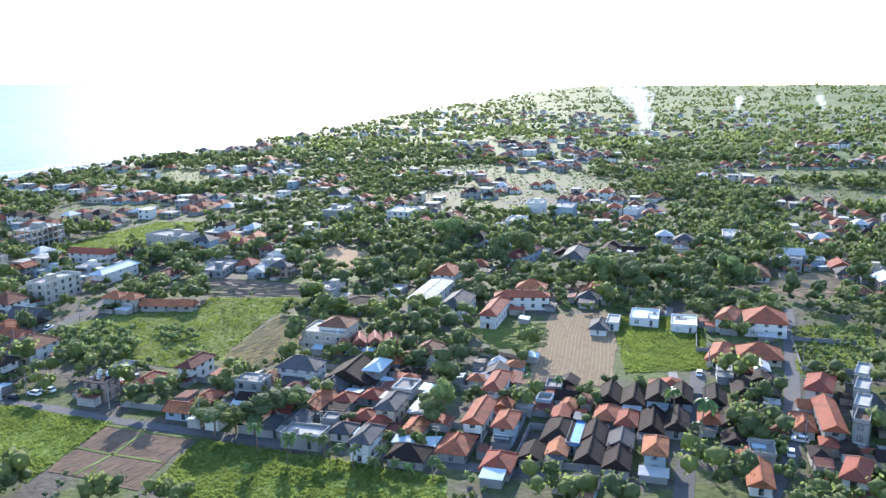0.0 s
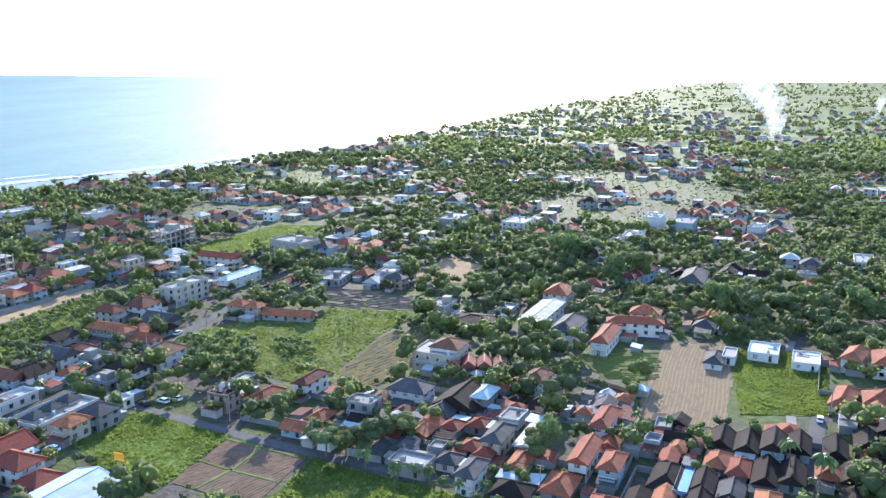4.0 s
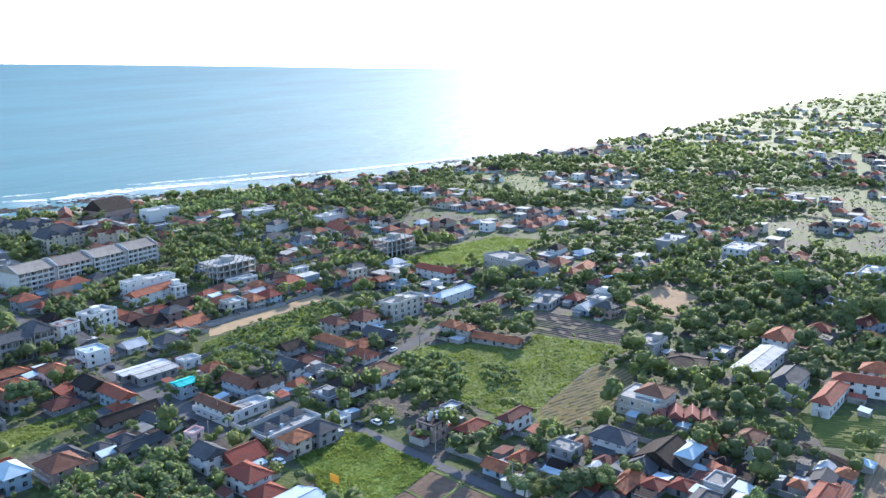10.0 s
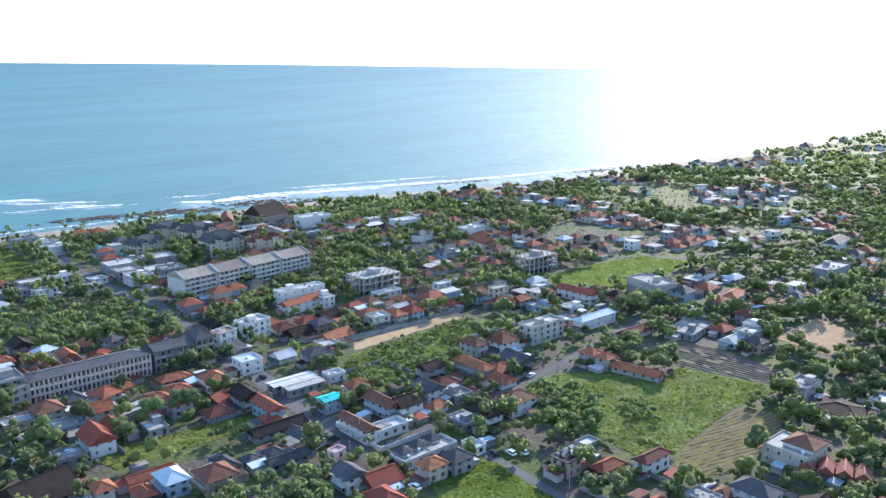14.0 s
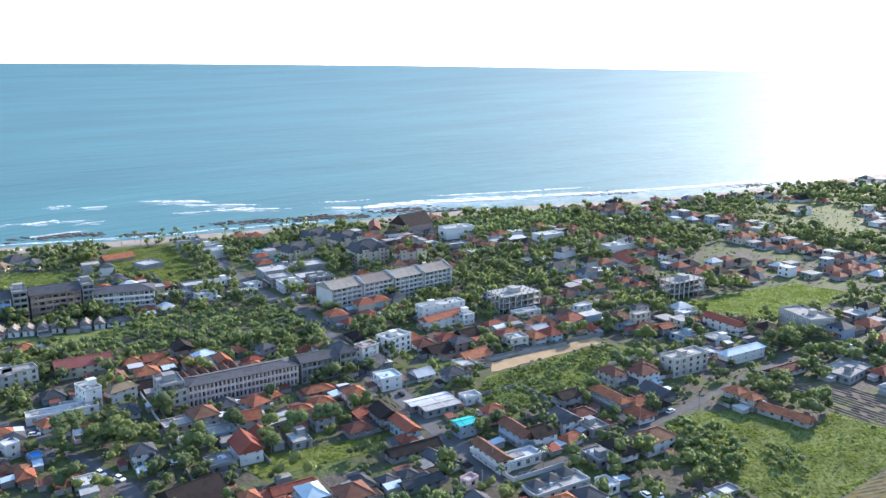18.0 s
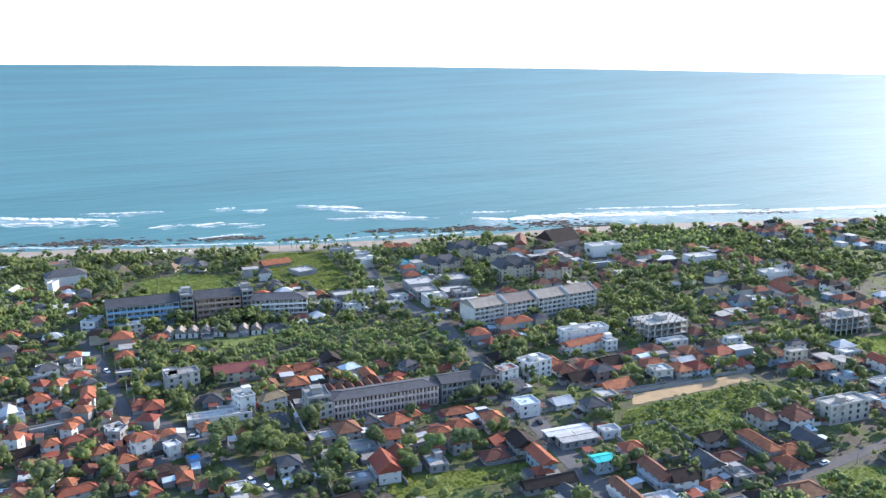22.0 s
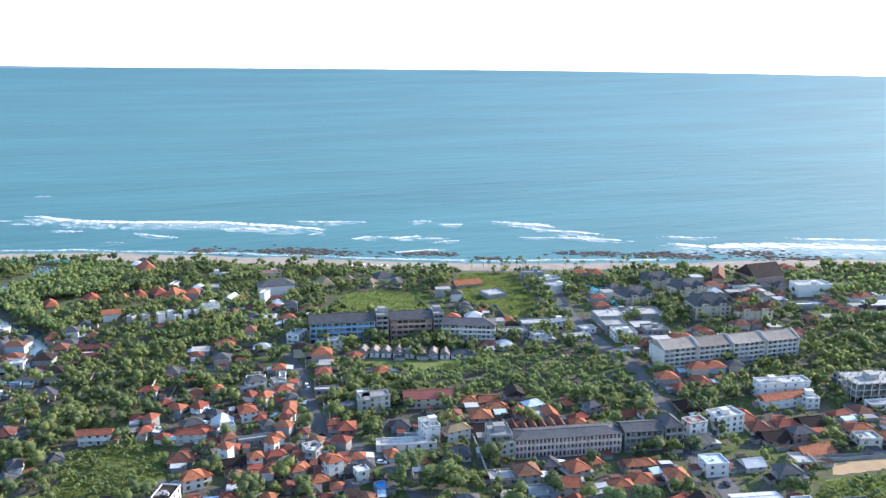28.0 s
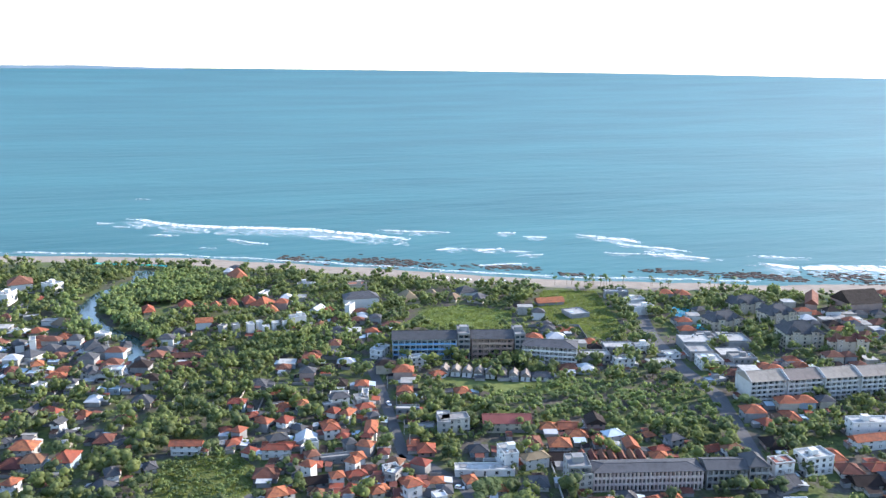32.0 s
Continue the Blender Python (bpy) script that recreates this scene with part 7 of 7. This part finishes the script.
# ---- poles and wires ----
def pole(x, y, h=8.0):
    p = tagged(root("utility_pole", x, y, GRID), "slim grey concrete utility pole with cross arms", "pole", "utility poles")
    g = Geo()
    g.tube((0, 0, -0.3), (0, 0, h), 0.15, 0.1, n=8)
    part("post", g.mesh("post", ["concrete"]), p)
    for z in (h - 0.3, h - 1.0):
        g = Geo()
        g.box(-0.9, 0.9, -0.05, 0.05, z, z + 0.1)
        part("cross_arm", g.mesh("cross_arm", ["frame_dark"]), p)
    return p


def wires(line, h=7.7):
    w = tagged(root("power_line", line[0][0], line[0][1], 0, 0), "thin sagging black power line between poles", "power line", "power lines")
    ox, oy = line[0]
    for (ax, ay), (bx, by) in zip(line, line[1:]):
        g = Geo()
        rings = []
        for k in range(9):
            t = k / 8
            x, y, z = ax + (bx - ax) * t - ox, ay + (by - ay) * t - oy, h - 2.6 * t * (1 - t)
            rings.append([(x, y, z + 0.05), (x + 0.04, y, z - 0.03), (x - 0.04, y, z - 0.03)])
        for p, q in zip(rings, rings[1:]):
            for i in range(3):
                g.poly([p[i], p[(i + 1) % 3], q[(i + 1) % 3], q[i]])
        part("cable", g.mesh("cable", ["rubber"]), w)
    return w


for line in ([(-155, 192), (-145, 226), (-139, 262), (-134, 300), (-130, 340)], [(-117, 224), (-90, 214), (-62, 201), (-30, 192), (-2, 182)], [(-420, 112), (-390, 109), (-361, 105), (-344, 103)], [(59, 182), (69, 211), (79, 240)], [(84, 184), (95, 212), (107, 240), (118, 272)], [(-262, 243), (-232, 235), (-192, 219), (-163, 207)]):
    for x, y in line:
        pole(x, y)
    wires(line)


# ---- yards, tanks, pools, signs ----
for x, y, w, d, m in ((-70, 222, 30, 22, "grey"), (-30, 230, 26, 24, "grey"), (10, 210, 24, 26, "grey"), (-160, 222, 26, 30, "white"), (-190, 255, 30, 26, "grey"), (-240, 150, 34, 26, "grey"), (-300, 140, 40, 30, "white"), (-222, 316, 3, 70, "grey"), (-170, 330, 24, 36, "white"), (-330, 160, 30, 24, "grey"), (-380, 120, 30, 18, "bare"), (95, 268, 22, 30, "grey"), (60, 208, 20, 22, "grey"), (30, 185, 24, 20, "grey"), (-250, 300, 20, 40, "grey"), (-200, 400, 60, 30, "white"), (-300, 330, 16, 40, "grey"), (-420, 60, 40, 30, "grey"), (-440, 20, 30, 34, "bare"), (120, 250, 20, 30, "grey"), (-480, 240, 30, 40, "grey")):
    yard_wall(x, y, GRID, w, d, m)


def tank(x, y, z, colour):
    t = tagged(root("water_tank", x, y, 0, z), "upright plastic water tank on a roof", "water tank", "water tanks")
    g = Geo()
    g.tube((0, 0, 0.9), (0, 0, 2.3), 0.6, 0.6, n=14)
    g.tube((0, 0, 2.3), (0, 0, 2.55), 0.6, 0.2, n=14)
    part("barrel", g.mesh("barrel", [colour]), t)
    g = Geo()
    for sx in (-0.5, 0.5):
        for sy in (-0.5, 0.5):
            g.box(sx - 0.05, sx + 0.05, sy - 0.05, sy + 0.05, 0, 0.9)
    g.box(-0.65, 0.65, -0.65, 0.65, 0.82, 0.92)
    part("stand", g.mesh("stand", ["frame_dark"]), t)
    return t


for x, y, z, c in FLAT_TOPS[3:60:4]:
    tank(x, y, z, rng.choice(("bluewall", "metal", "grey")))

for pts in ([(-512, 352), (-492, 336), (-482, 342), (-502, 360)], [(-470, 344), (-462, 338), (-456, 344), (-464, 350)]):
    sheet("pool", pts, 0.2, "pool", "turquoise hotel swimming pool", "pool", jag=0.2, free=False)

g = Geo()
g.box(-1.6, 1.6, -0.05, 0.05, 1.4, 3.6)
sign = tagged(root("sign_board", -107, 184, GRID), "plain orange sign board in the grass plot", "sign")
part("board", g.mesh("board", ["orange"]), sign)
for q in (-1.3, 1.3):
    g = Geo()
    g.box(q - 0.06, q + 0.06, 0.05, 0.15, -0.2, 3.5)
    part("post", g.mesh("post", ["frame_dark"]), sign)

# teal awnings and parasols along the beach
for i in range(12):
    t = i / 11
    x, y = -766 + 27 * t, -58 + 58 * t
    aw = tagged(root("beach_awning", x, y, 62, land(x, y)), "turquoise fabric awning on thin posts at the beach", "awning", "beach awnings")
    g = Geo()
    g.solid([(-2.6, -2.4, 2.5), (2.6, -2.4, 2.5), (2.6, 2.4, 2.5), (-2.6, 2.4, 2.5)], [(-0.2, -0.2, 3.4), (0.2, -0.2, 3.4), (0.2, 0.2, 3.4), (-0.2, 0.2, 3.4)])
    part("canopy", g.mesh("canopy", ["teal"]), aw)
    for sx in (-2.4, 2.4):
        for sy in (-2.2, 2.2):
            g = Geo()
            g.box(sx - 0.05, sx + 0.05, sy - 0.05, sy + 0.05, -0.8, 2.5)
            part("post", g.mesh("post", ["frame_white"]), aw)
for i in range(14):
    p = Vector((-640, 208)) + Vector((33, 62)) * (i / 13) + Vector((rng.uniform(-3, 3), rng.uniform(-2, 2)))
    um = tagged(root("parasol", p.x, p.y, 0, land(p.x, p.y)), "white beach parasol on the sand", "parasol", "beach parasols")
    g = Geo()
    g.tube((0, 0, 1.9), (0, 0, 2.6), 1.7, 0.08, n=10)
    part("canopy", g.mesh("canopy", ["paint_white"]), um)
    g = Geo()
    g.tube((0, 0, -0.5), (0, 0, 1.95), 0.04, 0.04, n=6)
    part("pole", g.mesh("pole", ["frame_white"]), um)
for i in range(26):
    t = rng.random()
    p = Vector((-600, 290)) + Vector((60, 150)) * t + Vector((rng.uniform(-4, 4), rng.uniform(-4, 4)))
    tree(p.x, p.y, "palm", 0.8)


# ---- smoke of field fires ----
def smoke_material():
    m = bpy.data.materials.new("smoke")
    m.use_nodes = True
    n, l = m.node_tree.nodes, m.node_tree.links
    d, tr, tl, a, b = n.new("ShaderNodeBsdfDiffuse"), n.new("ShaderNodeBsdfTransparent"), n.new("ShaderNodeBsdfTranslucent"), n.new("ShaderNodeMixShader"), n.new("ShaderNodeMixShader")
    d.inputs["Color"].default_value = tl.inputs["Color"].default_value = (0.85, 0.86, 0.88, 1)
    tx, k = n.new("ShaderNodeTexNoise"), n.new("ShaderNodeMapRange")
    tx.inputs["Scale"].default_value = 0.09
    k.inputs["From Min"].default_value, k.inputs["From Max"].default_value, k.inputs["To Max"].default_value = 0.35, 0.75, 0.34
    tc = n.new("ShaderNodeTexCoord")
    l.new(tc.outputs["Object"], tx.inputs["Vector"])
    l.new(tx.outputs["Fac"], k.inputs["Value"])
    l.new(d.outputs[0], a.inputs[1])
    l.new(tl.outputs[0], a.inputs[2])
    l.new(k.outputs["Result"], b.inputs["Fac"])
    l.new(tr.outputs[0], b.inputs[1])
    l.new(a.outputs[0], b.inputs[2])
    l.new(b.outputs[0], n["Material Output"].inputs["Surface"])
    MATS["smoke"] = m


smoke_material()


def smoke(x, y, size, lean):
    r = random.Random(3)
    bm = bmesh.new()
    for i in range(7):
        t = i / 6
        rad = size * (0.10 + 0.34 * t)
        res = bmesh.ops.create_icosphere(bm, subdivisions=2, radius=rad)
        c = Vector((lean * size * t * t + r.uniform(-0.1, 0.1) * size * t, 0, size * (0.08 + 1.5 * t)))
        for v in res["verts"]:
            v.co += v.co * 0.5 * noise.noise(v.co / rad * 1.3 + Vector((i * 7, 0, 0)))
            v.co += c
    me = bpy.data.meshes.new("smoke")
    bm.to_mesh(me)
    bm.free()
    me.materials.append(MATS["smoke"])
    me.polygons.foreach_set("use_smooth", [True] * len(me.polygons))
    ob = new("smoke_plume", me)
    ob.location = (x, y, land(x, y))
    return tagged(ob, "thin white smoke plume rising from a field fire", "smoke", "smoke plumes")


smoke(268, 1110, 52, -0.5)
smoke(640, 1860, 22, 0.4)
smoke(850, 1900, 22, -0.4)
